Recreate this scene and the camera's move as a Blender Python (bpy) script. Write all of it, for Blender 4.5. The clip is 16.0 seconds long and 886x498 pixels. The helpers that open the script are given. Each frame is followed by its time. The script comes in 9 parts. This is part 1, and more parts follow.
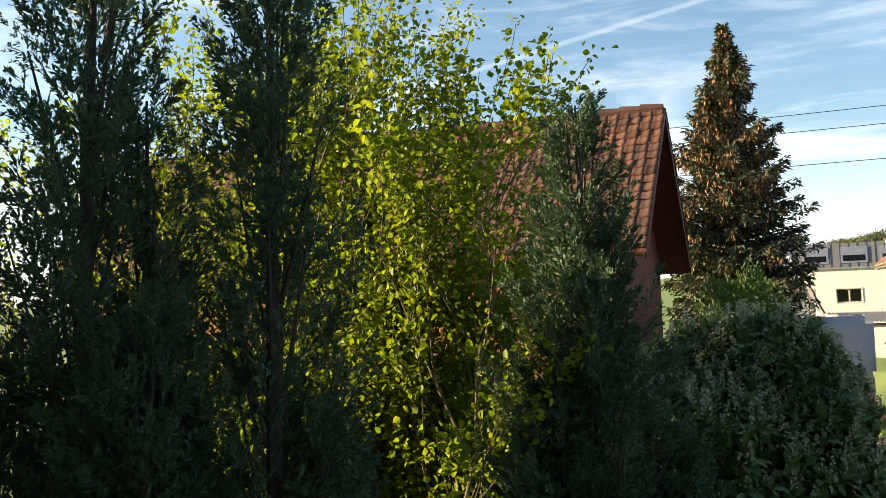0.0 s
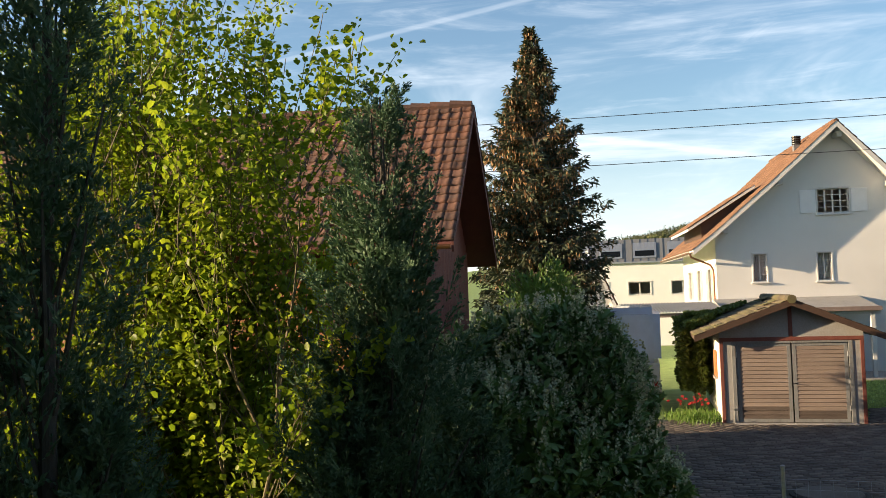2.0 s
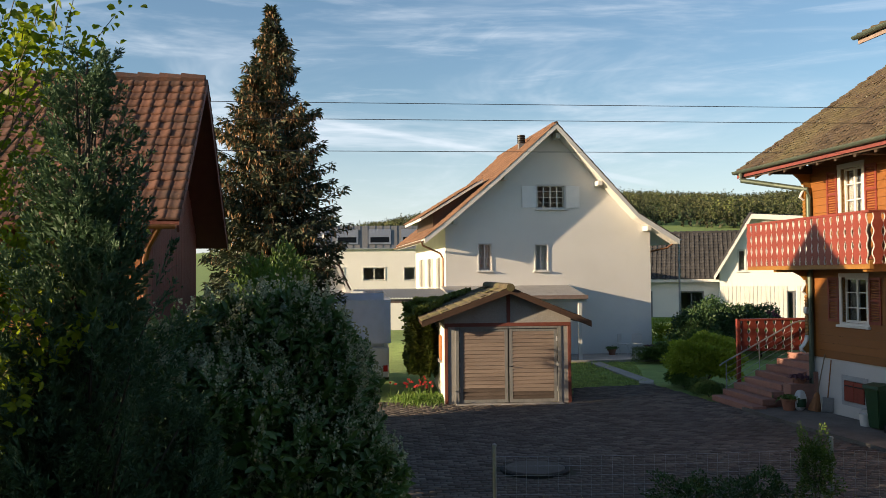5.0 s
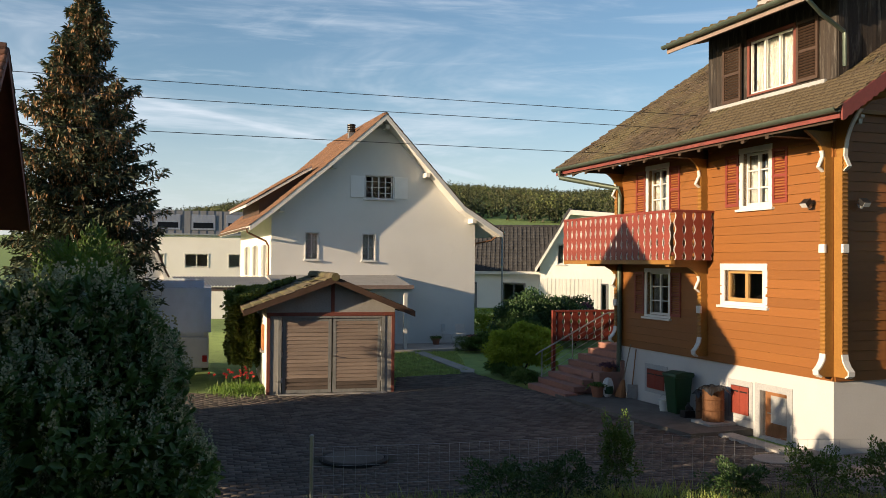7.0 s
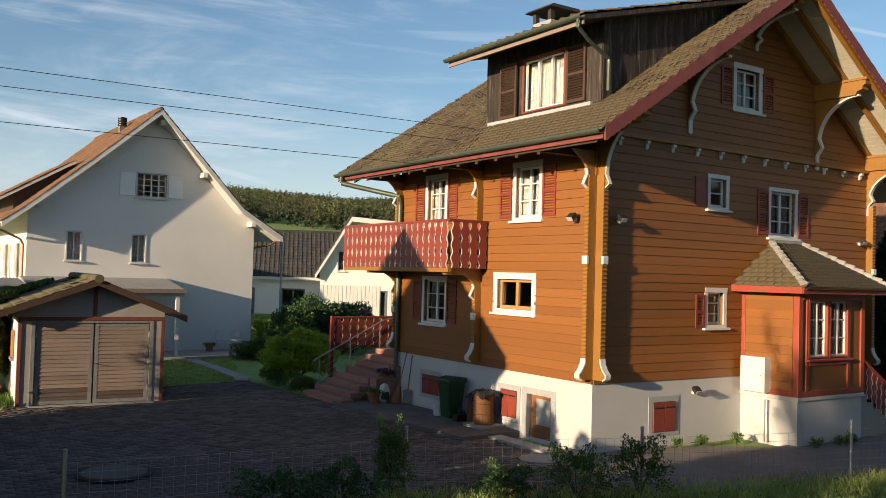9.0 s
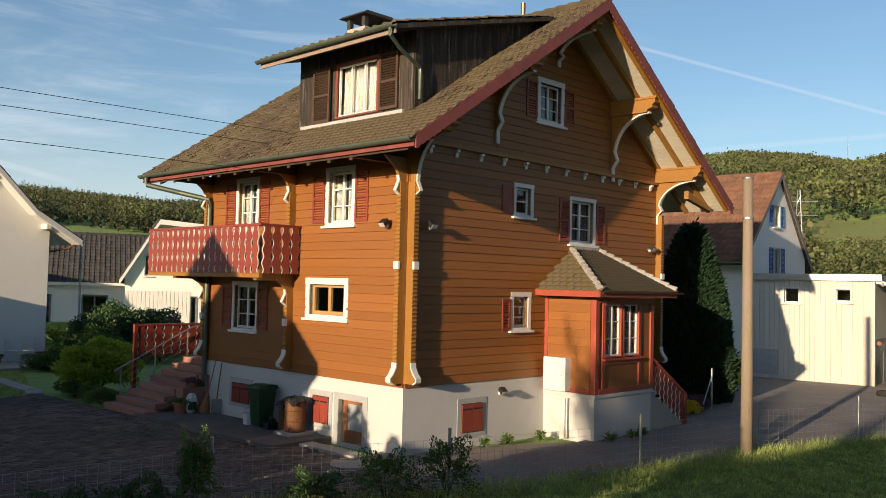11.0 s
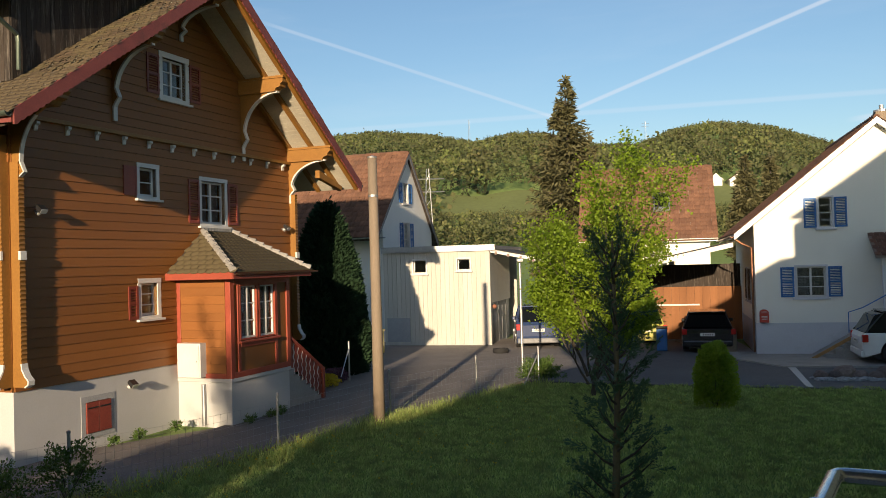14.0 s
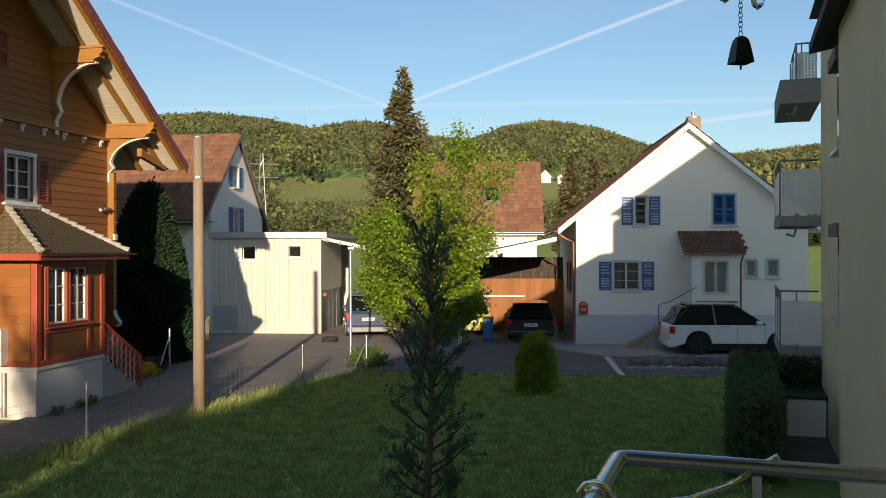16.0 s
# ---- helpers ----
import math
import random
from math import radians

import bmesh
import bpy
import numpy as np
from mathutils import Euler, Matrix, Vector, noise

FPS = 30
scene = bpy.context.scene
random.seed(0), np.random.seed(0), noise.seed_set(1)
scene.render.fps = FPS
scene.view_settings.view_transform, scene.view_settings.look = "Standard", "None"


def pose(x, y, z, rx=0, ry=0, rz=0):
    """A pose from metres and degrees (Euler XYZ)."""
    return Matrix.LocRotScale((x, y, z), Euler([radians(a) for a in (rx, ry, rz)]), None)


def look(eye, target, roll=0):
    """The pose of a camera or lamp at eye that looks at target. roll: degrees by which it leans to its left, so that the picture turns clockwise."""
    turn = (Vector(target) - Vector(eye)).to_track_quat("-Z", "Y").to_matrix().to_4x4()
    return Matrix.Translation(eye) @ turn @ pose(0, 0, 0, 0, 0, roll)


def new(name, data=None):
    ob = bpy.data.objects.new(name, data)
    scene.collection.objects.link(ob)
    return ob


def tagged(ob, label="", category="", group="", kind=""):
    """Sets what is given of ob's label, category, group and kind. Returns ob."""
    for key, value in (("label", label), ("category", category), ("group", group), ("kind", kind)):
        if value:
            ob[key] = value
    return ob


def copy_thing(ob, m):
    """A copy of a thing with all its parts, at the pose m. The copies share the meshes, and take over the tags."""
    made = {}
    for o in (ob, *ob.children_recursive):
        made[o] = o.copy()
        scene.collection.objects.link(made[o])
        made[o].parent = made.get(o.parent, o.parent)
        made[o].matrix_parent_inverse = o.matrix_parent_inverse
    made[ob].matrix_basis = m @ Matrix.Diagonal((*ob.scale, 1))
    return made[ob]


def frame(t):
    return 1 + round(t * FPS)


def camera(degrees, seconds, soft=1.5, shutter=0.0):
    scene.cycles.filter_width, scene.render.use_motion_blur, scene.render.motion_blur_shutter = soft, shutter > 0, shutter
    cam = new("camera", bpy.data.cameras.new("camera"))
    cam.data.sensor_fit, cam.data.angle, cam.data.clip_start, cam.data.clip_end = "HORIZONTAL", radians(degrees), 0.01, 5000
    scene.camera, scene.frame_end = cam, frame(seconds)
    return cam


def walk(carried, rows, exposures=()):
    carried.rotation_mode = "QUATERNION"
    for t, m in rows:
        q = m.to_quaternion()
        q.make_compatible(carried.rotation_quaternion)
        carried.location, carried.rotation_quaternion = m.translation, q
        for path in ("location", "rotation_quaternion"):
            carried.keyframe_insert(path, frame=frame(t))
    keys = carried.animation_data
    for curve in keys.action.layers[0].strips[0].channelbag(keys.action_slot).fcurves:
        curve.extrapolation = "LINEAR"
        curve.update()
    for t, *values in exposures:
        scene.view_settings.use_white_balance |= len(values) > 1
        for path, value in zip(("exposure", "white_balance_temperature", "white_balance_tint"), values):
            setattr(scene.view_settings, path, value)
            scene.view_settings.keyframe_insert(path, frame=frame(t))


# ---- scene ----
# The camera turns on a balcony at arm's length. Rows: seconds, place, yaw, pitch, roll.
cam = camera(53.64, 16.0, soft=0.8)
EYE = 3.6
ROWS = [
    (0.0, -0.046, 0.317, -0.006, -0.00, 3.97, 1.70),
    (0.5, -0.017, 0.332, -0.009, -4.05, 3.80, 1.84),
    (1.0, 0.003, 0.340, -0.008, -7.14, 3.52, 1.90),
    (1.5, 0.014, 0.347, -0.011, -9.59, 3.33, 1.93),
    (2.0, 0.024, 0.353, -0.009, -12.16, 3.08, 1.72),
    (2.5, 0.053, 0.396, -0.008, -15.47, 2.82, 1.56),
    (3.0, 0.076, 0.422, -0.008, -18.60, 2.66, 1.41),
    (3.5, 0.086, 0.431, -0.002, -20.25, 2.52, 1.26),
    (4.0, 0.100, 0.424, 0.002, -23.19, 2.30, 1.06),
    (6.5, 0.241, 0.357, 0.009, -37.06, 1.00, -0.19),
    (7.0, 0.272, 0.360, 0.011, -40.31, 1.02, -0.49),
    (7.5, 0.335, 0.403, -0.001, -45.43, 1.47, -1.44),
    (8.0, 0.349, 0.415, -0.006, -48.40, 1.78, -1.78),
    (8.5, 0.377, 0.445, -0.019, -52.34, 1.79, -1.64),
    (9.0, 0.383, 0.440, -0.017, -54.60, 1.72, -1.58),
    (9.5, 0.404, 0.450, -0.016, -58.33, 1.85, -1.48),
    (10.0, 0.411, 0.414, -0.010, -61.43, 2.09, -1.37),
    (12.5, 0.490, 0.199, 0.028, -75.30, 2.85, -0.84),
    (13.0, 0.548, 0.151, 0.031, -79.70, 2.99, -0.07),
    (13.5, 0.594, 0.096, 0.020, -85.42, 2.03, 0.95),
    (14.0, 0.610, 0.056, 0.020, -89.26, 0.96, 1.54),
    (14.5, 0.652, 0.016, 0.006, -92.45, 0.17, 1.62),
    (15.0, 0.649, -0.006, 0.002, -94.64, -0.10, 1.29),
    (15.5, 0.664, -0.029, -0.001, -97.01, -0.03, 0.67),
    (16.0, 0.710, -0.067, -0.010, -100.05, 0.11, 0.11),
]
walk(cam, [(t, pose(x, y, EYE + z, 90 + pitch, roll, yaw)) for t, x, y, z, yaw, pitch, roll in ROWS],
     exposures=[(0.0, 1.71, 6800, 10), (1.5, 1.56, 6650, 10), (3.5, 1.26, 6500, 10), (7.0, 0.89, 6330, 10), (10.0, 0.78, 6230, 10), (13.5, 0.71, 6290, 10), (15.0, 0.74, 6260, 10), (16.0, 0.78, 6240, 10)])

# ---- light: a low evening sun and a clear sky with thin high cloud ----
SUN_AZ, SUN_EL = 279.8, 10.5        # degrees, clockwise from +y


def sky_world():
    world = bpy.data.worlds.new("evening_sky")
    scene.world = world
    world.use_nodes = True
    nt = world.node_tree
    nt.nodes.clear()
    out = nt.nodes.new("ShaderNodeOutputWorld")
    bg = nt.nodes.new("ShaderNodeBackground")
    sky = nt.nodes.new("ShaderNodeTexSky")
    sky.sky_type = 'NISHITA'
    sky.sun_disc = False
    sky.sun_elevation = radians(SUN_EL)
    sky.sun_rotation = radians(SUN_AZ)
    sky.air_density, sky.dust_density, sky.ozone_density = 1.0, 0.7, 2.2
    bg.inputs["Strength"].default_value = 0.09
    tc = nt.nodes.new("ShaderNodeTexCoord")

    def math_node(op, a, b=None, clamp=False):
        n = nt.nodes.new("ShaderNodeMath")
        n.operation, n.use_clamp = op, clamp
        for k, v in enumerate((a, b)):
            if v is None:
                continue
            if isinstance(v, (int, float)):
                n.inputs[k].default_value = v
            else:
                nt.links.new(v, n.inputs[k])
        return n.outputs[0]

    def dot(vec):
        n = nt.nodes.new("ShaderNodeVectorMath")
        n.operation = 'DOT_PRODUCT'
        nt.links.new(tc.outputs["Generated"], n.inputs[0])
        n.inputs[1].default_value = vec
        return n.outputs["Value"]

    def wisps(scale, stretch, turn, lo, hi, detail=6.0):
        mp = nt.nodes.new("ShaderNodeMapping")
        mp.inputs["Rotation"].default_value = (0, 0, radians(turn))
        mp.inputs["Scale"].default_value = stretch
        nt.links.new(tc.outputs["Generated"], mp.inputs[0])
        n = nt.nodes.new("ShaderNodeTexNoise")
        n.inputs["Scale"].default_value, n.inputs["Detail"].default_value, n.inputs["Roughness"].default_value = scale, detail, 0.62
        n.inputs["Distortion"].default_value = 0.6
        nt.links.new(mp.outputs[0], n.inputs["Vector"])
        m = nt.nodes.new("ShaderNodeMapRange")
        m.interpolation_type = 'SMOOTHSTEP'
        m.inputs[1].default_value, m.inputs[2].default_value = lo, hi
        nt.links.new(n.outputs["Fac"], m.inputs[0])
        return m.outputs[0]

    def way(az, el):
        a, e = radians(az), radians(el)
        return Vector((math.sin(a) * math.cos(e), math.cos(a) * math.cos(e), math.sin(e)))

    def trail(p, q, width, strength):
        """A contrail: a thin band along the great circle through two directions, faded at its ends."""
        a, b = way(*p), way(*q)
        n = a.cross(b).normalized()
        mid = (a + b).normalized()
        reach = a.dot(mid)
        across = math_node('ABSOLUTE', dot(n))
        m = nt.nodes.new("ShaderNodeMapRange")
        m.interpolation_type = 'SMOOTHSTEP'
        m.inputs[1].default_value, m.inputs[2].default_value, m.inputs[3].default_value, m.inputs[4].default_value = width * 0.25, width, 1.0, 0.0
        nt.links.new(across, m.inputs[0])
        e = nt.nodes.new("ShaderNodeMapRange")
        e.interpolation_type = 'SMOOTHSTEP'
        e.inputs[1].default_value, e.inputs[2].default_value = reach, reach + (1 - reach) * 0.35
        nt.links.new(dot(mid), e.inputs[0])
        return math_node('MULTIPLY', math_node('MULTIPLY', m.outputs[0], e.outputs[0]), strength)
    cloud = math_node('MULTIPLY', wisps(2.2, (1.0, 1.0, 5.0), 20, 0.46, 0.78), 0.75)
    cloud = math_node('ADD', cloud, math_node('MULTIPLY', wisps(5.0, (1.0, 0.6, 7.0), 35, 0.52, 0.80), 0.35))
    # cloud lies to the north and north-east; the east is clear
    north = nt.nodes.new("ShaderNodeMapRange")
    north.interpolation_type = 'SMOOTHSTEP'
    north.inputs[1].default_value, north.inputs[2].default_value, north.inputs[3].default_value, north.inputs[4].default_value = 0.35, 0.80, 0.10, 1.0
    nt.links.new(dot(way(20, 0)), north.inputs[0])
    cloud = math_node('MULTIPLY', cloud, north.outputs[0])
    for p, q, w, s in TRAILS:
        cloud = math_node('ADD', cloud, trail(p, q, w, s))
    haze = nt.nodes.new("ShaderNodeMapRange")
    haze.interpolation_type = 'SMOOTHSTEP'
    haze.inputs[1].default_value, haze.inputs[2].default_value, haze.inputs[3].default_value, haze.inputs[4].default_value = 0.0, 0.22, 0.55, 0.0
    nt.links.new(dot((0, 0, 1)), haze.inputs[0])
    cloud = math_node('MINIMUM', math_node('ADD', cloud, math_node('MULTIPLY', haze.outputs[0], north.outputs[0])), 0.9, True)
    mx = nt.nodes.new("ShaderNodeMix")
    mx.data_type = 'RGBA'
    nt.links.new(cloud, mx.inputs[0])
    nt.links.new(sky.outputs[0], mx.inputs[6])
    mx.inputs[7].default_value = CLOUD
    nt.links.new(mx.outputs[2], bg.inputs[0])
    nt.links.new(bg.outputs[0], out.inputs[0])


CLOUD = (5.3, 5.6, 6.0, 1)
# contrails: two directions (azimuth, elevation), width, strength
TRAILS = [((-4, 13.6), (24, 19.6), 0.004, 0.18), ((77.5, 15.6), (99.0, 8.4), 0.0028, 0.27), ((96.0, 8.9), (121, 17.0), 0.0032, 0.48), ((80, 8.6), (130, 8.6), 0.004, 0.2), ((114, 7.8), (130, 9.0), 0.004, 0.4), ((18, 10.6), (44, 5.4), 0.005, 0.2)]
sky_world()
sun = new("sun", bpy.data.lights.new("sun", 'SUN'))
sun.data.energy, sun.data.angle, sun.data.color = 5.0, radians(0.53), (1.0, 0.75, 0.48)
az, el = radians(SUN_AZ), radians(SUN_EL)
sun.matrix_world = look((math.sin(az) * math.cos(el) * 100, math.cos(az) * math.cos(el) * 100, math.sin(el) * 100), (0, 0, 0))

# ---- small building kit ----
def thing(name, m=None, label="", category="", group="", kind=""):
    ob = new(name)
    ob.empty_display_size = 0.2
    if m is not None:
        ob.matrix_world = m
    return tagged(ob, label, category, group, kind)


def mesh_of(name, bm, material, smooth=False):
    me = bpy.data.meshes.new(name)
    bm.to_mesh(me)
    bm.free()
    if smooth:
        me.polygons.foreach_set("use_smooth", [True] * len(me.polygons))
    if material:
        me.materials.append(material)
    return me


def part(name, bm, material=None, parent=None, label="", smooth=False, m=None):
    """Links a bmesh (or a mesh) as one object under a thing or a part, in the parent's own coordinates."""
    me = bm if isinstance(bm, bpy.types.Mesh) else mesh_of(name, bm, material, smooth)
    ob = new(name, me)
    if parent is not None:
        ob.parent = parent
    if m is not None:
        ob.matrix_basis = m
    return tagged(ob, label)


def pydata(name, verts, faces, material, smooth=False):
    """A mesh from numpy arrays: verts (n, 3), faces (m, k)."""
    me = bpy.data.meshes.new(name)
    verts = np.asarray(verts, dtype=np.float32)
    faces = np.asarray(faces, dtype=np.int32)
    k = faces.shape[1]
    me.vertices.add(len(verts))
    me.vertices.foreach_set("co", verts.ravel())
    me.loops.add(faces.size)
    me.loops.foreach_set("vertex_index", faces.ravel())
    me.polygons.add(len(faces))
    me.polygons.foreach_set("loop_start", np.arange(0, faces.size, k, dtype=np.int32))
    me.polygons.foreach_set("loop_total", np.full(len(faces), k, dtype=np.int32))
    if smooth:
        me.polygons.foreach_set("use_smooth", np.ones(len(faces), dtype=bool))
    me.update(calc_edges=True)
    me.validate()
    if material:
        me.materials.append(material)
    return me


def box(bm, x0, x1, y0, y1, z0, z1, m=None):
    vs = [bm.verts.new((m @ Vector(p)) if m else p) for p in
          ((x0, y0, z0), (x1, y0, z0), (x1, y1, z0), (x0, y1, z0), (x0, y0, z1), (x1, y0, z1), (x1, y1, z1), (x0, y1, z1))]
    for f in ((3, 2, 1, 0), (4, 5, 6, 7), (0, 1, 5, 4), (1, 2, 6, 5), (2, 3, 7, 6), (3, 0, 4, 7)):
        bm.faces.new([vs[i] for i in f])
    return vs


def boxed(*a, bevel=0.0, m=None):
    bm = bmesh.new()
    box(bm, *a, m=m)
    if bevel:
        bmesh.ops.bevel(bm, geom=bm.edges[:], offset=bevel, segments=2, affect='EDGES', profile=0.5)
    return bm


def prism(bm, poly, y0, y1, axis="y"):
    """Extrudes a polygon of (a, b) pairs. axis y: (x, z) pairs along y; x: (y, z) pairs along x; z: (x, y) pairs along z."""
    put = {"y": lambda a, b, c: (a, c, b), "x": lambda a, b, c: (c, a, b), "z": lambda a, b, c: (a, b, c)}[axis]
    lo = [bm.verts.new(put(a, b, y0)) for a, b in poly]
    hi = [bm.verts.new(put(a, b, y1)) for a, b in poly]
    n = len(poly)
    fs = [bm.faces.new(lo), bm.faces.new(hi[::-1])]
    for i in range(n):
        fs.append(bm.faces.new((lo[i], hi[i], hi[(i + 1) % n], lo[(i + 1) % n])))
    bmesh.ops.recalc_face_normals(bm, faces=fs)
    return bm


def prismed(poly, y0, y1, axis="y"):
    return prism(bmesh.new(), poly, y0, y1, axis)


def ribbon(pts, half):
    """The outline of a band of that half width along a line of (a, b) pairs."""
    left, right = [], []
    for i, (a, b) in enumerate(pts):
        p, q = pts[max(i - 1, 0)], pts[min(i + 1, len(pts) - 1)]
        dx, dy = q[0] - p[0], q[1] - p[1]
        n = math.hypot(dx, dy) or 1
        h = half(i / (len(pts) - 1)) if callable(half) else half
        left.append((a - dy / n * h, b + dx / n * h))
        right.append((a + dy / n * h, b - dx / n * h))
    return left + right[::-1]


def tube(bm, pts, r, sides=8, cap=True):
    """A round bar along 3D points; r is a number or one radius a point."""
    pts = [Vector(p) for p in pts]
    rs = r if isinstance(r, (list, tuple)) else [r] * len(pts)
    rings = []
    up = Vector((0.13, 0.29, 0.95))
    for i, p in enumerate(pts):
        d = (pts[min(i + 1, len(pts) - 1)] - pts[max(i - 1, 0)]).normalized()
        a = d.cross(up)
        if a.length < 0.05:
            a = d.cross(Vector((1, 0, 0)))
        a.normalize()
        b = d.cross(a)
        rings.append([bm.verts.new(p + (a * math.cos(k * math.tau / sides) + b * math.sin(k * math.tau / sides)) * rs[i]) for k in range(sides)])
    for r0, r1 in zip(rings, rings[1:]):
        for k in range(sides):
            bm.faces.new((r0[k], r1[k], r1[(k + 1) % sides], r0[(k + 1) % sides]))
    if cap:
        bm.faces.new(rings[0])
        bm.faces.new(rings[-1][::-1])
    return bm


def tubed(pts, r, sides=8):
    return tube(bmesh.new(), pts, r, sides)


def lathe(bm, profile, sides=24, at=(0, 0, 0)):
    """Turns a profile of (radius, z) pairs."""
    rings = [[bm.verts.new((at[0] + r * math.cos(k * math.tau / sides), at[1] + r * math.sin(k * math.tau / sides), at[2] + z)) for k in range(sides)] for r, z in profile]
    for r0, r1 in zip(rings, rings[1:]):
        for k in range(sides):
            bm.faces.new((r0[k], r0[(k + 1) % sides], r1[(k + 1) % sides], r1[k]))
    bm.faces.new(rings[0][::-1])
    bm.faces.new(rings[-1])
    return bm


def clip(poly, x0, x1, z0, z1):
    """A polygon of (x, z) pairs cut to a rectangle."""
    for k, lim, keep in ((0, x0, 1), (0, x1, -1), (1, z0, 1), (1, z1, -1)):
        out = []
        for i, p in enumerate(poly):
            q = poly[(i + 1) % len(poly)]
            a, b = (p[k] - lim) * keep, (q[k] - lim) * keep
            if a >= 0:
                out.append(p)
            if (a > 0 and b < 0) or (a < 0 and b > 0):
                s = a / (a - b)
                out.append((p[0] + (q[0] - p[0]) * s, p[1] + (q[1] - p[1]) * s))
        poly = out
        if len(poly) < 3:
            return []
    area = sum(p[0] * q[1] - q[0] * p[1] for p, q in zip(poly, poly[1:] + poly[:1]))
    return poly if abs(area) > 2e-4 else []


def pierced(poly, holes, y0, y1, axis="y"):
    """A wall of that outline from y0 to y1 with rectangular holes (x0, x1, z0, z1) right through it."""
    bm = bmesh.new()
    xs = sorted({p[0] for p in poly} | {v for h in holes for v in h[:2]})
    xs = [min(p[0] for p in poly)] + [x for x in xs if any(abs(x - h[0]) < 1e-6 or abs(x - h[1]) < 1e-6 for h in holes)] + [max(p[0] for p in poly)]
    for x0, x1 in zip(xs, xs[1:]):
        if x1 - x0 < 1e-5:
            continue
        cuts = sorted((h[2], h[3]) for h in holes if h[0] < (x0 + x1) / 2 < h[1])
        z = -99.0
        for a, b in cuts + [(99.0, 99.0)]:
            piece = clip(poly, x0, x1, z, a)
            if piece:
                prism(bm, piece, y0, y1, axis)
            z = b
    return bm


# ---- materials ----
def nodes_of(name, rough=0.7, metal=0.0, spec=0.5):
    mat = bpy.data.materials.new(name)
    mat.use_nodes = True
    nt = mat.node_tree
    bsdf = nt.nodes["Principled BSDF"]
    bsdf.inputs["Roughness"].default_value = rough
    bsdf.inputs["Metallic"].default_value = metal
    bsdf.inputs["Specular IOR Level"].default_value = spec
    return mat, nt, bsdf


def node(nt, kind, **inputs):
    n = nt.nodes.new(kind)
    for k, v in inputs.items():
        n.inputs[k.replace("_", " ")].default_value = v
    return n


def mix(nt, fac, a, b, how='MIX'):
    n = nt.nodes.new("ShaderNodeMix")
    n.data_type, n.blend_type = 'RGBA', how
    for sock, v in ((n.inputs[0], fac), (n.inputs[6], a), (n.inputs[7], b)):
        if isinstance(v, (int, float)):
            sock.default_value = v
        elif isinstance(v, tuple):
            sock.default_value = (*v, 1) if len(v) == 3 else v
        else:
            nt.links.new(v, sock)
    return n.outputs[2]


def ramp(nt, src, lo, hi):
    n = nt.nodes.new("ShaderNodeMapRange")
    n.inputs[1].default_value, n.inputs[2].default_value = lo, hi
    nt.links.new(src, n.inputs[0])
    return n.outputs[0]


def coords(nt, scale=(1, 1, 1), space="Object"):
    tc = nt.nodes.new("ShaderNodeTexCoord")
    mp = nt.nodes.new("ShaderNodeMapping")
    mp.inputs["Scale"].default_value = scale
    nt.links.new(tc.outputs[space], mp.inputs[0])
    return mp.outputs[0]


def noise_of(nt, vec, scale, detail=4.0, rough=0.6):
    n = node(nt, "ShaderNodeTexNoise", Scale=scale, Detail=detail, Roughness=rough)
    nt.links.new(vec, n.inputs["Vector"])
    return n.outputs["Fac"]


def surface(name, a, b, scale=1.5, stretch=(1, 1, 1), rough=0.7, fine=18.0, bump=0.25, stain=None, stain_scale=0.5, stain_at=(0.55, 0.75),
            vary=0.0, metal=0.0, spec=0.4, island=False, depth=0.01, fine_mix=0.35):
    """Two colours mixed by a broad and a fine noise, with optional stains, a change from piece to piece, and fine relief."""
    mat, nt, bsdf = nodes_of(name, rough, metal, spec)
    vec = coords(nt, stretch)
    broad = noise_of(nt, vec, scale)
    grain = noise_of(nt, vec, fine, 6.0, 0.7)
    col = mix(nt, ramp(nt, broad, 0.3, 0.7), a, b)
    dark = tuple(c * 0.62 for c in a)
    col = mix(nt, fine_mix, col, mix(nt, ramp(nt, grain, 0.35, 0.65), dark, b))
    if vary:
        if island:
            rnd = nt.nodes.new("ShaderNodeNewGeometry").outputs["Random Per Island"]
        else:
            rnd = nt.nodes.new("ShaderNodeObjectInfo").outputs["Random"]
        hsv = nt.nodes.new("ShaderNodeHueSaturation")
        nt.links.new(ramp(nt, rnd, 0, 1), hsv.inputs["Fac"])
        hsv.inputs["Fac"].default_value = 1
        mr = nt.nodes.new("ShaderNodeMapRange")
        mr.inputs[3].default_value, mr.inputs[4].default_value = 1 - vary, 1 + vary
        nt.links.new(rnd, mr.inputs[0])
        nt.links.remove(hsv.inputs["Fac"].links[0])
        nt.links.new(mr.outputs[0], hsv.inputs["Value"])
        nt.links.new(col, hsv.inputs["Color"])
        col = hsv.outputs[0]
    if stain:
        s = noise_of(nt, coords(nt, stretch), stain_scale, 8.0, 0.75)
        col = mix(nt, ramp(nt, s, *stain_at), col, stain)
    nt.links.new(col, bsdf.inputs["Base Color"])
    if bump:
        bp = node(nt, "ShaderNodeBump", Strength=bump, Distance=depth)
        nt.links.new(grain, bp.inputs["Height"])
        nt.links.new(bp.outputs[0], bsdf.inputs["Normal"])
    return mat


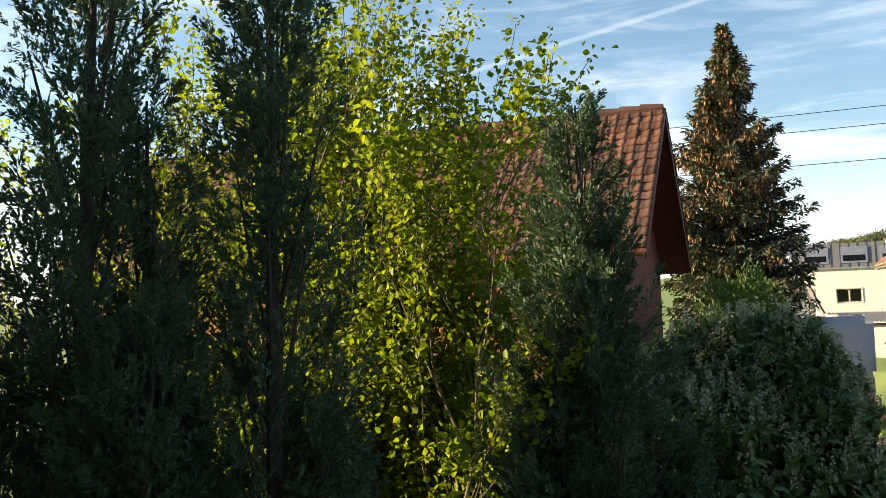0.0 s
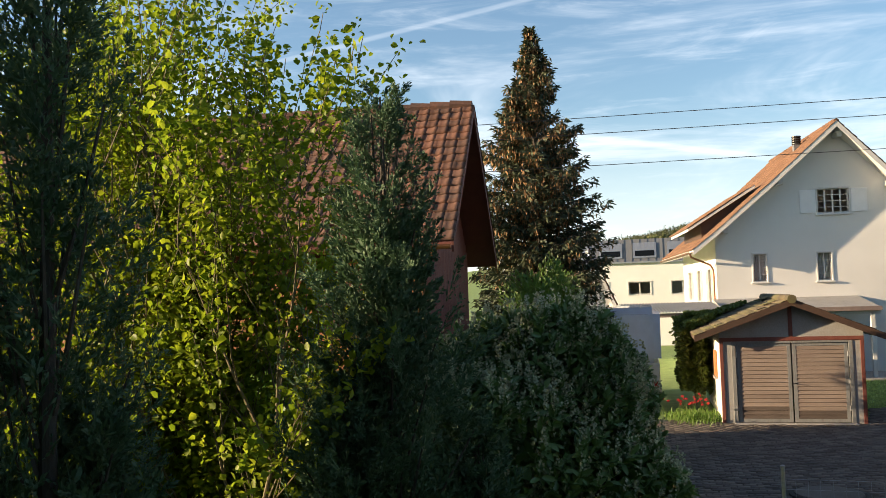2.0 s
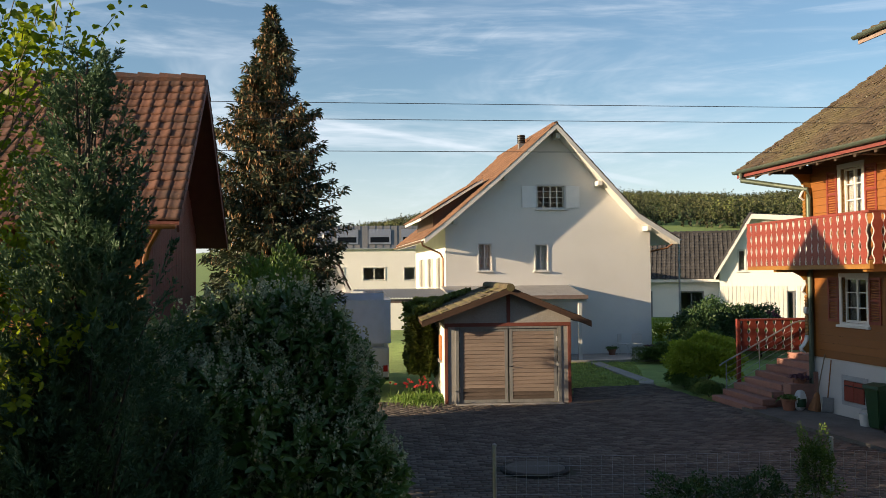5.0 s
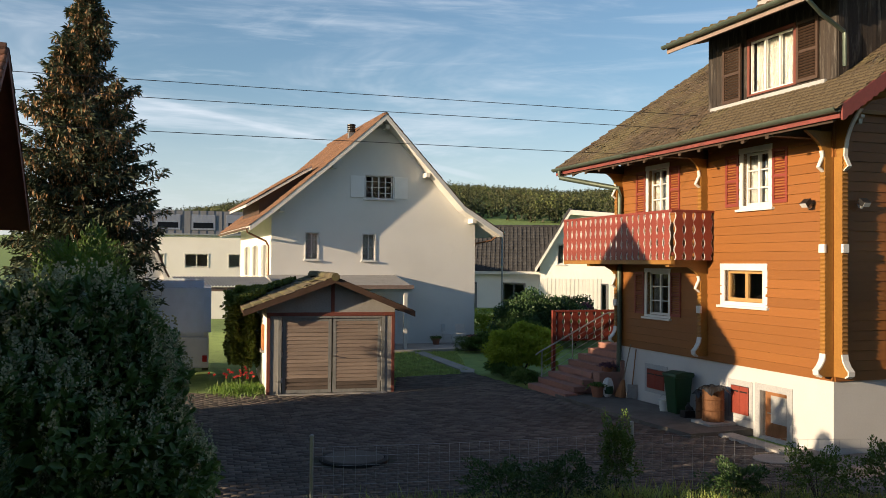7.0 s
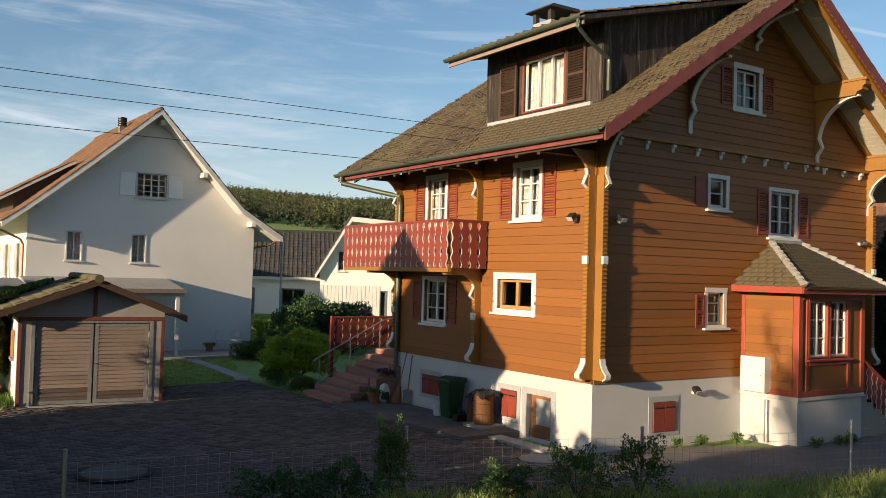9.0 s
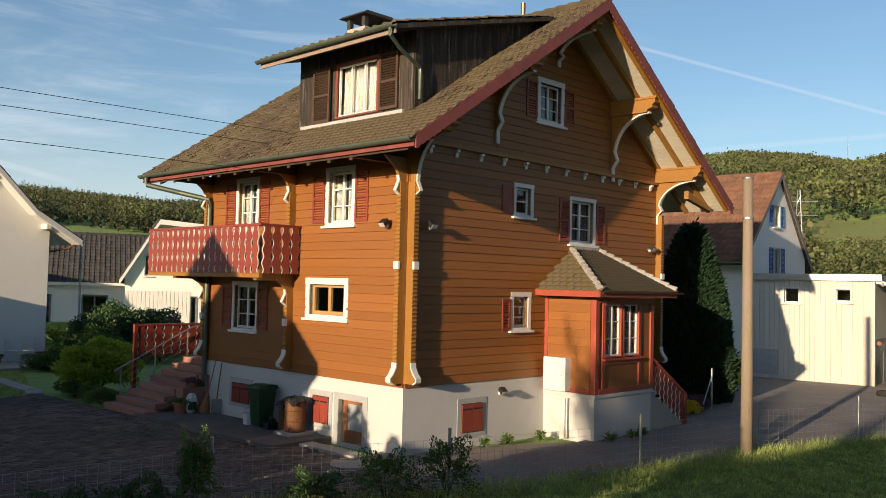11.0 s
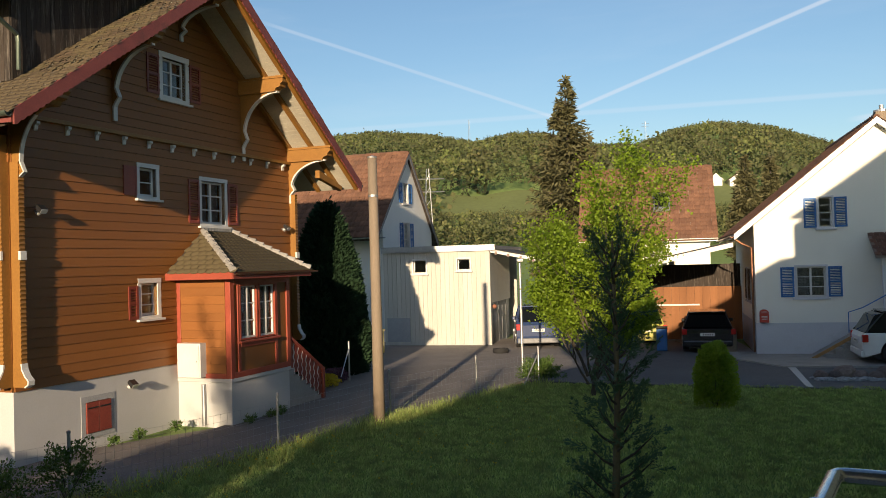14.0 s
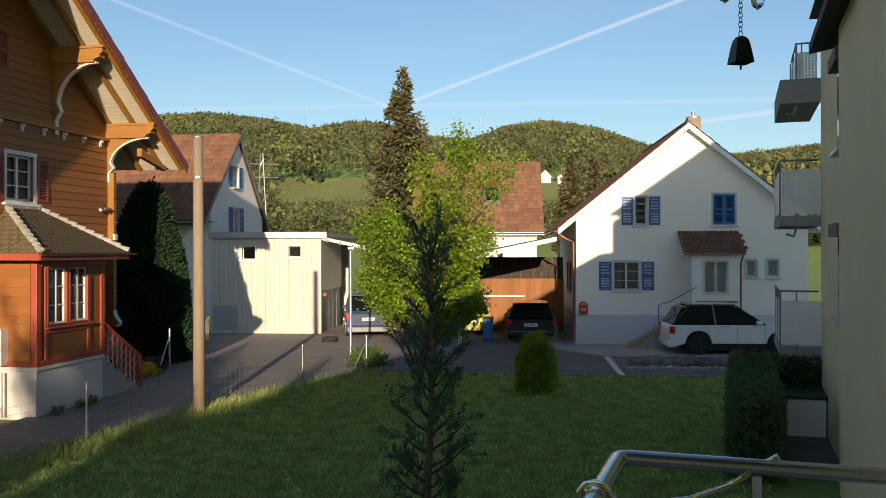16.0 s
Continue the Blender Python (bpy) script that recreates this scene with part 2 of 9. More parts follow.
def leaf_material(name, a, b, rough=0.5, through_light=0.35, spec=0.4, patch=1.1, patch_col=None):
    """Leaves: a colour that changes from leaf to leaf, and light that shines through."""
    mat, nt, bsdf = nodes_of(name, rough, 0.0, spec)
    rnd = nt.nodes.new("ShaderNodeNewGeometry").outputs["Random Per Island"]
    col = mix(nt, rnd, a, b)
    n = noise_of(nt, coords(nt), patch)
    col = mix(nt, ramp(nt, n, 0.35, 0.7), col, patch_col or tuple(c * 0.7 for c in a))
    nt.links.new(col, bsdf.inputs["Base Color"])
    tr = nt.nodes.new("ShaderNodeBsdfTranslucent")
    nt.links.new(col, tr.inputs[0])
    mx = nt.nodes.new("ShaderNodeMixShader")
    mx.inputs[0].default_value = through_light
    nt.links.new(bsdf.outputs[0], mx.inputs[1])
    nt.links.new(tr.outputs[0], mx.inputs[2])
    nt.links.new(mx.outputs[0], nt.nodes["Material Output"].inputs[0])
    return mat

# ---- the materials of the place ----
M = {
    "siding": surface("ochre_painted_siding", (0.232, 0.090, 0.019), (0.228, 0.084, 0.0175), 0.8, (1, 1, 6), 0.55, 14, 0.15, vary=0.10, stain=(0.16, 0.06, 0.012), stain_scale=0.9, stain_at=(0.6, 0.85)),
    "ochre_trim": surface("ochre_painted_timber", (0.224, 0.105, 0.021), (0.296, 0.144, 0.030), 1.5, rough=0.5, fine=25, bump=0.1),
    "red_paint": surface("oxblood_paint", (0.170, 0.032, 0.022), (0.235, 0.048, 0.031), 2.0, (1, 1, 1), 0.45, 22, 0.1, vary=0.08),
    "brick_red_paint": surface("red_oxide_paint", (0.255, 0.047, 0.025), (0.323, 0.068, 0.038), 2.0, rough=0.5, fine=22, bump=0.1),
    "white_paint": surface("white_gloss_paint", (0.569, 0.561, 0.538), (0.631, 0.623, 0.600), 2.0, rough=0.4, fine=20, bump=0.05, fine_mix=0.12),
    "panel_white": surface("white_coated_metal", (0.76, 0.76, 0.75), (0.84, 0.84, 0.83), 2.0, rough=0.45, fine=20, bump=0.03, fine_mix=0.1),
    "plinth_white": surface("whitewashed_render", (0.445, 0.445, 0.445), (0.507, 0.507, 0.501), 0.7, rough=0.85, fine=30, bump=0.35, stain=(0.55, 0.54, 0.52), stain_scale=0.8, stain_at=(0.58, 0.85), fine_mix=0.15),
    "render_white": surface("white_wall_render", (0.658, 0.649, 0.620), (0.752, 0.743, 0.714), 0.4, rough=0.9, fine=26, bump=0.4, stain=(0.60, 0.59, 0.56), stain_scale=0.4, stain_at=(0.55, 0.85), fine_mix=0.12),
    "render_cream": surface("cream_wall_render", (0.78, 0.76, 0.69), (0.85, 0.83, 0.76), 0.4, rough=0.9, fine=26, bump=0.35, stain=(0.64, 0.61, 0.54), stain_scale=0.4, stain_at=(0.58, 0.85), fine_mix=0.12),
    "render_ochre": surface("pale_ochre_facade", (0.78, 0.645, 0.37), (0.84, 0.71, 0.42), 0.6, rough=0.9, fine=40, bump=0.4, stain=(0.69, 0.61, 0.39), stain_scale=0.8, fine_mix=0.15),
    "grey_stone": surface("grey_sandstone", (0.30, 0.31, 0.32), (0.38, 0.39, 0.40), 2.0, rough=0.8, fine=30, bump=0.2),
    "red_stone": surface("red_sandstone_steps", (0.26, 0.13, 0.10), (0.34, 0.18, 0.14), 1.6, rough=0.85, fine=24, bump=0.35, vary=0.12, stain=(0.17, 0.12, 0.09), stain_scale=1.5),
    "boulder": surface("brown_grey_rock", (0.13, 0.095, 0.085), (0.22, 0.17, 0.15), 3.0, rough=0.95, fine=14, bump=0.9, depth=0.03, vary=0.3, stain=(0.08, 0.07, 0.06), stain_scale=2.0),
    "concrete": surface("weathered_concrete", (0.27, 0.26, 0.25), (0.36, 0.35, 0.33), 0.9, rough=0.9, fine=30, bump=0.35, stain=(0.17, 0.16, 0.15), stain_scale=0.8, vary=0.06),
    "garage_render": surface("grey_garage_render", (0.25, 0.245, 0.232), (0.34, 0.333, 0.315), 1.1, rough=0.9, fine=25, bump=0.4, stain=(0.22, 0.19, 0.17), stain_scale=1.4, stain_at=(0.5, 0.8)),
    "garage_door": surface("weathered_larch_boards", (0.17, 0.132, 0.108), (0.27, 0.215, 0.178), 1.2, (0.4, 1, 5), 0.85, 22, 0.35, vary=0.14, stain=(0.17, 0.12, 0.10), stain_scale=0.9, stain_at=(0.52, 0.75)),
    "grey_frame": surface("flaking_grey_paint", (0.13, 0.135, 0.135), (0.24, 0.245, 0.24), 2.5, (3, 3, 0.6), 0.75, 25, 0.3, stain=(0.07, 0.06, 0.055), stain_scale=2.5, stain_at=(0.55, 0.72)),
    "rotten_board": surface("blackened_damp_boards", (0.045, 0.036, 0.031), (0.13, 0.10, 0.082), 3.0, (0.4, 1, 5), 0.9, 22, 0.4, vary=0.3),
    "frame_wood": surface("grey_brown_timber", (0.20, 0.15, 0.13), (0.28, 0.21, 0.18), 1.5, (3, 3, 0.6), 0.8, 25, 0.3),
    "dark_wood": surface("tarred_dark_boards", (0.014, 0.011, 0.009), (0.04, 0.030, 0.023), 2.0, (5, 5, 0.5), 0.8, 25, 0.5, vary=0.35, stain=(0.12, 0.105, 0.09), stain_scale=2.2, stain_at=(0.52, 0.66)),
    "eaves_brown": surface("dark_brown_eaves_timber", (0.030, 0.018, 0.011), (0.055, 0.034, 0.020), 2.0, (3, 3, 1), 0.75, 20, 0.2),
    "shutter_brown": surface("dark_brown_shutter", (0.045, 0.026, 0.016), (0.07, 0.04, 0.026), 2.0, rough=0.6, fine=20, bump=0.15),
    "barn_wood": surface("red_brown_barn_boards", (0.122, 0.035, 0.025), (0.176, 0.054, 0.038), 1.5, (4, 4, 0.4), 0.7, 22, 0.4, vary=0.14),
    "fence_rust": surface("orange_glazed_boards", (0.35, 0.14, 0.05), (0.42, 0.18, 0.07), 1.0, (1, 1, 4), 0.7, 20, 0.2, vary=0.1),
    "moss_tile": surface("mossy_brown_tile", (0.043, 0.030, 0.019), (0.082, 0.058, 0.036), 1.3, rough=0.9, fine=16, bump=0.5, vary=0.28, island=True, stain=(0.094, 0.080, 0.036), stain_scale=0.6, stain_at=(0.45, 0.68)),
    "barn_tile": surface("old_red_clay_tile", (0.115, 0.053, 0.036), (0.183, 0.083, 0.053), 1.6, rough=0.85, fine=18, bump=0.4, vary=0.30, island=True, stain=(0.075, 0.055, 0.045), stain_scale=1.1, stain_at=(0.45, 0.7)),
    "wh_tile": surface("brown_clay_tile", (0.105, 0.056, 0.034), (0.175, 0.092, 0.052), 1.6, rough=0.85, fine=18, bump=0.4, vary=0.25, island=True, stain=(0.12, 0.08, 0.05), stain_scale=0.8),
    "red_tile": surface("red_clay_tile", (0.108, 0.052, 0.034), (0.186, 0.096, 0.058), 1.2, rough=0.85, fine=18, bump=0.4, vary=0.18, island=True, stain=(0.085, 0.05, 0.036), stain_scale=0.7),
    "dark_tile": surface("dark_concrete_tile", (0.026, 0.026, 0.028), (0.046, 0.045, 0.047), 1.6, rough=0.8, fine=18, bump=0.3, vary=0.2, island=True),
    "garage_tile": surface("lichen_brown_tile", (0.062, 0.048, 0.033), (0.118, 0.093, 0.055), 1.6, rough=0.9, fine=18, bump=0.4, vary=0.25, island=True, stain=(0.105, 0.105, 0.035), stain_scale=1.4, stain_at=(0.45, 0.65)),
    "copper": surface("green_grey_copper", (0.076, 0.102, 0.081), (0.119, 0.145, 0.111), 1.5, rough=0.5, fine=15, bump=0.1, metal=0.5),
    "brown_pipe": surface("brown_copper_pipe", (0.20, 0.10, 0.06), (0.27, 0.14, 0.085), 1.5, rough=0.4, fine=15, bump=0.05, metal=0.7),
    "grey_metal": surface("galvanised_steel", (0.36, 0.37, 0.38), (0.46, 0.47, 0.48), 3.0, rough=0.45, fine=25, bump=0.05, metal=0.8),
    "steel": surface("brushed_stainless_steel", (0.55, 0.55, 0.55), (0.65, 0.65, 0.65), 2.0, (1, 1, 1), 0.25, 60, 0.03, metal=1.0),
    "zinc": surface("grey_zinc_cladding", (0.17, 0.175, 0.185), (0.22, 0.225, 0.235), 1.0, rough=0.55, fine=12, bump=0.05, metal=0.4),
    "worn_concrete": surface("worn_dark_concrete", (0.10, 0.092, 0.082), (0.17, 0.155, 0.14), 1.2, rough=0.95, fine=40, bump=0.5, stain=(0.07, 0.065, 0.055), stain_scale=0.9, stain_at=(0.45, 0.7)),
    "asphalt": surface("grey_asphalt", (0.095, 0.095, 0.098), (0.135, 0.133, 0.133), 0.5, rough=0.92, fine=60, bump=0.4, stain=(0.15, 0.145, 0.14), stain_scale=0.35),
    "cream_boards": surface("cream_painted_boards", (0.48, 0.465, 0.415), (0.55, 0.535, 0.48), 0.8, (3, 3, 0.5), 0.75, 24, 0.2, stain=(0.52, 0.48, 0.38), stain_scale=0.7, vary=0.05),
    "lane": surface("pale_gravelly_lane", (0.155, 0.138, 0.124), (0.235, 0.212, 0.192), 0.7, rough=0.95, fine=45, bump=0.6, stain=(0.11, 0.095, 0.085), stain_scale=0.6),
    "paver": surface("grey_brown_paver", (0.088, 0.073, 0.061), (0.145, 0.122, 0.104), 0.5, rough=0.9, fine=50, bump=0.5, vary=0.42, island=True, stain=(0.065, 0.06, 0.05), stain_scale=0.35, stain_at=(0.5, 0.75)),
    "joint": surface("mossy_joint_sand", (0.035, 0.034, 0.024), (0.055, 0.052, 0.035), 2.0, rough=1.0, fine=40, bump=0.3),
    "lawn": surface("lawn_soil", (0.144, 0.228, 0.054), (0.240, 0.336, 0.090), 1.6, rough=1.0, fine=25, bump=0.6, stain=(0.06, 0.06, 0.028), stain_scale=1.3),
    "meadow": surface("hill_meadow", (0.15, 0.185, 0.055), (0.19, 0.225, 0.07), 0.03, rough=1.0, fine=0.5, bump=0.0),
    "bark": surface("grey_brown_bark", (0.045, 0.038, 0.030), (0.085, 0.072, 0.058), 4.0, (3, 3, 0.7), 0.9, 22, 0.6),
    "thin_bark": surface("olive_twig_bark", (0.10, 0.085, 0.045), (0.16, 0.13, 0.07), 4.0, rough=0.8, fine=22, bump=0.3),
    "pole": surface("weathered_timber_pole", (0.187, 0.149, 0.106), (0.264, 0.212, 0.157), 1.3, (4, 4, 0.35), 0.85, 20, 0.4, stain=(0.14, 0.11, 0.085), stain_scale=1.2),
    "green_plastic": surface("dark_green_plastic", (0.012, 0.045, 0.018), (0.018, 0.06, 0.024), 2.0, rough=0.45, fine=30, bump=0.05),
    "barge_red": surface("weathered_red_bargeboard", (0.15, 0.036, 0.032), (0.22, 0.058, 0.048), 2.5, rough=0.6, fine=22, bump=0.2, stain=(0.05, 0.025, 0.02), stain_scale=2.0),
    "black": surface("black_plastic", (0.012, 0.012, 0.013), (0.02, 0.02, 0.021), 2.0, rough=0.4, fine=30, bump=0.03),
    "rubber": surface("tyre_rubber", (0.015, 0.015, 0.015), (0.025, 0.025, 0.025), 3.0, rough=0.85, fine=30, bump=0.1),
    "rust": surface("rusty_drum_steel", (0.091, 0.038, 0.015), (0.168, 0.077, 0.032), 2.5, rough=0.75, fine=18, bump=0.3, metal=0.2, stain=(0.07, 0.035, 0.02), stain_scale=2.0),
    "clay": surface("terracotta", (0.24, 0.10, 0.06), (0.31, 0.14, 0.085), 3.0, rough=0.85, fine=25, bump=0.2),
    "blue_paint": surface("blue_shutter_paint", (0.030, 0.125, 0.34), (0.045, 0.16, 0.42), 2.0, rough=0.5, fine=20, bump=0.08, vary=0.06),
    "lilac_plinth": surface("lilac_grey_plinth", (0.52, 0.53, 0.57), (0.60, 0.61, 0.65), 0.6, rough=0.9, fine=25, bump=0.3, stain=(0.44, 0.44, 0.46), stain_scale=0.6, fine_mix=0.15),
    "larch": surface("rough_sawn_larch", (0.20, 0.085, 0.032), (0.28, 0.125, 0.052), 1.0, (4, 4, 0.5), 0.8, 20, 0.3, vary=0.12),
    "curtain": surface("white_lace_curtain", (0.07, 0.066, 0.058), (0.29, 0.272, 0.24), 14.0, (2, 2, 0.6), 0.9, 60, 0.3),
    "blind": surface("pale_grey_blind", (0.55, 0.55, 0.52), (0.66, 0.66, 0.63), 6.0, (1, 1, 8), 0.9, 25, 0.1),
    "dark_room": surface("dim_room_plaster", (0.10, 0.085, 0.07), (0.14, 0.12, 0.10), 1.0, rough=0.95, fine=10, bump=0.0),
    "wood_frame": surface("varnished_window_frame", (0.34, 0.19, 0.07), (0.42, 0.25, 0.10), 2.0, (3, 3, 1), 0.4, 20, 0.1),
    "soffit": surface("cream_soffit_boards", (0.474, 0.444, 0.359), (0.566, 0.535, 0.444), 1.5, (1, 1, 1), 0.7, 20, 0.2),
    "leaf_thuja": leaf_material("thuja_sprays", (0.062, 0.125, 0.060), (0.125, 0.205, 0.108), 0.6, 0.2),
    "leaf_maple": leaf_material("young_maple_leaves", (0.172, 0.262, 0.014), (0.355, 0.41, 0.026), 0.5, 0.6),
    "leaf_laurel": leaf_material("glossy_laurel_leaves", (0.101, 0.190, 0.056), (0.185, 0.286, 0.095), 0.34, 0.15, 0.5),
    "laurel_bloom": leaf_material("cream_laurel_buds", (0.36, 0.39, 0.25), (0.54, 0.55, 0.37), 0.6, 0.3),
    "leaf_spruce": leaf_material("blue_green_spruce_needles", (0.038, 0.056, 0.028), (0.090, 0.105, 0.052), 0.7, 0.1),
    "spruce_cone": leaf_material("brown_spruce_cones", (0.208, 0.116, 0.048), (0.296, 0.172, 0.072), 0.7, 0.05),
    "leaf_olive": leaf_material("olive_brown_needles", (0.085, 0.085, 0.036), (0.15, 0.14, 0.062), 0.7, 0.1),
    "leaf_young": leaf_material("fresh_spring_leaves", (0.204, 0.326, 0.023), (0.326, 0.438, 0.038), 0.5, 0.5),
    "leaf_shrub": leaf_material("mid_green_shrub_leaves", (0.065, 0.125, 0.026), (0.13, 0.20, 0.04), 0.5, 0.3),
    "leaf_dark": leaf_material("dark_shrub_leaves", (0.036, 0.084, 0.027), (0.080, 0.140, 0.044), 0.5, 0.2),
    "leaf_gold": leaf_material("golden_shrub_leaves", (0.34, 0.43, 0.045), (0.50, 0.55, 0.07), 0.5, 0.5),
    "leaf_ivy": leaf_material("ivy_leaves", (0.13, 0.17, 0.030), (0.24, 0.27, 0.055), 0.45, 0.3),
    "leaf_bamboo": leaf_material("light_green_leaves", (0.10, 0.20, 0.03), (0.17, 0.26, 0.05), 0.5, 0.4),
    "leaf_red": leaf_material("purple_heath", (0.10, 0.05, 0.08), (0.18, 0.09, 0.12), 0.6, 0.2),
    "grass": leaf_material("grass_blades", (0.24, 0.38, 0.075), (0.66, 0.74, 0.24), 0.6, 0.35, 0.4, 2.6, (0.17, 0.20, 0.065)),
    # the blue of distant haze is mixed into these two woodland colours
    "wood_far": leaf_material("hazed_spring_woodland", (0.058, 0.080, 0.030), (0.118, 0.145, 0.054), 0.8, 0.2, 0.3, 0.06, (0.082, 0.080, 0.040)),
    "wood_pale": leaf_material("hazed_pale_crowns", (0.115, 0.155, 0.045), (0.175, 0.21, 0.065), 0.8, 0.2, 0.3, 0.06, (0.125, 0.115, 0.055)),
    "wood_conifer": leaf_material("far_conifers", (0.022, 0.038, 0.018), (0.052, 0.068, 0.030), 0.8, 0.1, 0.4, 0.035, (0.06, 0.06, 0.03)),
    "leaf_hedge": leaf_material("clipped_yew_leaves", (0.055, 0.115, 0.030), (0.115, 0.185, 0.055), 0.55, 0.2),
    "leaf_yew": leaf_material("dark_yew_needles", (0.020, 0.044, 0.022), (0.038, 0.072, 0.034), 0.9, 0.05, 0.1),
    "petal_red": leaf_material("red_petals", (0.42, 0.03, 0.03), (0.55, 0.06, 0.05), 0.5, 0.3),
    "petal_yellow": leaf_material("yellow_petals", (0.65, 0.50, 0.03), (0.75, 0.58, 0.05), 0.6, 0.3),
}


def glass_material(name, tint=(0.9, 0.95, 0.95)):
    mat, nt, bsdf = nodes_of(name, 0.03, 0.0, 0.5)
    bsdf.inputs["Base Color"].default_value = (*tint, 1)
    bsdf.inputs["Transmission Weight"].default_value = 1.0
    bsdf.inputs["IOR"].default_value = 1.45
    return mat


def coat_paint(name, col, rough=0.25):
    mat, nt, bsdf = nodes_of(name, rough, 0.0, 0.5)
    n = noise_of(nt, coords(nt), 3.0)
    nt.links.new(mix(nt, ramp(nt, n, 0.3, 0.7), col, tuple(c * 0.88 for c in col)), bsdf.inputs["Base Color"])
    bsdf.inputs["Coat Weight"].default_value = 0.8
    return mat


M["glass"] = glass_material("window_glass")
M["car_glass"] = nodes_of("dark_car_glass", 0.06, 0.0, 0.25)[0]
M["car_glass"].node_tree.nodes["Principled BSDF"].inputs["Base Color"].default_value = (0.006, 0.007, 0.008, 1)
M["car_white"] = coat_paint("white_car_paint", (0.78, 0.78, 0.78))
M["car_black"] = coat_paint("black_car_paint", (0.014, 0.014, 0.016))
M["car_grey"] = coat_paint("slate_blue_car_paint", (0.03, 0.05, 0.12))
M["car_yellow"] = coat_paint("yellow_car_paint", (0.44, 0.42, 0.10))
M["van_blue"] = coat_paint("pale_blue_grey_panel", (0.60, 0.66, 0.78), 0.4)
M["lamp_red"] = coat_paint("red_lamp_lens", (0.45, 0.015, 0.01))
M["lamp_clear"] = coat_paint("clear_lamp_lens", (0.5, 0.5, 0.5), 0.1)
M["plate"] = coat_paint("white_plate", (0.7, 0.7, 0.68), 0.4)
M["post_red"] = coat_paint("red_letter_box", (0.50, 0.05, 0.025), 0.4)
M["yellow_plastic"] = coat_paint("yellow_plastic", (0.60, 0.45, 0.02), 0.4)
M["clear_yellow"] = glass_material("clear_yellow_tube", (0.93, 0.82, 0.38))
M["bronze"] = surface("green_bronze", (0.035, 0.055, 0.038), (0.06, 0.09, 0.06), 8.0, rough=0.45, fine=60, bump=0.2, metal=0.6)

# ---- plants ----
def rng_of(seed):
    return np.random.default_rng(seed)


def unit(v):
    return v / np.maximum(np.linalg.norm(v, axis=-1, keepdims=True), 1e-9)


def blades(base, way, length, width, rng, bend=0.0):
    """Pointed leaves (one quad each) from base along way."""
    n = len(base)
    side = unit(np.cross(way, rng.normal(size=(n, 3))))
    length = np.broadcast_to(np.asarray(length, float), (n,))[:, None]
    width = np.broadcast_to(np.asarray(width, float), (n,))[:, None]
    mid = base + way * length * 0.5
    tip = base + way * length + np.array([0, 0, -1.0]) * bend * length
    v = np.stack([base, mid + side * width * 0.5, tip, mid - side * width * 0.5], 1).reshape(-1, 3)
    return v, np.arange(4 * n).reshape(n, 4)


def folded(base, way, length, width, rng, up=None):
    """Broad leaves of two quads, folded on the midrib."""
    n = len(base)
    ref = rng.normal(size=(n, 3)) * 0.5 + (np.array([0, 0, 1.0]) if up is None else up)
    side = unit(np.cross(way, ref))
    nrm = unit(np.cross(side, way))
    length = np.broadcast_to(np.asarray(length, float), (n,))[:, None]
    width = np.broadcast_to(np.asarray(width, float), (n,))[:, None]
    a, b = base + way * length * 0.35, base + way * length * 0.72
    lift = nrm * width * 0.16
    tip = base + way * length - nrm * length * 0.10
    v = np.stack([base, a + side * width * 0.5 + lift, b + side * width * 0.42 + lift, tip, b - side * width * 0.42 + lift, a - side * width * 0.5 + lift], 1).reshape(-1, 3)
    k = np.arange(n)[:, None] * 6
    return v, np.concatenate([k + np.array([0, 1, 2, 3]), k + np.array([0, 3, 4, 5])], 0)


def join_quads(*chunks):
    vs, fs, n = [], [], 0
    for v, f in chunks:
        vs.append(v)
        fs.append(f + n)
        n += len(v)
    return np.concatenate(vs), np.concatenate(fs)


def crown(name, chunk, material, parent, label=""):
    return tagged(part(name, pydata(name, *chunk, material), None, parent, label), kind="stuff")


def turned(rng, way, spread):
    """Directions scattered about way."""
    return unit(way + rng.normal(size=way.shape) * spread)


def along(start, way, length, count, rng, lo=0.2, curve=(0, 0, 0)):
    """Points on branches: returns places and the branch each belongs to."""
    n = len(start)
    idx = np.repeat(np.arange(n), count)
    s = lo + (1 - lo) * rng.random(len(idx)) ** 0.8
    p = start[idx] + way[idx] * (length[idx] * s)[:, None] + np.asarray(curve) * ((length[idx] * s) ** 2)[:, None]
    return p, idx, s


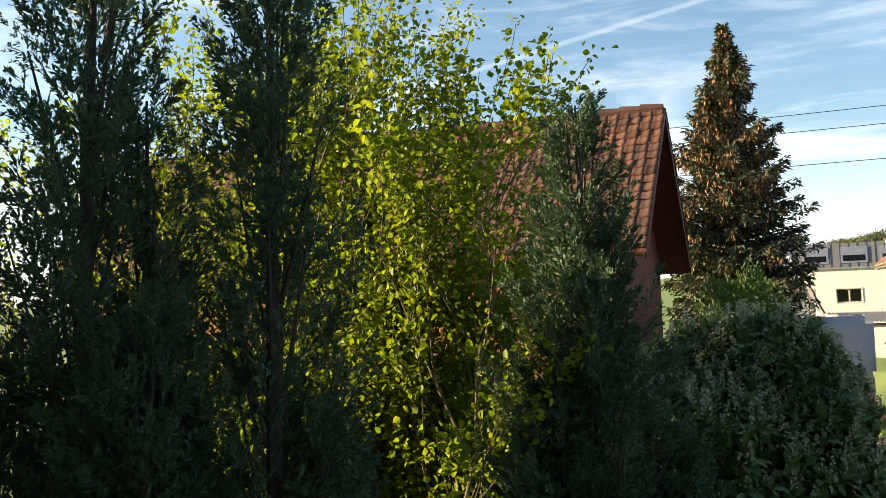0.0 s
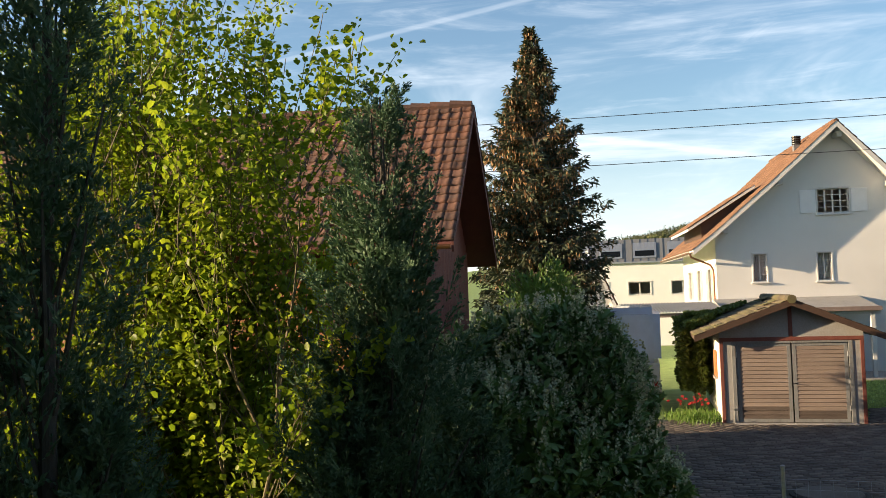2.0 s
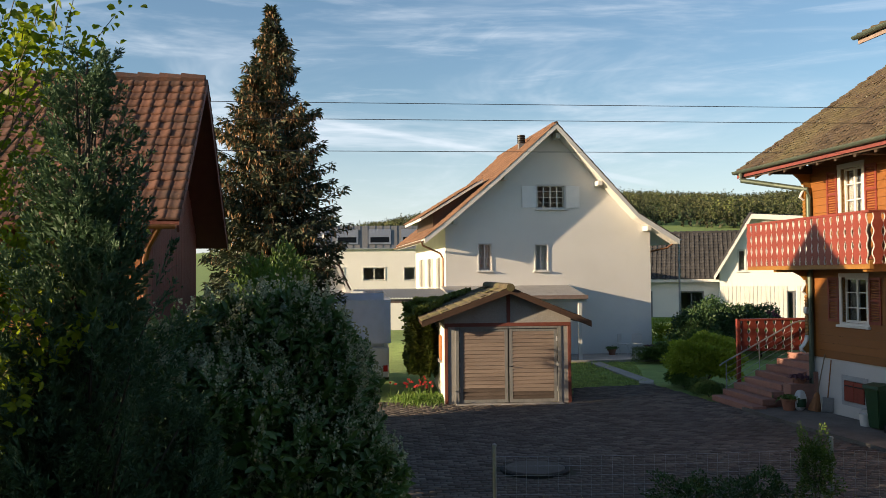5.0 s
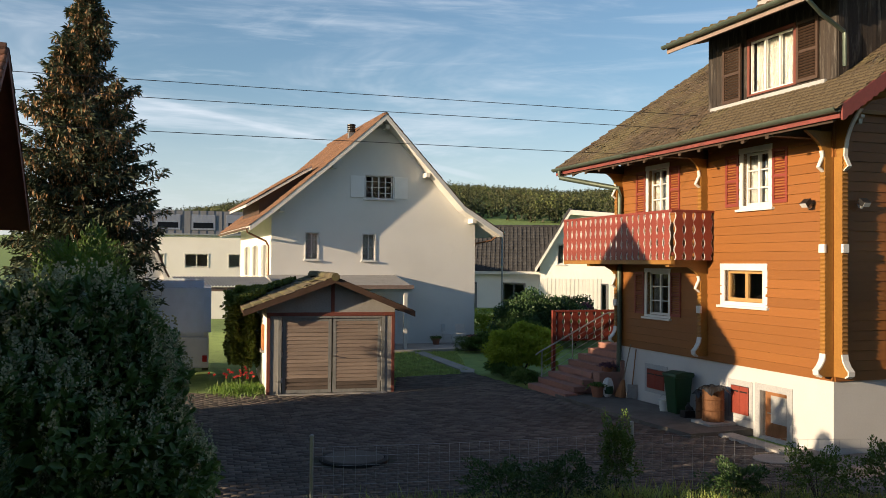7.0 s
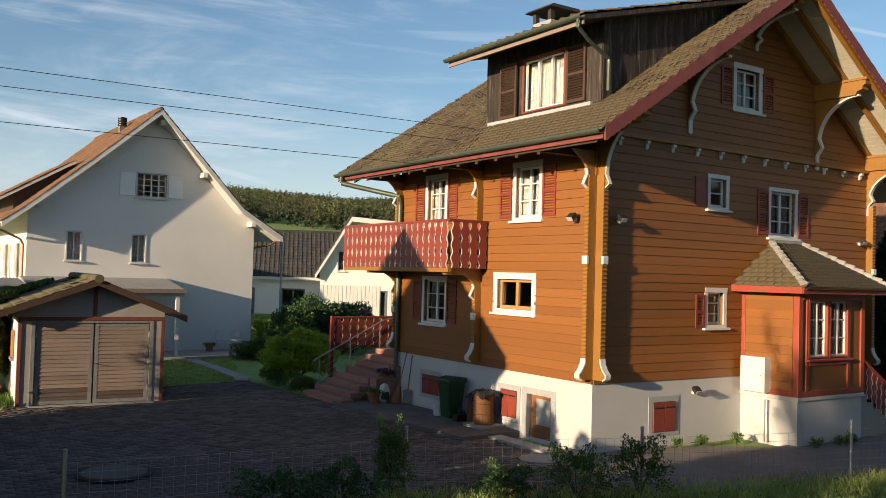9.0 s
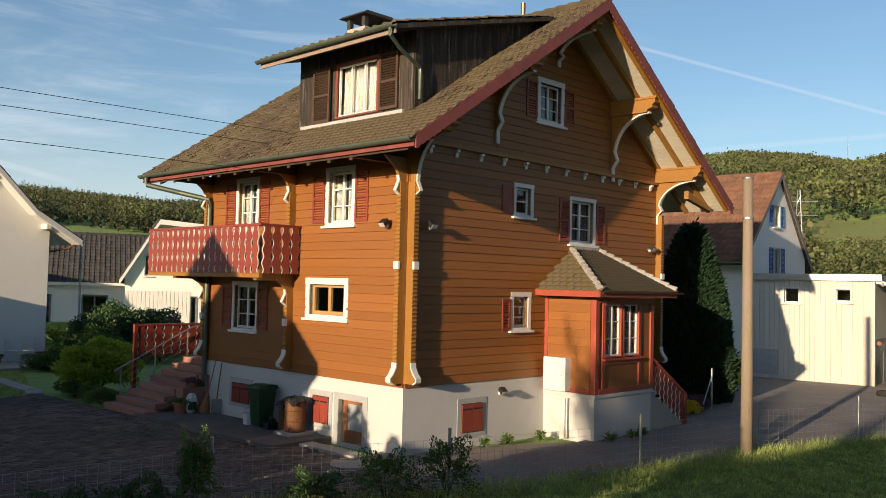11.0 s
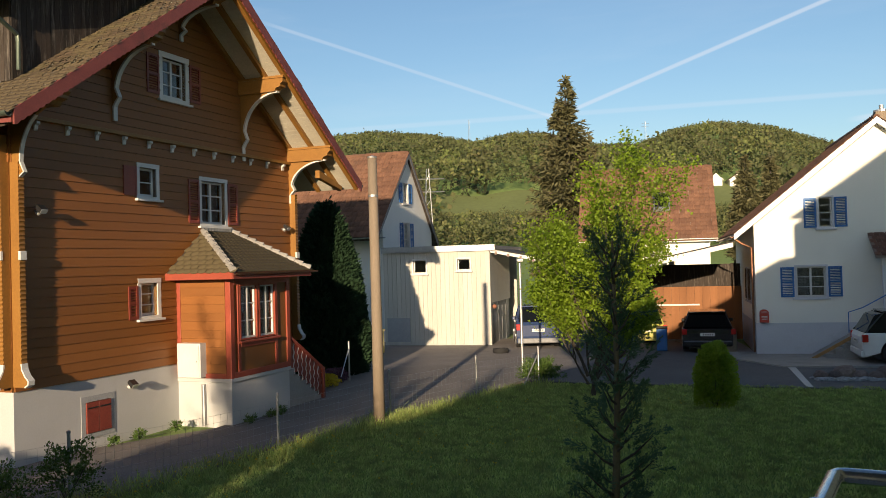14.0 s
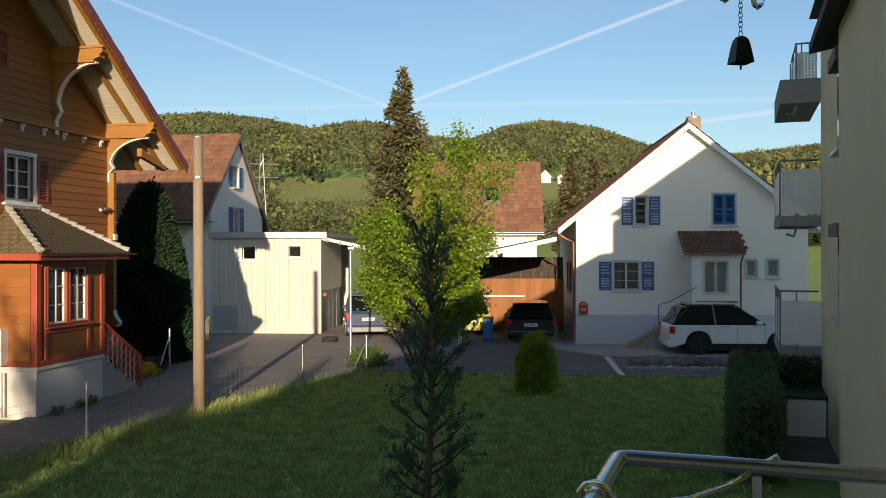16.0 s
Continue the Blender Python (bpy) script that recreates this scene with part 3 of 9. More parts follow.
def plumes(rng, start, way, length, width, per, leaf):
    """Feathery upright sprays: side twigs spread from each axis, shorter to the tip, set with scale leaves."""
    n = len(start)
    twigs = max(10, per // 7)
    i = np.repeat(np.arange(n), twigs)
    s = rng.random(len(i)) ** 0.9
    flat = unit(np.cross(way, rng.normal(size=way.shape)))
    other = unit(np.cross(way, flat))
    a = rng.normal(size=len(i)) * 0.55
    hand = np.where(rng.random(len(i)) < 0.5, -1.0, 1.0)[:, None]
    side = flat[i] * np.cos(a)[:, None] * hand + other[i] * np.sin(a)[:, None]
    base = start[i] + way[i] * (length[i] * s)[:, None]
    twig = unit(way[i] * 0.85 + side * 0.62 + rng.normal(size=base.shape) * 0.08)
    reach = width[i] * 1.5 * (1 - s) ** 0.7 * rng.uniform(0.55, 1.1, len(i)) + leaf
    stalk = blades(base, twig, reach, leaf * 0.28, rng)
    j = np.repeat(np.arange(len(i)), 7)
    u = rng.random(len(j))
    cross = unit(np.cross(twig, other[i] + side * 0.2))[j] * np.where(rng.random(len(j)) < 0.5, -1.0, 1.0)[:, None]
    p = base[j] + twig[j] * (reach[j] * u)[:, None]
    d = unit(twig[j] * 0.9 + cross * 0.6 + rng.normal(size=p.shape) * 0.12)
    return join_quads(stalk, blades(p, d, leaf * (0.7 + 0.7 * rng.random(len(p))) * (1.25 - 0.5 * u), leaf * 0.44, rng))


def thuja(at, height, radius, seed, count=230, per=260, lean=(0, 0), low=0.05, leaf=0.036, spray=0.62, power=0.62, name="cypress", label="tall dark green cypress with feathery upright sprays", leaf_mat="leaf_thuja", open_top=0.0):
    """A dense upright conifer of feathery sprays."""
    rng = rng_of(seed)
    root = thing(name, pose(*at), label, "tree")
    axis_at = lambda h: np.stack([lean[0] * h, lean[1] * h, height * h], -1)
    part("trunk", tubed([(0, 0, 0), (lean[0] * 0.5, lean[1] * 0.5, height * 0.5), (lean[0], lean[1], height * 0.98)], [0.065, 0.035, 0.006], 8), M["bark"], root)
    h = low + (0.97 - low) * (np.arange(count) + rng.random(count)) / count
    if open_top:
        h = h[rng.random(count) > open_top * np.clip((h - 0.45) * 2, 0, 1)]
    n = len(h)
    ang = rng.random(n) * math.tau
    lump = 1 + 0.22 * np.sin(ang * 2 + h * 8 + seed) + 0.26 * rng.normal(size=n)
    reach = radius * np.clip((1 - h), 0.02, 1) ** power * np.clip(h * 5 + 0.6, 0, 1) * np.clip(lump, 0.3, 1.5)
    out = np.stack([np.cos(ang), np.sin(ang), 0 * ang], 1)
    foot = axis_at(np.clip(h - 0.10 - 0.4 * reach / height, 0.01, 1)) + out * 0.04
    mid = axis_at(h) + out * reach[:, None] * 0.75
    bm = bmesh.new()
    for a, b in list(zip(foot, mid))[::4]:
        tube(bm, [a, (a + b) / 2 - np.array([0, 0, 0.04]), b], [0.012, 0.009, 0.005], 4, False)
    tagged(part("branch_wood", bm, M["bark"], root), kind="stuff")
    way = unit(out * (0.55 + 0.3 * rng.random(n))[:, None] + np.array([0, 0, 1.0]) + rng.normal(size=(n, 3)) * 0.12)
    ln = spray * (0.6 + 0.7 * rng.random(n)) * (0.55 + 0.45 * np.clip(reach / max(radius, 0.1), 0, 1))
    chunks = [plumes(rng, mid - way * (ln * 0.35)[:, None], way, ln, ln * 0.26, per, leaf)]
    # inner filling sprays
    m2 = n
    h2 = low + (0.8 - low) * rng.random(m2)
    a2 = rng.random(m2) * math.tau
    r2 = radius * np.clip(1 - h2, 0.02, 1) ** power * 0.45 * rng.random(m2)
    p2 = axis_at(h2) + np.stack([np.cos(a2) * r2, np.sin(a2) * r2, 0 * a2], 1)
    w2 = unit(np.stack([np.cos(a2) * 0.4, np.sin(a2) * 0.4, np.ones(m2)], 1))
    chunks.append(plumes(rng, p2, w2, np.full(m2, spray), np.full(m2, spray * 0.3), per // 2, leaf * 1.6))
    crown("crown", join_quads(*chunks), M[leaf_mat], root)
    return root


def spruce(at, height, radius, seed, tiers=34, cones=0, name="spruce", label="tall spruce with drooping brown-tinged boughs", leaf="leaf_spruce", per=70, bare=0.06, size=0.16, droop=-0.25):
    rng = rng_of(seed)
    root = thing(name, pose(*at), label, "tree")
    part("trunk", tubed([(0, 0, 0), (0.02, 0, height * 0.5), (0, 0, height)], [radius * 0.09, radius * 0.055, 0.01], 8), M["bark"], root)
    st, wy, ln = [], [], []
    for k in range(tiers):
        h = bare + (1 - bare) * (k + rng.random() * 0.6) / tiers
        n = int(6 + 7 * (1 - h))
        for _ in range(n):
            a = rng.random() * math.tau
            r = min(radius * 1.3 * (1 - h), radius * 0.62) * (0.55 + 0.55 * rng.random()) + 0.05
            st.append((0, 0, h * height))
            wy.append((math.cos(a), math.sin(a), 0.9 * h ** 2 - 0.12))
            ln.append(r)
    st, wy, ln = np.array(st), unit(np.array(wy)), np.array(ln)
    bm = bmesh.new()
    for s, w, l in zip(st, wy, ln):
        pts = [Vector(s + w * l * q + np.array([0, 0, -droop * (l * q) ** 2 / radius])) for q in (0, 0.5, 1)]
        tube(bm, pts, [0.02 * radius / 2, 0.012 * radius / 2, 0.004], 4, False)
    tagged(part("bough", bm, M["bark"], root), kind="stuff")
    count = max(8, int(per))
    p, i, s = along(st, wy, ln, count, rng, 0.12, (0, 0, -droop / radius))
    some = rng.random(len(p)) < np.clip(ln[i] / (0.45 * radius), 0.12, 1)
    p, i, s = p[some], i[some], s[some]
    side = unit(np.cross(wy, np.array([0, 0, 1.0])))
    off = rng.normal(size=len(p)) * 0.16 * (1.15 - s) * np.minimum(ln[i], 2.0) * 1.1
    p = p + side[i] * off[:, None]
    p[:, 2] -= np.abs(off) * 0.35 + rng.random(len(p)) * size * 0.9
    d = unit(wy[i] * 0.6 + side[i] * np.sign(off)[:, None] * 0.5 + np.array([0, 0, -0.12]) + rng.normal(size=p.shape) * 0.38)
    crown("crown", blades(p, d, size * (0.6 + 0.9 * rng.random(len(p))), size * 0.34, rng, 0.15), M[leaf], root)
    if cones:
        pick = rng.choice(len(p), cones, p=(lambda w: w / w.sum())(np.clip((p[:, 2] / height - 0.25), 0.01, 1) ** 1.2))
        q = p[pick] + rng.normal(size=(cones, 3)) * 0.05
        crown("cone", blades(q, unit(np.array([0, 0, -1.0]) + rng.normal(size=q.shape) * 0.25), 0.17 * rng.uniform(0.8, 1.3, cones), 0.055, rng), M["spruce_cone"], root, "hanging brown cones")
    return root


def limbs(rng, at, way, length, r, level, out, twigs, kids=(5, 4, 4), angle=0.6, up=0.25, wander=0.25):
    """Grows tapered limbs: out takes (points, radii), twigs takes (place, direction)."""
    pts, d = [Vector(at)], Vector(way).normalized()
    n = 5
    for k in range(n):
        d = (d + Vector(rng.normal(size=3)) * wander * 0.4 + Vector((0, 0, up * 0.12))).normalized()
        pts.append(pts[-1] + d * length / n)
    out.append((pts, [r * (1 - 0.75 * k / n) for k in range(n + 1)]))
    if level >= len(kids):
        for k in range(1, n + 1):
            twigs.append((pts[k], d))
        return
    for k in range(kids[level]):
        s = 0.25 + 0.75 * (k + rng.random()) / kids[level]
        i = min(int(s * n), n - 1)
        p = pts[i].lerp(pts[i + 1], s * n - i)
        side = Vector(rng.normal(size=3))
        side = (side - d * side.dot(d)).normalized()
        limbs(rng, p, d * math.cos(angle) + side * math.sin(angle) + Vector((0, 0, up)), length * (0.72 - 0.25 * s) * (0.8 + 0.4 * rng.random()), r * (0.55 - 0.2 * s), level + 1, out, twigs, kids, angle, up, wander)


def leafy_tree(at, label, stems, seed, leaf, per, size, kids=(5, 4, 4), angle=0.6, up=0.25, name="tree", wide=0.8, scatter=0.12, bark="bark", keep=1.0, wander=0.25):
    """A broadleaved tree. stems: (offset, direction, length, radius) of each main stem."""
    rng = rng_of(seed)
    root = thing(name, pose(*at), label, "tree")
    out, twigs = [], []
    for off, way, length, r in stems:
        limbs(rng, off, way, length, r, 0, out, twigs, kids, angle, up, wander)
    bm = bmesh.new()
    for pts, rs in out:
        tube(bm, pts, [max(q, 0.003) for q in rs], 5 if rs[0] < 0.03 else 8, False)
    part("trunk", bm, M[bark], root)
    p = np.array([t[0] for t in twigs])
    d = np.array([t[1] for t in twigs])
    if keep < 1:
        sel = rng.random(len(p)) < keep
        p, d = p[sel], d[sel]
    i = np.repeat(np.arange(len(p)), per)
    q = p[i] + rng.normal(size=(len(i), 3)) * scatter
    w = unit(d[i] * 0.4 + rng.normal(size=q.shape) * 0.6 + np.array([0, 0, -0.1]))
    ln = size * (0.6 + 0.8 * rng.random(len(q)))
    crown("crown", folded(q, w, ln, ln * wide, rng), M[leaf], root)
    return root


def shell_points(rng, n, radii, lumps=0.18, seed=1.0, floor=True):
    """Places on a lumpy ellipsoid standing on the ground, with outward directions."""
    d = unit(rng.normal(size=(n, 3)))
    if floor:
        d[:, 2] = np.where(d[:, 2] < -0.55, -d[:, 2], d[:, 2])
    w = 1 + lumps * (np.sin(d[:, 0] * 5 + seed) * np.sin(d[:, 1] * 6 + seed * 2) + 0.6 * np.sin(d[:, 2] * 9 + seed * 3 + d[:, 0] * 4))
    depth = 1 - 0.28 * rng.random(n) ** 2
    p = d * np.asarray(radii) * (w * depth)[:, None]
    return p, d


def bush(at, radii, seed, leaf, n, size, name="bush", label="rounded green garden bush", wide=0.55, lumps=0.18, core=True, folded_leaf=False, category="bush"):
    rng = rng_of(seed)
    root = thing(name, pose(*at), label, category)
    stems = bmesh.new()
    for k in range(7):
        a = rng.random() * math.tau
        tube(stems, [(0, 0, 0), (radii[0] * 0.3 * math.cos(a), radii[1] * 0.3 * math.sin(a), radii[2] * 0.8), (radii[0] * 0.6 * math.cos(a), radii[1] * 0.6 * math.sin(a), radii[2] * 1.35)], [min(0.03, 0.022 * radii[0]), min(0.02, 0.015 * radii[0]), 0.004], 5, False)
    part("stem", stems, M["bark"], root)
    p, d = shell_points(rng, n, radii, lumps, seed * 0.7)
    p[:, 2] += radii[2] * 0.95
    keep = p[:, 2] > 0.03
    p, d = p[keep], d[keep]
    w = turned(rng, d + np.array([0, 0, 0.25]), 0.55)
    ln = size * (0.6 + 0.8 * rng.random(len(p)))
    fn = folded if folded_leaf else blades
    chunk = fn(p, w, ln, ln * wide, rng)
    if core:
        q, e = shell_points(rng, n // 3, np.asarray(radii) * 0.75, lumps, seed * 0.7)
        q[:, 2] += radii[2] * 0.95
        q = q[q[:, 2] > 0.02]
        chunk = join_quads(chunk, blades(q, unit(rng.normal(size=q.shape)), size * 1.6, size * 1.1, rng))
    crown("leaves", chunk, M[leaf], root)
    return root


def box_hedge(m, size, seed, leaf, n, leaf_size, name="hedge", label="clipped dark green hedge", rounding=0.12):
    """A clipped hedge: a box of leaves, x along, y through, z up from its base corner."""
    rng = rng_of(seed)
    root = thing(name, m, label, "hedge")
    sx, sy, sz = size
    areas = np.array([sx * sz, sx * sz, sy * sz, sy * sz, sx * sy])
    f = rng.choice(5, n, p=areas / areas.sum())
    a, b = rng.random(n), rng.random(n)
    p = np.zeros((n, 3))
    d = np.zeros((n, 3))
    for k, (c, e) in enumerate((((a * sx, 0 * a, b * sz), (0, -1, 0)), ((a * sx, 0 * a + sy, b * sz), (0, 1, 0)), ((0 * a, a * sy, b * sz), (-1, 0, 0)), ((0 * a + sx, a * sy, b * sz), (1, 0, 0)), ((a * sx, b * sy, 0 * a + sz), (0, 0, 1)))):
        sel = f == k
        p[sel] = np.stack(c, 1)[sel]
        d[sel] = e
    p += rng.normal(size=p.shape) * 0.035 - d * (0.10 * rng.random(n) ** 2)[:, None]
    p[:, 2] = np.clip(p[:, 2], 0.02, None)
    w = turned(rng, d + np.array([0, 0, 0.3]), 0.6)
    chunk = blades(p, w, leaf_size * (0.6 + 0.8 * rng.random(n)), leaf_size * 0.55, rng)
    m2 = n // 4
    q = rng.random((m2, 3)) * (np.array(size) - 0.3) + 0.15
    chunk = join_quads(chunk, blades(q, unit(rng.normal(size=q.shape)), leaf_size * 2.2, leaf_size * 1.8, rng))
    crown("leaves", chunk, M[leaf], root)
    return root

# ---- roofs, windows and houses ----
def tile_shape(kind, tw, th):
    """One roof tile as (across, down, out) points and quads: interlocking tiles with a roll, or flat tiles with a rounded tail."""
    if kind == "roll":
        prof = [(0.0, 0.0), (0.12, 0.035), (0.28, 0.038), (0.42, 0.006), (0.72, 0.0), (0.92, 0.012), (1.0, 0.004)]
        tail = [0.0] * len(prof)
    elif kind == "pan":
        prof = [(0.0, 0.0), (0.14, 0.014), (0.30, 0.015), (0.44, 0.003), (0.74, 0.0), (0.92, 0.007), (1.0, 0.002)]
        tail = [0.0] * len(prof)
    elif kind == "tail":
        prof = [(0.03, 0.0), (0.2, 0.002), (0.5, 0.004), (0.8, 0.002), (0.97, 0.0)]
        tail = [-0.16, -0.05, 0.0, -0.05, -0.16]
    else:
        prof = [(0.01, 0.0), (0.5, 0.003), (0.99, 0.0)]
        tail = [0.0, 0.0, 0.0]
    k = len(prof)
    lip = {"roll": 0.024, "pan": 0.050}.get(kind, 0.013)
    v = [(a * tw, -0.02 * th, o) for a, o in prof] + [(a * tw, th * (1.06 + t), o + lip) for (a, o), t in zip(prof, tail)] + [(a * tw, th * (1.06 + t), o * 0.3 - 0.004) for (a, o), t in zip(prof, tail)]
    f = [(i, i + k, i + k + 1, i + 1) for i in range(k - 1)] + [(i + k, i + 2 * k, i + 2 * k + 1, i + k + 1) for i in range(k - 1)]
    return np.array(v), np.array(f)


def tile_roof(parent, origin, across, down, width, length, tw, th, material, seed, kind="roll", pieces=None, jitter=0.0035, inside=None, stagger=None):
    """Covers a slope. origin: its upper corner; across and down: directions; pieces: (a0, a1, d0, d1), the stretch whose tiles are parts."""
    rng = rng_of(seed)
    across, down = unit(np.array(across, float)), unit(np.array(down, float))
    out = np.cross(across, down)
    if out[2] < 0:
        out = -out
    v, f = tile_shape(kind, tw, th)
    rows, cols = int(round(length / th)), int(round(width / tw))
    tw2, th2 = width / cols, length / rows
    v = v * np.array([tw2 / tw, th2 / th, 1])
    place, own = [], []
    for r in range(rows):
        sh = 0.5 * tw2 if (kind == "tail" if stagger is None else stagger) and r % 2 else 0.0
        for c in range(cols):
            a, d = c * tw2 + sh, r * th2
            if inside and not inside(a + tw2 / 2, d + th2 / 2):
                continue
            mine = pieces and pieces[0] <= a < pieces[1] and pieces[2] <= d < pieces[3] and len(own) < 300
            (own if mine else place).append((a, d))
    basis = np.stack([across, down, out], 1)
    if place:
        p = np.array(place)
        n = len(p)
        off = np.zeros((n, 1, 3))
        off[:, 0, 0], off[:, 0, 1] = p[:, 0] + rng.normal(size=n) * jitter, p[:, 1] + rng.normal(size=n) * jitter
        off[:, 0, 2] = 0.012 + np.abs(rng.normal(size=n)) * jitter
        tilt = rng.normal(size=(n, 1)) * 0.012
        w = v[None] + off
        w[:, :, 2] += tilt * (v[None, :, 0] - tw2 / 2) / tw2
        w = (w @ basis.T).reshape(-1, 3) + np.array(origin)
        fs = (f[None] + (np.arange(n) * len(v))[:, None, None]).reshape(-1, 4)
        tagged(part("roof_tiles", pydata("roof_tiles", w, fs, material), None, parent), kind="stuff")
    if own:
        me = pydata("tile", v @ basis.T, f, material)
        for a, d in own:
            q = basis @ np.array([a + rng.normal() * jitter, d + rng.normal() * jitter, 0.012 + abs(rng.normal()) * jitter]) + np.array(origin)
            part("tile", me, None, parent, m=Matrix.Translation(q) @ Matrix.Rotation(rng.normal() * 0.012, 4, Vector(out)))


def window(parent, x0, x1, z0, z1, m=None, bars=(1, 2), trim=0.09, trim_mat="white_paint", sash_mat="white_paint", sill=True, shutters=(), shutter_mat="red_paint",
           shutter_w=None, curtain=None, depth=0.13, louvre=True, sash=0.05, head=0.0, shutter_z=0.0, heart=False, proud=0.03, pane=True, wide_sill=0.06, cloth="curtain"):
    """A window in a hole of the wall: casing, sash with its glazing bars, pane, sill, shutters. m: the wall's frame (x along, y inwards)."""
    m = m or Matrix.Identity(4)
    bm = bmesh.new()
    t = trim
    if t:
        box(bm, x0 - t, x0, -proud, depth, z0, z1)
        box(bm, x1, x1 + t, -proud, depth, z0, z1)
        box(bm, x0 - t - head, x1 + t + head, -proud - 0.01, depth, z1, z1 + t)
        box(bm, x0 - t, x1 + t, -proud, depth, z0 - t * 0.6, z0)
    else:
        box(bm, x0 - 0.004, x1 + 0.004, depth - 0.02, depth - 0.01, z0 - 0.004, z0 + 0.02)
    win = part("window", bm, M[trim_mat], parent, m=m)
    w2 = bmesh.new()
    s, y0, y1 = sash, depth - 0.05, depth
    box(w2, x0, x0 + s, y0, y1, z0, z1)
    box(w2, x1 - s, x1, y0, y1, z0, z1)
    box(w2, x0 + s, x1 - s, y0, y1, z0, z0 + s * 1.2)
    box(w2, x0 + s, x1 - s, y0, y1, z1 - s, z1)
    for k in range(1, bars[0] + 1):
        x = x0 + (x1 - x0) * k / (bars[0] + 1)
        box(w2, x - s * 0.7, x + s * 0.7, y0 - 0.006, y1, z0 + s, z1 - s)
    for k in range(1, bars[1] + 1):
        z = z0 + (z1 - z0) * k / (bars[1] + 1)
        box(w2, x0 + s, x1 - s, y0 + 0.006, y1 - 0.01, z - 0.014, z + 0.014)
    part("sash", w2, M[sash_mat], win)
    if pane:
        g = part("pane", boxed(x0 + s * 0.5, x1 - s * 0.5, y1 - 0.02, y1 - 0.014, z0 + s * 0.5, z1 - s * 0.5), M["glass"], win)
        g.visible_shadow = False
    if curtain:
        n = 24
        vs, fs = [], []
        for side, (c0, c1) in enumerate(curtain):
            b = len(vs)
            for k in range(n + 1):
                x = x0 + (x1 - x0) * (c0 + (c1 - c0) * k / n)
                y = y1 + 0.06 + 0.018 * math.sin(k * 2.1 + side)
                vs += [(x, y, z0 + 0.02), (x + 0.01 * math.sin(k), y + 0.01, z1 - 0.03)]
            fs += [(b + 2 * k, b + 2 * k + 2, b + 2 * k + 3, b + 2 * k + 1) for k in range(n)]
        part("curtain", pydata("curtain", vs, fs, M[cloth]), None, win)
    if sill:
        part("sill", boxed(x0 - t - wide_sill, x1 + t + wide_sill, -proud - 0.07, depth - 0.05, z0 - t * 0.6 - 0.055, z0 - t * 0.6, bevel=0.008), M[trim_mat], win)
    sw = shutter_w or (x1 - x0) * 0.5
    for side in shutters:
        a = x0 - t - sw - 0.01 if side == "l" else x1 + t + 0.01
        part("shutter", shutter_mesh(a, a + sw, z0 + shutter_z, z1 + shutter_z, -0.05, louvre, heart), M[shutter_mat], win)
    return win


def shutter_mesh(x0, x1, z0, z1, y, louvre=True, heart=False):
    bm = bmesh.new()
    f = min(0.06, (x1 - x0) * 0.2)
    box(bm, x0, x0 + f, y, y + 0.035, z0, z1)
    box(bm, x1 - f, x1, y, y + 0.035, z0, z1)
    zm = (z0 + z1) / 2
    for a, b in ((z0, z0 + f * 1.2), (zm - f * 0.5, zm + f * 0.5), (z1 - f, z1)):
        box(bm, x0 + f, x1 - f, y + 0.002, y + 0.033, a, b)
    if louvre:
        for a, b in ((z0 + f * 1.2, zm - f * 0.5), (zm + f * 0.5, z1 - f)):
            n = max(3, int((b - a) / 0.055))
            for k in range(n):
                z = a + (b - a) * (k + 0.5) / n
                q = Matrix.Translation((0, y + 0.018, z)) @ Matrix.Rotation(radians(-38), 4, 'X')
                box(bm, x0 + f, x1 - f, -0.02, 0.02, -0.005, 0.005, m=q)
    else:
        box(bm, x0 + f, x1 - f, y + 0.008, y + 0.026, z0 + f, z1 - f)
    return bm


def gutter(bm, a, b, r=0.07):
    """A half-round gutter from a to b."""
    a, b = Vector(a), Vector(b)
    d = (b - a).normalized()
    side = d.cross(Vector((0, 0, 1))).normalized()
    rings = []
    for p in (a, b):
        outer = [bm.verts.new(p + side * math.cos(t) * r + Vector((0, 0, math.sin(t) * r))) for t in [math.pi + math.pi * k / 8 for k in range(9)]]
        inner = [bm.verts.new(p + side * math.cos(t) * r * 0.86 + Vector((0, 0, math.sin(t) * r * 0.86))) for t in [math.pi + math.pi * k / 8 for k in range(9)]]
        rings.append(outer + inner[::-1])
    n = len(rings[0])
    for k in range(n):
        bm.faces.new((rings[0][k], rings[1][k], rings[1][(k + 1) % n], rings[0][(k + 1) % n]))
    bm.faces.new(rings[0][::-1])
    bm.faces.new(rings[1])
    return bm


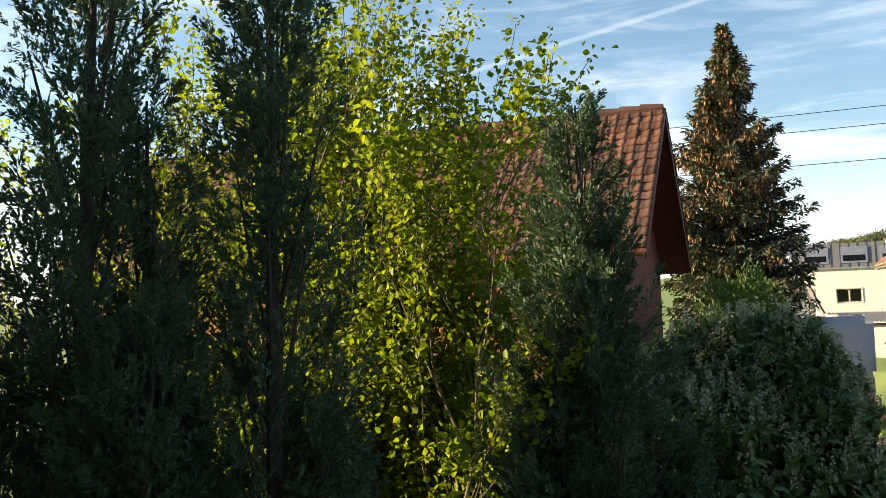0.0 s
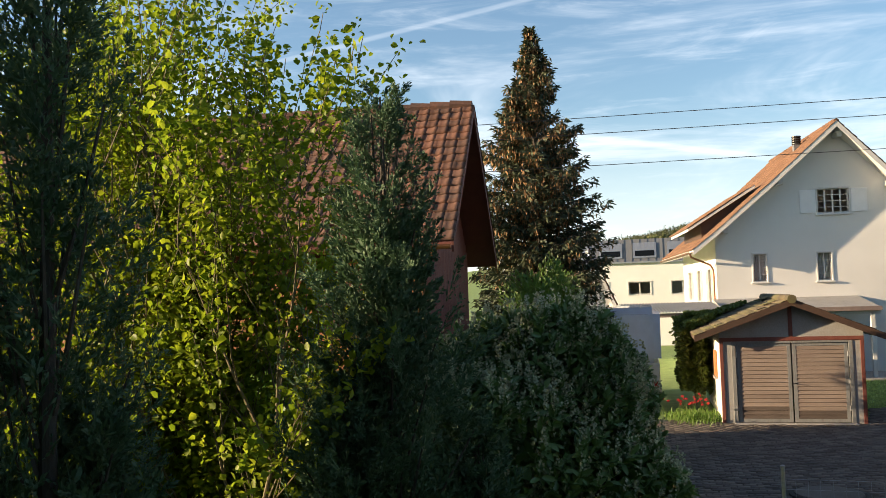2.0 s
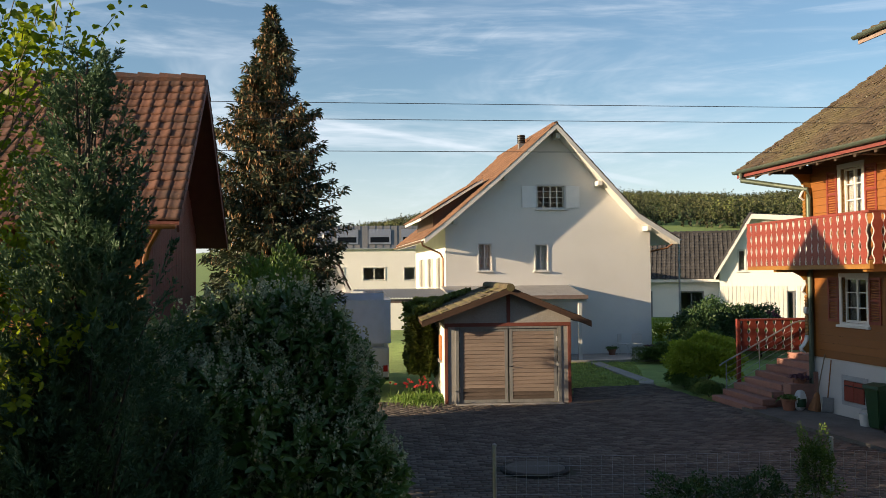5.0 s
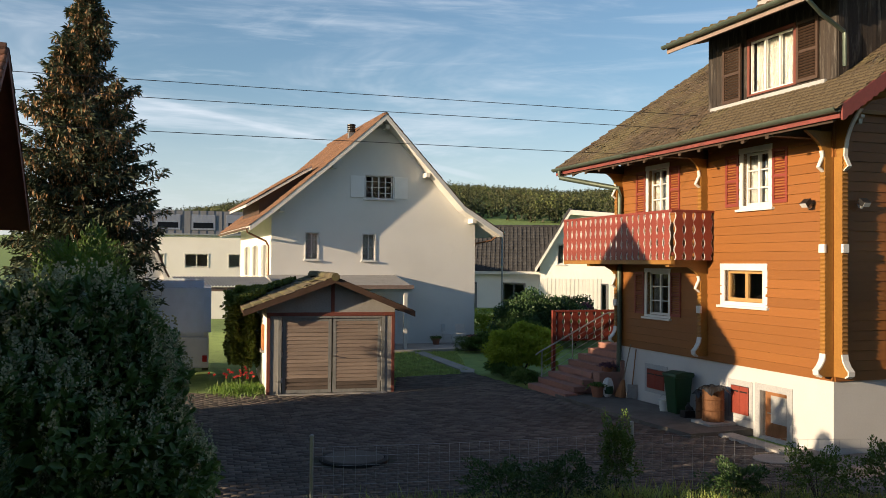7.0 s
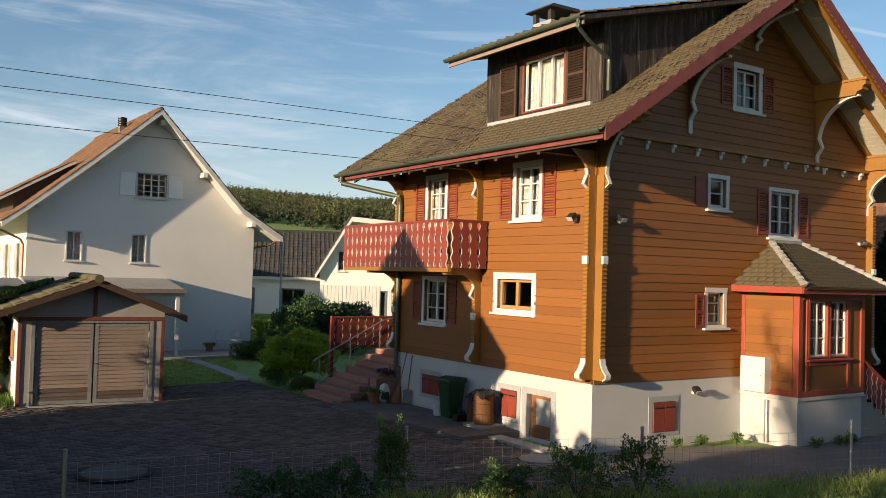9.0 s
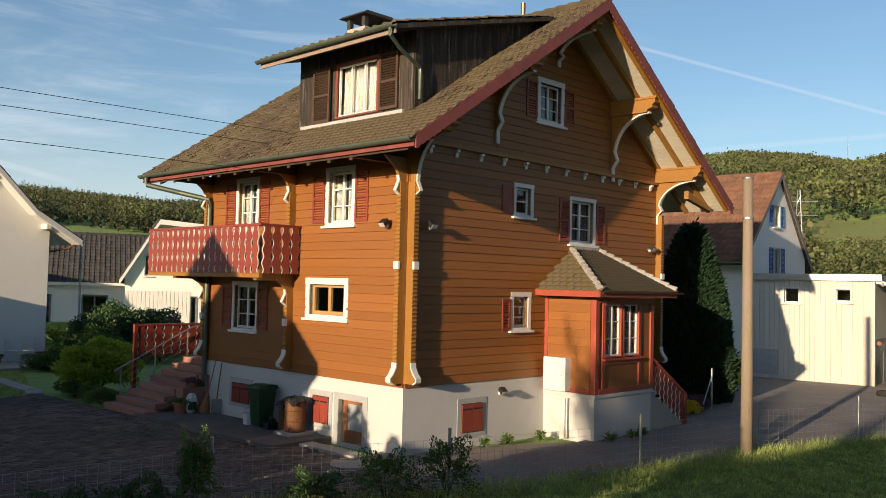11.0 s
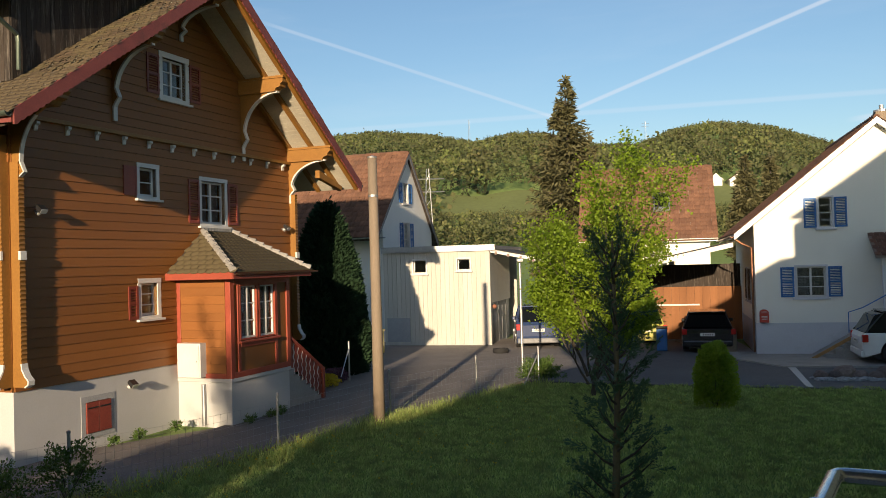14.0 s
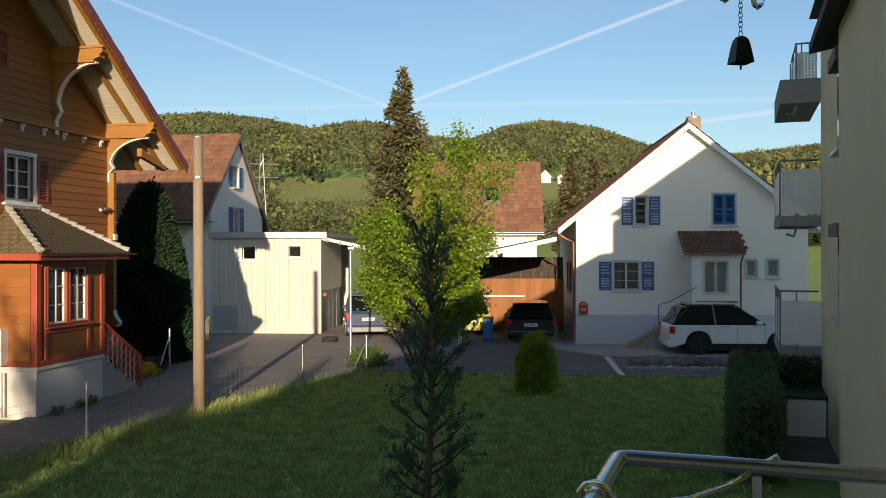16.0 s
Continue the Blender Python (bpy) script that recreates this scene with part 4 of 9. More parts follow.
def gable_house(name, m, label, w, d, ridge, prof_l, prof_r, wall_mat, tile_mat, holes=None, over=(0.5, 0.5), left_holes=(), right_holes=(), tile=(0.3, 0.34), tile_kind="roll",
                thick=0.18, plinth=None, under="white_paint", barge="white_paint", seed=1, pieces=None, wall_t=0.35, category="house", flip=None):
    """A house with its gable to the front (y = 0). prof_l, prof_r: roof lines from the ridge outwards as (x, z); the walls end where they meet the roof."""
    house = thing(name, m, label, category)

    def under_z(x):
        prof = prof_l if x < ridge[0] else prof_r
        pts = [ridge, *prof]
        for p, q in zip(pts, pts[1:]):
            if min(p[0], q[0]) - 1e-6 <= x <= max(p[0], q[0]) + 1e-6:
                return p[1] + (q[1] - p[1]) * (x - p[0]) / (q[0] - p[0]) - thick
        return pts[-1][1] - thick
    top = sorted({0.0, w, *[x for x, z in [ridge, *prof_l, *prof_r] if 0 < x < w]})
    outline = [(0, 0), (w, 0)] + [(x, under_z(x)) for x in reversed(top)]
    # front and back
    part("wall", pierced(outline, list(holes or ()), 0, wall_t), M[wall_mat], house)
    part("wall", prismed(outline, d - wall_t, d), M[wall_mat], house)
    for x0, x1, hs in ((0, wall_t, left_holes), (w - wall_t, w, right_holes)):
        part("wall", pierced([(wall_t, 0), (d - wall_t, 0), (d - wall_t, under_z(0.0 if x0 == 0 else w)), (wall_t, under_z(0.0 if x0 == 0 else w))], list(hs), x0, x1, "x"), M[wall_mat], house)
    if plinth:
        bm = bmesh.new()
        box(bm, -0.02, w + 0.02, -0.02, 0, 0, plinth[0])
        box(bm, -0.02, 0, 0, d, 0, plinth[0])
        box(bm, w, w + 0.02, 0, d, 0, plinth[0])
        part("plinth", bm, M[plinth[1]], house)
    # roof: deck, boards along the verges, tiles
    for k, prof in enumerate((prof_l, prof_r)):
        pts = [ridge, *prof]
        low = [(x, z - thick) for x, z in pts]
        part("roof", prismed(pts + low[::-1], -over[0], d + over[1]), M[under], house)
        for y in (-over[0] - 0.035, d + over[1]):
            part("bargeboard", prismed([(x, z + 0.03) for x, z in pts] + [(x, z - thick - 0.05) for x, z in pts][::-1], y, y + 0.033), M[barge], house)
        for i, (p, q) in enumerate(zip(pts, pts[1:])):
            ln = math.hypot(q[0] - p[0], q[1] - p[1])
            tile_roof(house, (p[0], -over[0] - 0.05, p[1] + 0.012), (0, 1, 0), (q[0] - p[0], 0, q[1] - p[1]), d + over[0] + over[1] + 0.1, ln, tile[0], tile[1], M[tile_mat], seed * 7 + k * 3 + i, tile_kind)
    caps = bmesh.new()
    n = int((d + sum(over)) / 0.38)
    for k in range(n):
        y = -over[0] + (d + sum(over)) * k / n
        tube(caps, [(ridge[0], y, ridge[1] + 0.01), (ridge[0], y + 0.42, ridge[1] + 0.03)], [0.11, 0.125], 8, True)
    part("ridge_tiles", caps, M[tile_mat], house)
    return house

# ---- ground: one sheet out to the wooded hills ----
SKYLINE = [(-180, 1.5), (-60, 1.5), (10, 2.0), (20, 2.9), (25.2, 3.45), (28.3, 4.1), (34, 4.9), (41, 5.2), (45, 5.0), (48, 4.75), (54, 5.0), (70, 7.0), (80, 8.2), (85, 8.7), (88, 8.5), (91.6, 7.9), (94, 8.4), (96, 8.3), (99.3, 7.45), (102, 7.3), (104.2, 8.1), (106.6, 8.4), (109.6, 8.0), (113.2, 6.7), (118.5, 5.95), (123.3, 6.35), (128, 6.0), (150, 3.0), (180, 1.5)]
FOOT, CREST = 130, 800                      # where the hills begin, and the ridge


def skyline(az):
    return np.interp(az, [p[0] for p in SKYLINE], [p[1] for p in SKYLINE])


def terrain(x, y):
    """Height of the land: flat near by, hills up to a wooded ridge. The skyline is that of the tree tops."""
    r = np.hypot(x, y)
    az = np.degrees(np.arctan2(x, y))
    s = np.clip((r - FOOT) / (CREST - FOOT), 0, 1)
    s = s * s * (3 - 2 * s)
    h = (np.tan(np.radians(skyline(az))) * CREST - 9.0) * s
    h = h * (1 - 0.35 * np.clip((r - CREST) / 900, 0, 1))
    return h - 0.06


def meadow(az, r):
    top = 366 + 9 * np.sin(az * 2.1)
    return ((az > 90.0 + (r - 325) * 0.006) & (az < 95.3) & (r > 322) & (r < top)) | ((az > 105.4) & (az < 108.6) & (r > 318) & (r < 372))


def make_ground():
    rs = np.concatenate([[0.0], np.linspace(4, 100, 25), np.linspace(110, 860, 60), np.geomspace(900, 3200, 14)])
    azs = np.radians(np.arange(-180, 180, 2.0))
    v = [(0, 0, -0.06)]
    for r in rs[1:]:
        x, y = r * np.sin(azs), r * np.cos(azs)
        v += list(zip(x, y, terrain(x, y)))
    n = len(azs)
    f = []
    for k in range(n):
        f.append((0, 1 + (k + 1) % n, 1 + k, 1 + k))
    quads = [(1 + i * n + k, 1 + i * n + (k + 1) % n, 1 + (i + 1) * n + (k + 1) % n, 1 + (i + 1) * n + k) for i in range(len(rs) - 2) for k in range(n)]
    bm = bmesh.new()
    vs = [bm.verts.new(p) for p in v]
    for k in range(n):
        bm.faces.new((vs[0], vs[1 + (k + 1) % n], vs[1 + k]))
    for q in quads:
        bm.faces.new([vs[i] for i in q])
    bmesh.ops.recalc_face_normals(bm, faces=bm.faces[:])
    tagged(part("ground", bm, M["lawn"], smooth=True), "grassy ground rising to wooded hills", "ground", kind="structure")


make_ground()


def slab(name, poly, z, material, label, category, bottom=-0.05):
    bm = prismed(poly, bottom, z, "z")
    return tagged(part(name, bm, material), label, category, kind="structure")


COURT = [(4.2, 12.6), (8.0, 27.0), (11.0, 22.9), (12.2, 21.9), (15.4, 20.3), (17.3, 22.6), (20.0, 22.0), (18.7, 18.4), (18.6, 16.6), (17.1, 11.3), (16.2, 9.2), (14.3, 6.3), (11.6, 9.0), (7.0, 11.3)]
court = slab("pavement", COURT, 0.0, M["joint"], "courtyard of dark grey-brown paving blocks", "paving")
apron = slab("pavement", [(17.06, 13.85), (18.13, 16.64), (19.63, 16.07), (17.78, 10.55), (16.2, 11.05)], 0.1, M["worn_concrete"], "strip of worn concrete along the chalet wall", "paving")
lane = slab("lane", [(14.3, 6.3), (16.2, 9.2), (17.4, 8.9), (20.6, 5.6), (24.0, 4.4), (28.5, 5.5), (42.0, 4.6), (42.0, -4.3), (30.5, -4.2), (27.2, -1.9), (23.9, 0.0), (19.8, 2.95), (15.0, 5.6)], 0.015, M["lane"], "worn asphalt lane along the chalet", "lane")
road = slab("road", [(27.2, -1.9), (30.5, -4.2), (46.0, -4.6), (46.0, -9.5), (32.0, -9.4), (28.9, -10.4), (27.5, -16.0), (25.0, -30.0), (20.0, -30.0), (24.2, -10.0), (25.9, -5.3)], 0.004, M["asphalt"], "grey asphalt road passing the houses", "road")
front = slab("forecourt", [(32.0, -9.4), (46.0, -9.5), (46.0, -13.0), (33.0, -11.0), (30.4, -20.5), (28.5, -30.0), (25.0, -30.0), (27.5, -16.0), (28.9, -10.4)], 0.05, M["concrete"], "concrete forecourt before the house with blue shutters", "paving")
tagged(part("road_line", prismed([(28.9, -10.55), (24.7, -9.45), (24.6, -9.6), (28.8, -10.75)], 0.004, 0.014, "z"), M["plate"]), "pale painted line across the road edge", "road marking", kind="structure")


def inside(poly, x, y):
    hit = np.zeros(np.shape(x), bool)
    for (x0, y0), (x1, y1) in zip(poly, poly[1:] + poly[:1]):
        cross = ((y0 > y) != (y1 > y)) & (x < (x1 - x0) * (y - y0) / (y1 - y0 + 1e-12) + x0)
        hit ^= cross
    return hit


def make_grass():
    """Grass on the lawn between the balcony and the road, longer along the fence, and on the lawn behind the garage."""
    rng = rng_of(77)
    lawn = [(3.0, -2.6), (24.0, -12.5), (25.8, -5.3), (27.0, -2.1), (23.8, -0.2), (19.7, 2.7), (15.0, 5.2), (11.4, 8.6), (6.8, 10.9), (5.0, 6.0)]
    back = [(17.4, 22.8), (20.0, 22.2), (24.5, 28.0), (22.5, 29.3), (18.5, 29.5)]
    chunks = []
    for poly, n, lo, hi in ((lawn, 360000, 0.03, 0.12), (back, 16000, 0.04, 0.09)):
        xs, ys = [p[0] for p in poly], [p[1] for p in poly]
        x, y = rng.uniform(min(xs), max(xs), n), rng.uniform(min(ys), max(ys), n)
        r = np.hypot(x, y)
        ok = inside(poly, x, y) & ((r > 8.0) | (rng.random(n) < 0.5))
        x, y = x[ok], y[ok]
        patch = 0.65 + 0.4 * np.sin(x * 1.7 + np.sin(y * 2.3)) * np.sin(y * 1.3 + 1.0) + 0.55 * np.sin(x * 6.1 + 2.0 * np.sin(y * 3.7)) * np.sin(y * 7.3 + 1.5 * np.sin(x * 2.9))
        h = rng.uniform(lo, hi, len(x)) * np.clip(patch, 0.3, 1.7)
        base = np.stack([x, y, np.full(len(x), -0.06)], 1)
        way = unit(np.stack([rng.normal(size=len(x)) * 0.45, rng.normal(size=len(x)) * 0.45, np.ones(len(x))], 1))
        chunks.append(blades(base, way, h + 0.07, 0.024, rng, 0.15))
    fence = np.array([(7.15, 11.4), (11.8, 9.2), (14.6, 6.3), (18.3, 3.7), (21.75, 1.7), (24.5, -0.46), (26.6, -2.3)])
    for a, b in zip(fence, fence[1:]):
        n = int(np.linalg.norm(b - a) * 420)
        t = rng.random(n)[:, None]
        p = a + (b - a) * t + rng.normal(size=(n, 2)) * 0.28 + np.array([-0.25, -0.3])
        base = np.concatenate([p, np.full((n, 1), -0.05)], 1)
        way = unit(np.stack([rng.normal(size=n) * 0.35, rng.normal(size=n) * 0.35, np.ones(n)], 1))
        chunks.append(blades(base, way, rng.uniform(0.10, 0.38, n), 0.014, rng, 0.15))
    tagged(part("grass", pydata("grass", *join_quads(*chunks), M["grass"])), "short mown grass, longer along the fence", "grass", kind="stuff")


make_grass()


def make_dandelions():
    """Small yellow flowers in the long grass by the fence and over the lawn."""
    rng = rng_of(78)
    p = np.concatenate([np.stack([rng.uniform(13.5, 19.0, 90), rng.uniform(0, 1, 90)], 1), np.stack([rng.uniform(9.0, 23.0, 160), rng.uniform(1.2, 6.0, 160)], 1)])
    p[:, 1] = 6.3 - (p[:, 0] - 14.6) * 0.70 - 0.25 - p[:, 1] * 1.1
    q = np.repeat(np.concatenate([p, rng.uniform(0.09, 0.24, (250, 1))], 1), 7, 0)
    d = unit(rng.normal(size=q.shape) + np.array([0, 0, 0.9]))
    tagged(part("dandelions", pydata("dandelions", *blades(q, d, 0.022, 0.02, rng), M["petal_yellow"])), "scattered yellow dandelions in the grass", "flowers", kind="stuff")


make_dandelions()


def make_woods():
    """Woodland on the hills: every tree a loose clump of leaf sprays; conifers stand among them."""
    rng = rng_of(5)
    spots = []
    for n, r0, r1, a0, a1 in ((4300, 360, 830, 78, 128), (1300, 205, 360, 80, 128), (4400, 420, 830, 20, 58)):
        az, r = rng.uniform(a0, a1, n), np.sqrt(rng.uniform(r0 ** 2, r1 ** 2, n))
        ok = ~meadow(az, r)
        spots.append(np.stack([az[ok], r[ok]], 1))
    s = np.concatenate(spots)
    az, r = s[:, 0], s[:, 1]
    x, y = r * np.sin(np.radians(az)), r * np.cos(np.radians(az))
    z = terrain(x, y)
    size = 0.6 + 1.0 * rng.random(len(x)) ** 2
    # scrub and low trees keep the meadows open
    low = (r < 372) & (((az > 88) & (az < 97)) | ((az > 103.5) & (az < 110)))
    size = np.where(low, np.clip((np.tan(radians(3.45)) * r + 3.6 - z) / 12.0, 0.15, 0.8) * rng.uniform(0.6, 1.0, len(x)), size)
    size = np.minimum(size, np.maximum(0.3, (np.tan(np.radians(skyline(az))) * r + 3.6 - z) / 12.6) * rng.uniform(0.82, 1.12, len(x)))
    stand = np.sin(x * 0.021 + 1.3 * np.sin(y * 0.017)) * np.sin(y * 0.026 + 0.7)
    conifer = ~low & (rng.random(len(x)) < np.where(az < 62, 0.66 + 0.3 * stand, np.clip(0.10 + 0.35 * stand, 0.02, 0.5)))
    pale = ~conifer & (rng.random(len(x)) < np.where(az < 62, 0.12, 0.33))
    for kind, sel, mat, label in (("far_wood", ~conifer & ~pale, "wood_far", "olive-green deciduous woodland on the hills"), ("pale_wood", pale, "wood_pale", "pale spring-green trees among the hillside woods"), ("far_conifers", conifer, "wood_conifer", "dark conifers among the hillside woods")):
        X, Y, Zt, S = x[sel], y[sel], z[sel], size[sel]
        k = 56 if kind == "far_conifers" else 84
        i = np.repeat(np.arange(len(X)), k)
        d = unit(rng.normal(size=(len(i), 3)))
        if kind != "far_conifers":
            d[:, 2] = np.abs(d[:, 2]) * 1.15 - 0.35
            lump = 1 + 0.28 * np.sin(d[:, 0] * 4 + i) * np.sin(d[:, 1] * 5 + i * 0.7)
            tall = rng.uniform(0.85, 1.3, len(X))
            p = np.stack([X[i], Y[i], Zt[i] + 7.0 * S[i]], 1) + d * np.stack([5.4 + 0 * i, 5.4 + 0 * i, 5.4 * tall[i]], 1) * (S[i] * lump * (0.75 + 0.3 * rng.random(len(i))))[:, None]
            w = turned(rng, d, 0.75)
            chunk = blades(p, w, 1.15 * S[i], 1.1 * S[i], rng, 0.1)
        else:
            h = rng.random(len(i)) ** 1.15
            a = rng.random(len(i)) * math.tau
            q = (1 - h) * 3.0 * S[i] * (0.6 + 0.5 * rng.random(len(i)))
            p = np.stack([X[i] + q * np.cos(a) * 0.45, Y[i] + q * np.sin(a) * 0.45, Zt[i] + (1.0 + 13.0 * h) * S[i]], 1)
            w = unit(np.stack([np.cos(a), np.sin(a), np.full(len(a), -0.15)], 1) + rng.normal(size=(len(i), 3)) * 0.2)
            chunk = blades(p, w, np.maximum(q, 0.8) * 0.75, np.maximum(q, 0.8) * 0.9, rng, 0.2)
        tagged(part(kind, pydata(kind, *chunk, M[mat])), label, "woodland", kind="stuff")
    # open meadows on the slope
    bm = bmesh.new()
    for a0, a1, r0, r1 in ((89.2, 96.0, 312, 378), (104.8, 109.2, 310, 380)):
        na, nr = 20, 10
        g = [[bm.verts.new((rr * math.sin(radians(aa)), rr * math.cos(radians(aa)), float(terrain(rr * math.sin(radians(aa)), rr * math.cos(radians(aa)))) + 0.7))
              for aa in np.linspace(a0, a1, na)] for rr in np.linspace(r0, r1, nr)]
        for p, q in zip(g, g[1:]):
            for k in range(na - 1):
                bm.faces.new((p[k], q[k], q[k + 1], p[k + 1]))
    tagged(part("meadow", bm, M["meadow"], smooth=True), "light green meadows on the hillside", "meadow", kind="structure")


make_woods()

# ---- the ochre chalet: x along its gable front, y along its eaves side, from the near corner ----
OH = pose(16.95, 8.37, 0, 0, 0, -20.9)
SIDE = pose(0, 0, 0, 0, 0, -90)          # frame of the eaves wall: x runs towards the gable, y inwards


def wavy(x0, x1, z0, z1, waves, amp):
    """The outline of a fretted board, with bulges along both edges."""
    left, right = [], []
    for k in range(25):
        s = k / 24
        a = amp * math.sin(s * waves * math.tau)
        left.append((x0 + a, z0 + (z1 - z0) * s))
        right.append((x1 - a, z0 + (z1 - z0) * s))
    return left + right[::-1]


def fretwork(parent, start, end, base, height, width=0.26, slope=0.0):
    """A row of fretted balustrade boards, each with a white edge, from start to end (x, y) in the parent's frame."""
    a, b = Vector(start), Vector(end)
    n = max(1, int(round((b - a).length / width)))
    pitch = (b - a).length / n
    red = mesh_of("board", prismed(wavy(0.030, pitch - 0.030, 0.0, height, 3.5, 0.026), 0.0, 0.022), M["red_paint"])
    white = mesh_of("edging", prismed(wavy(0.017, pitch - 0.017, 0.008, height - 0.008, 3.5, 0.026), 0.006, 0.030), M["white_paint"])
    turn = Matrix.Rotation(math.atan2((b - a).y, (b - a).x), 4, 'Z')
    for k in range(n):
        p = a.lerp(b, k / n)
        q = part("board", red, None, parent, m=Matrix.Translation((p.x, p.y, base + slope * k / n)) @ turn)
        part("edging", white, None, q, "white painted edge")


def fin(parent, m, z0, z1, reach=0.22, thick=0.13, brace=(0.75, 0.85), plain=False):
    """The projecting end of a log wall: scalloped front edge, white scrolled foot, white block, and a curved brace under the roof. Frame: x outwards, z up."""
    n = int((z1 - z0) / 0.085)
    edge = []
    for k in range(n * 4 + 1):
        z = z0 + (z1 - z0) * k / (n * 4)
        edge.append((reach - 0.020 * abs(math.sin(k * math.pi / 4)), z))
    post = part("corner_post", prismed([(0, z0)] + edge + [(0, z1)], -thick / 2, thick / 2), M["ochre_trim"], parent, m=m)
    if not plain:
        foot = [(reach - 0.02, z0 + 0.42), (reach, z0 + 0.30), (reach + 0.07, z0 + 0.18), (reach + 0.15, z0 + 0.10), (reach + 0.14, z0 + 0.03), (reach + 0.06, z0 - 0.02)]
        part("foot", prismed([(0.0, z0 + 0.40)] + foot + [(0.0, z0 - 0.02)], -thick / 2 - 0.006, thick / 2 + 0.006), M["ochre_trim"], post)
        part("foot_edge", prismed(ribbon(foot, 0.015), -thick / 2 - 0.008, thick / 2 + 0.008), M["white_paint"], post, "white scrolled edge")
        zm = z0 + (z1 - z0) * 0.56
        part("block", boxed(reach - 0.04, reach + 0.022, -thick / 2 - 0.012, thick / 2 + 0.012, zm, zm + 0.17, bevel=0.01), M["white_paint"], post, "white painted block")
    if brace:
        bx, bz = brace
        curve = [(reach + bx * (1 - math.cos(t)), z1 + bz * math.sin(t)) for t in [k * math.pi / 2 / 10 for k in range(7)]]
        curve = [(reach - 0.02, z1 - 0.28), (reach + 0.10, z1 - 0.20), (reach + 0.03, z1 - 0.06)] + curve
        part("brace", prismed([(0, z1 - 0.3)] + curve + [(reach + bx, z1 + bz + 0.10), (0, z1 + bz + 0.10)], -0.035, 0.035), M["ochre_trim"], post)
        part("brace_edge", prismed(ribbon(curve if bx > 0.6 else curve[:6], 0.014), -0.042, 0.042), M["white_paint"], post, "white painted edge")
    return post


def purlin(parent, x, z, reach, brace_drop):
    """A beam end that carries the gable overhang, on a curved brace. Frame of the chalet, front wall at y = 0."""
    y = -reach
    end = [(y, z), (y, z - 0.10), (y + 0.08, z - 0.16), (y + 0.08, z - 0.22), (y + 0.22, z - 0.26), (y + 0.26, z - 0.34), (0.02, z - 0.34), (0.02, z)]
    beam = part("purlin", prismed(end, x - 0.13, x + 0.13, "x"), M["ochre_trim"], parent)
    part("cap", prismed([(y - 0.04, z), (0.02, z), (0.02, z + 0.06), (y - 0.04, z + 0.06)], x - 0.16, x + 0.16, "x"), M["ochre_trim"], beam)
    if brace_drop:
        r = reach - 0.32
        arc = [(-0.10 - r * (1 - math.cos(t)) , z - 0.34 - brace_drop * 0.62 * (1 - math.sin(t))) for t in [k * math.pi / 2 / 12 for k in range(13)]]
        low = [(-0.06, z - 0.34 - brace_drop), (-0.06, z - 0.34 - brace_drop * 0.8), (-0.12, z - 0.34 - brace_drop * 0.74), (-0.20, z - 0.34 - brace_drop * 0.68)]
        line = low + arc[1:]
        part("brace", prismed([(0.02, z - 0.34 - brace_drop)] + line + [(0.02, z - 0.34)], x - 0.05, x + 0.05, "x"), M["ochre_trim"], beam)
        part("brace_edge", prismed(ribbon(line, 0.022), x - 0.056, x + 0.056, "x"), M["white_paint"], beam, "white painted edge")
    return beam


def plank_wall(parent, outline, holes, m, z0, step, axis_flip=False, seed=0, mat="siding"):
    """Weatherboards on a wall plane, each one its own board; x along the wall, outer face at y = -0.03."""
    rng = random.Random(seed)
    top = max(z for _, z in outline)
    z = z0
    while z < top - 0.02:
        row = clip(outline, -50, 50, z, min(z + step, top))
        cuts = sorted({p[0] for p in row} and {min(p[0] for p in row), max(p[0] for p in row)} | {h[k] for h in holes for k in (0, 1) if h[2] < z + step and h[3] > z})
        if row:
            for a, b in zip(cuts, cuts[1:]):
                if any(h[0] <= (a + b) / 2 <= h[1] and h[2] < z + step and h[3] > z for h in holes):
                    # above or under an opening only a strip of the board is left
                    h = next(h for h in holes if h[0] <= (a + b) / 2 <= h[1] and h[2] < z + step and h[3] > z)
                    for lo, hi in ((z, min(h[2], z + step)), (max(h[3], z), z + step)):
                        piece = clip(row, a, b, lo, hi) if hi - lo > 0.02 else []
                        if piece:
                            part("plank", board(piece, z, step), M[mat], parent, m=m)
                    continue
                piece = clip(row, a, b, z, z + step)
                if piece:
                    part("plank", board(piece, z, step, rng.uniform(-0.003, 0.003)), M[mat], parent, m=m)
        z += step


def board(poly, z, step, proud=0.0):
    """One overlapping board: its lower edge stands out."""
    bm = bmesh.new()
    lo = [bm.verts.new((x, -0.016 - proud - 0.016 * (1 - (zz - z) / step), zz + (0.006 if zz - z < 1e-6 else 0))) for x, zz in poly]
    hi = [bm.verts.new((x, 0.0, zz + (0.006 if zz - z < 1e-6 else 0))) for x, zz in poly]
    bm.faces.new(lo)
    n = len(poly)
    for i in range(n):
        bm.faces.new((lo[i], hi[i], hi[(i + 1) % n], lo[(i + 1) % n]))
    bmesh.ops.recalc_face_normals(bm, faces=bm.faces[:])
    return bm


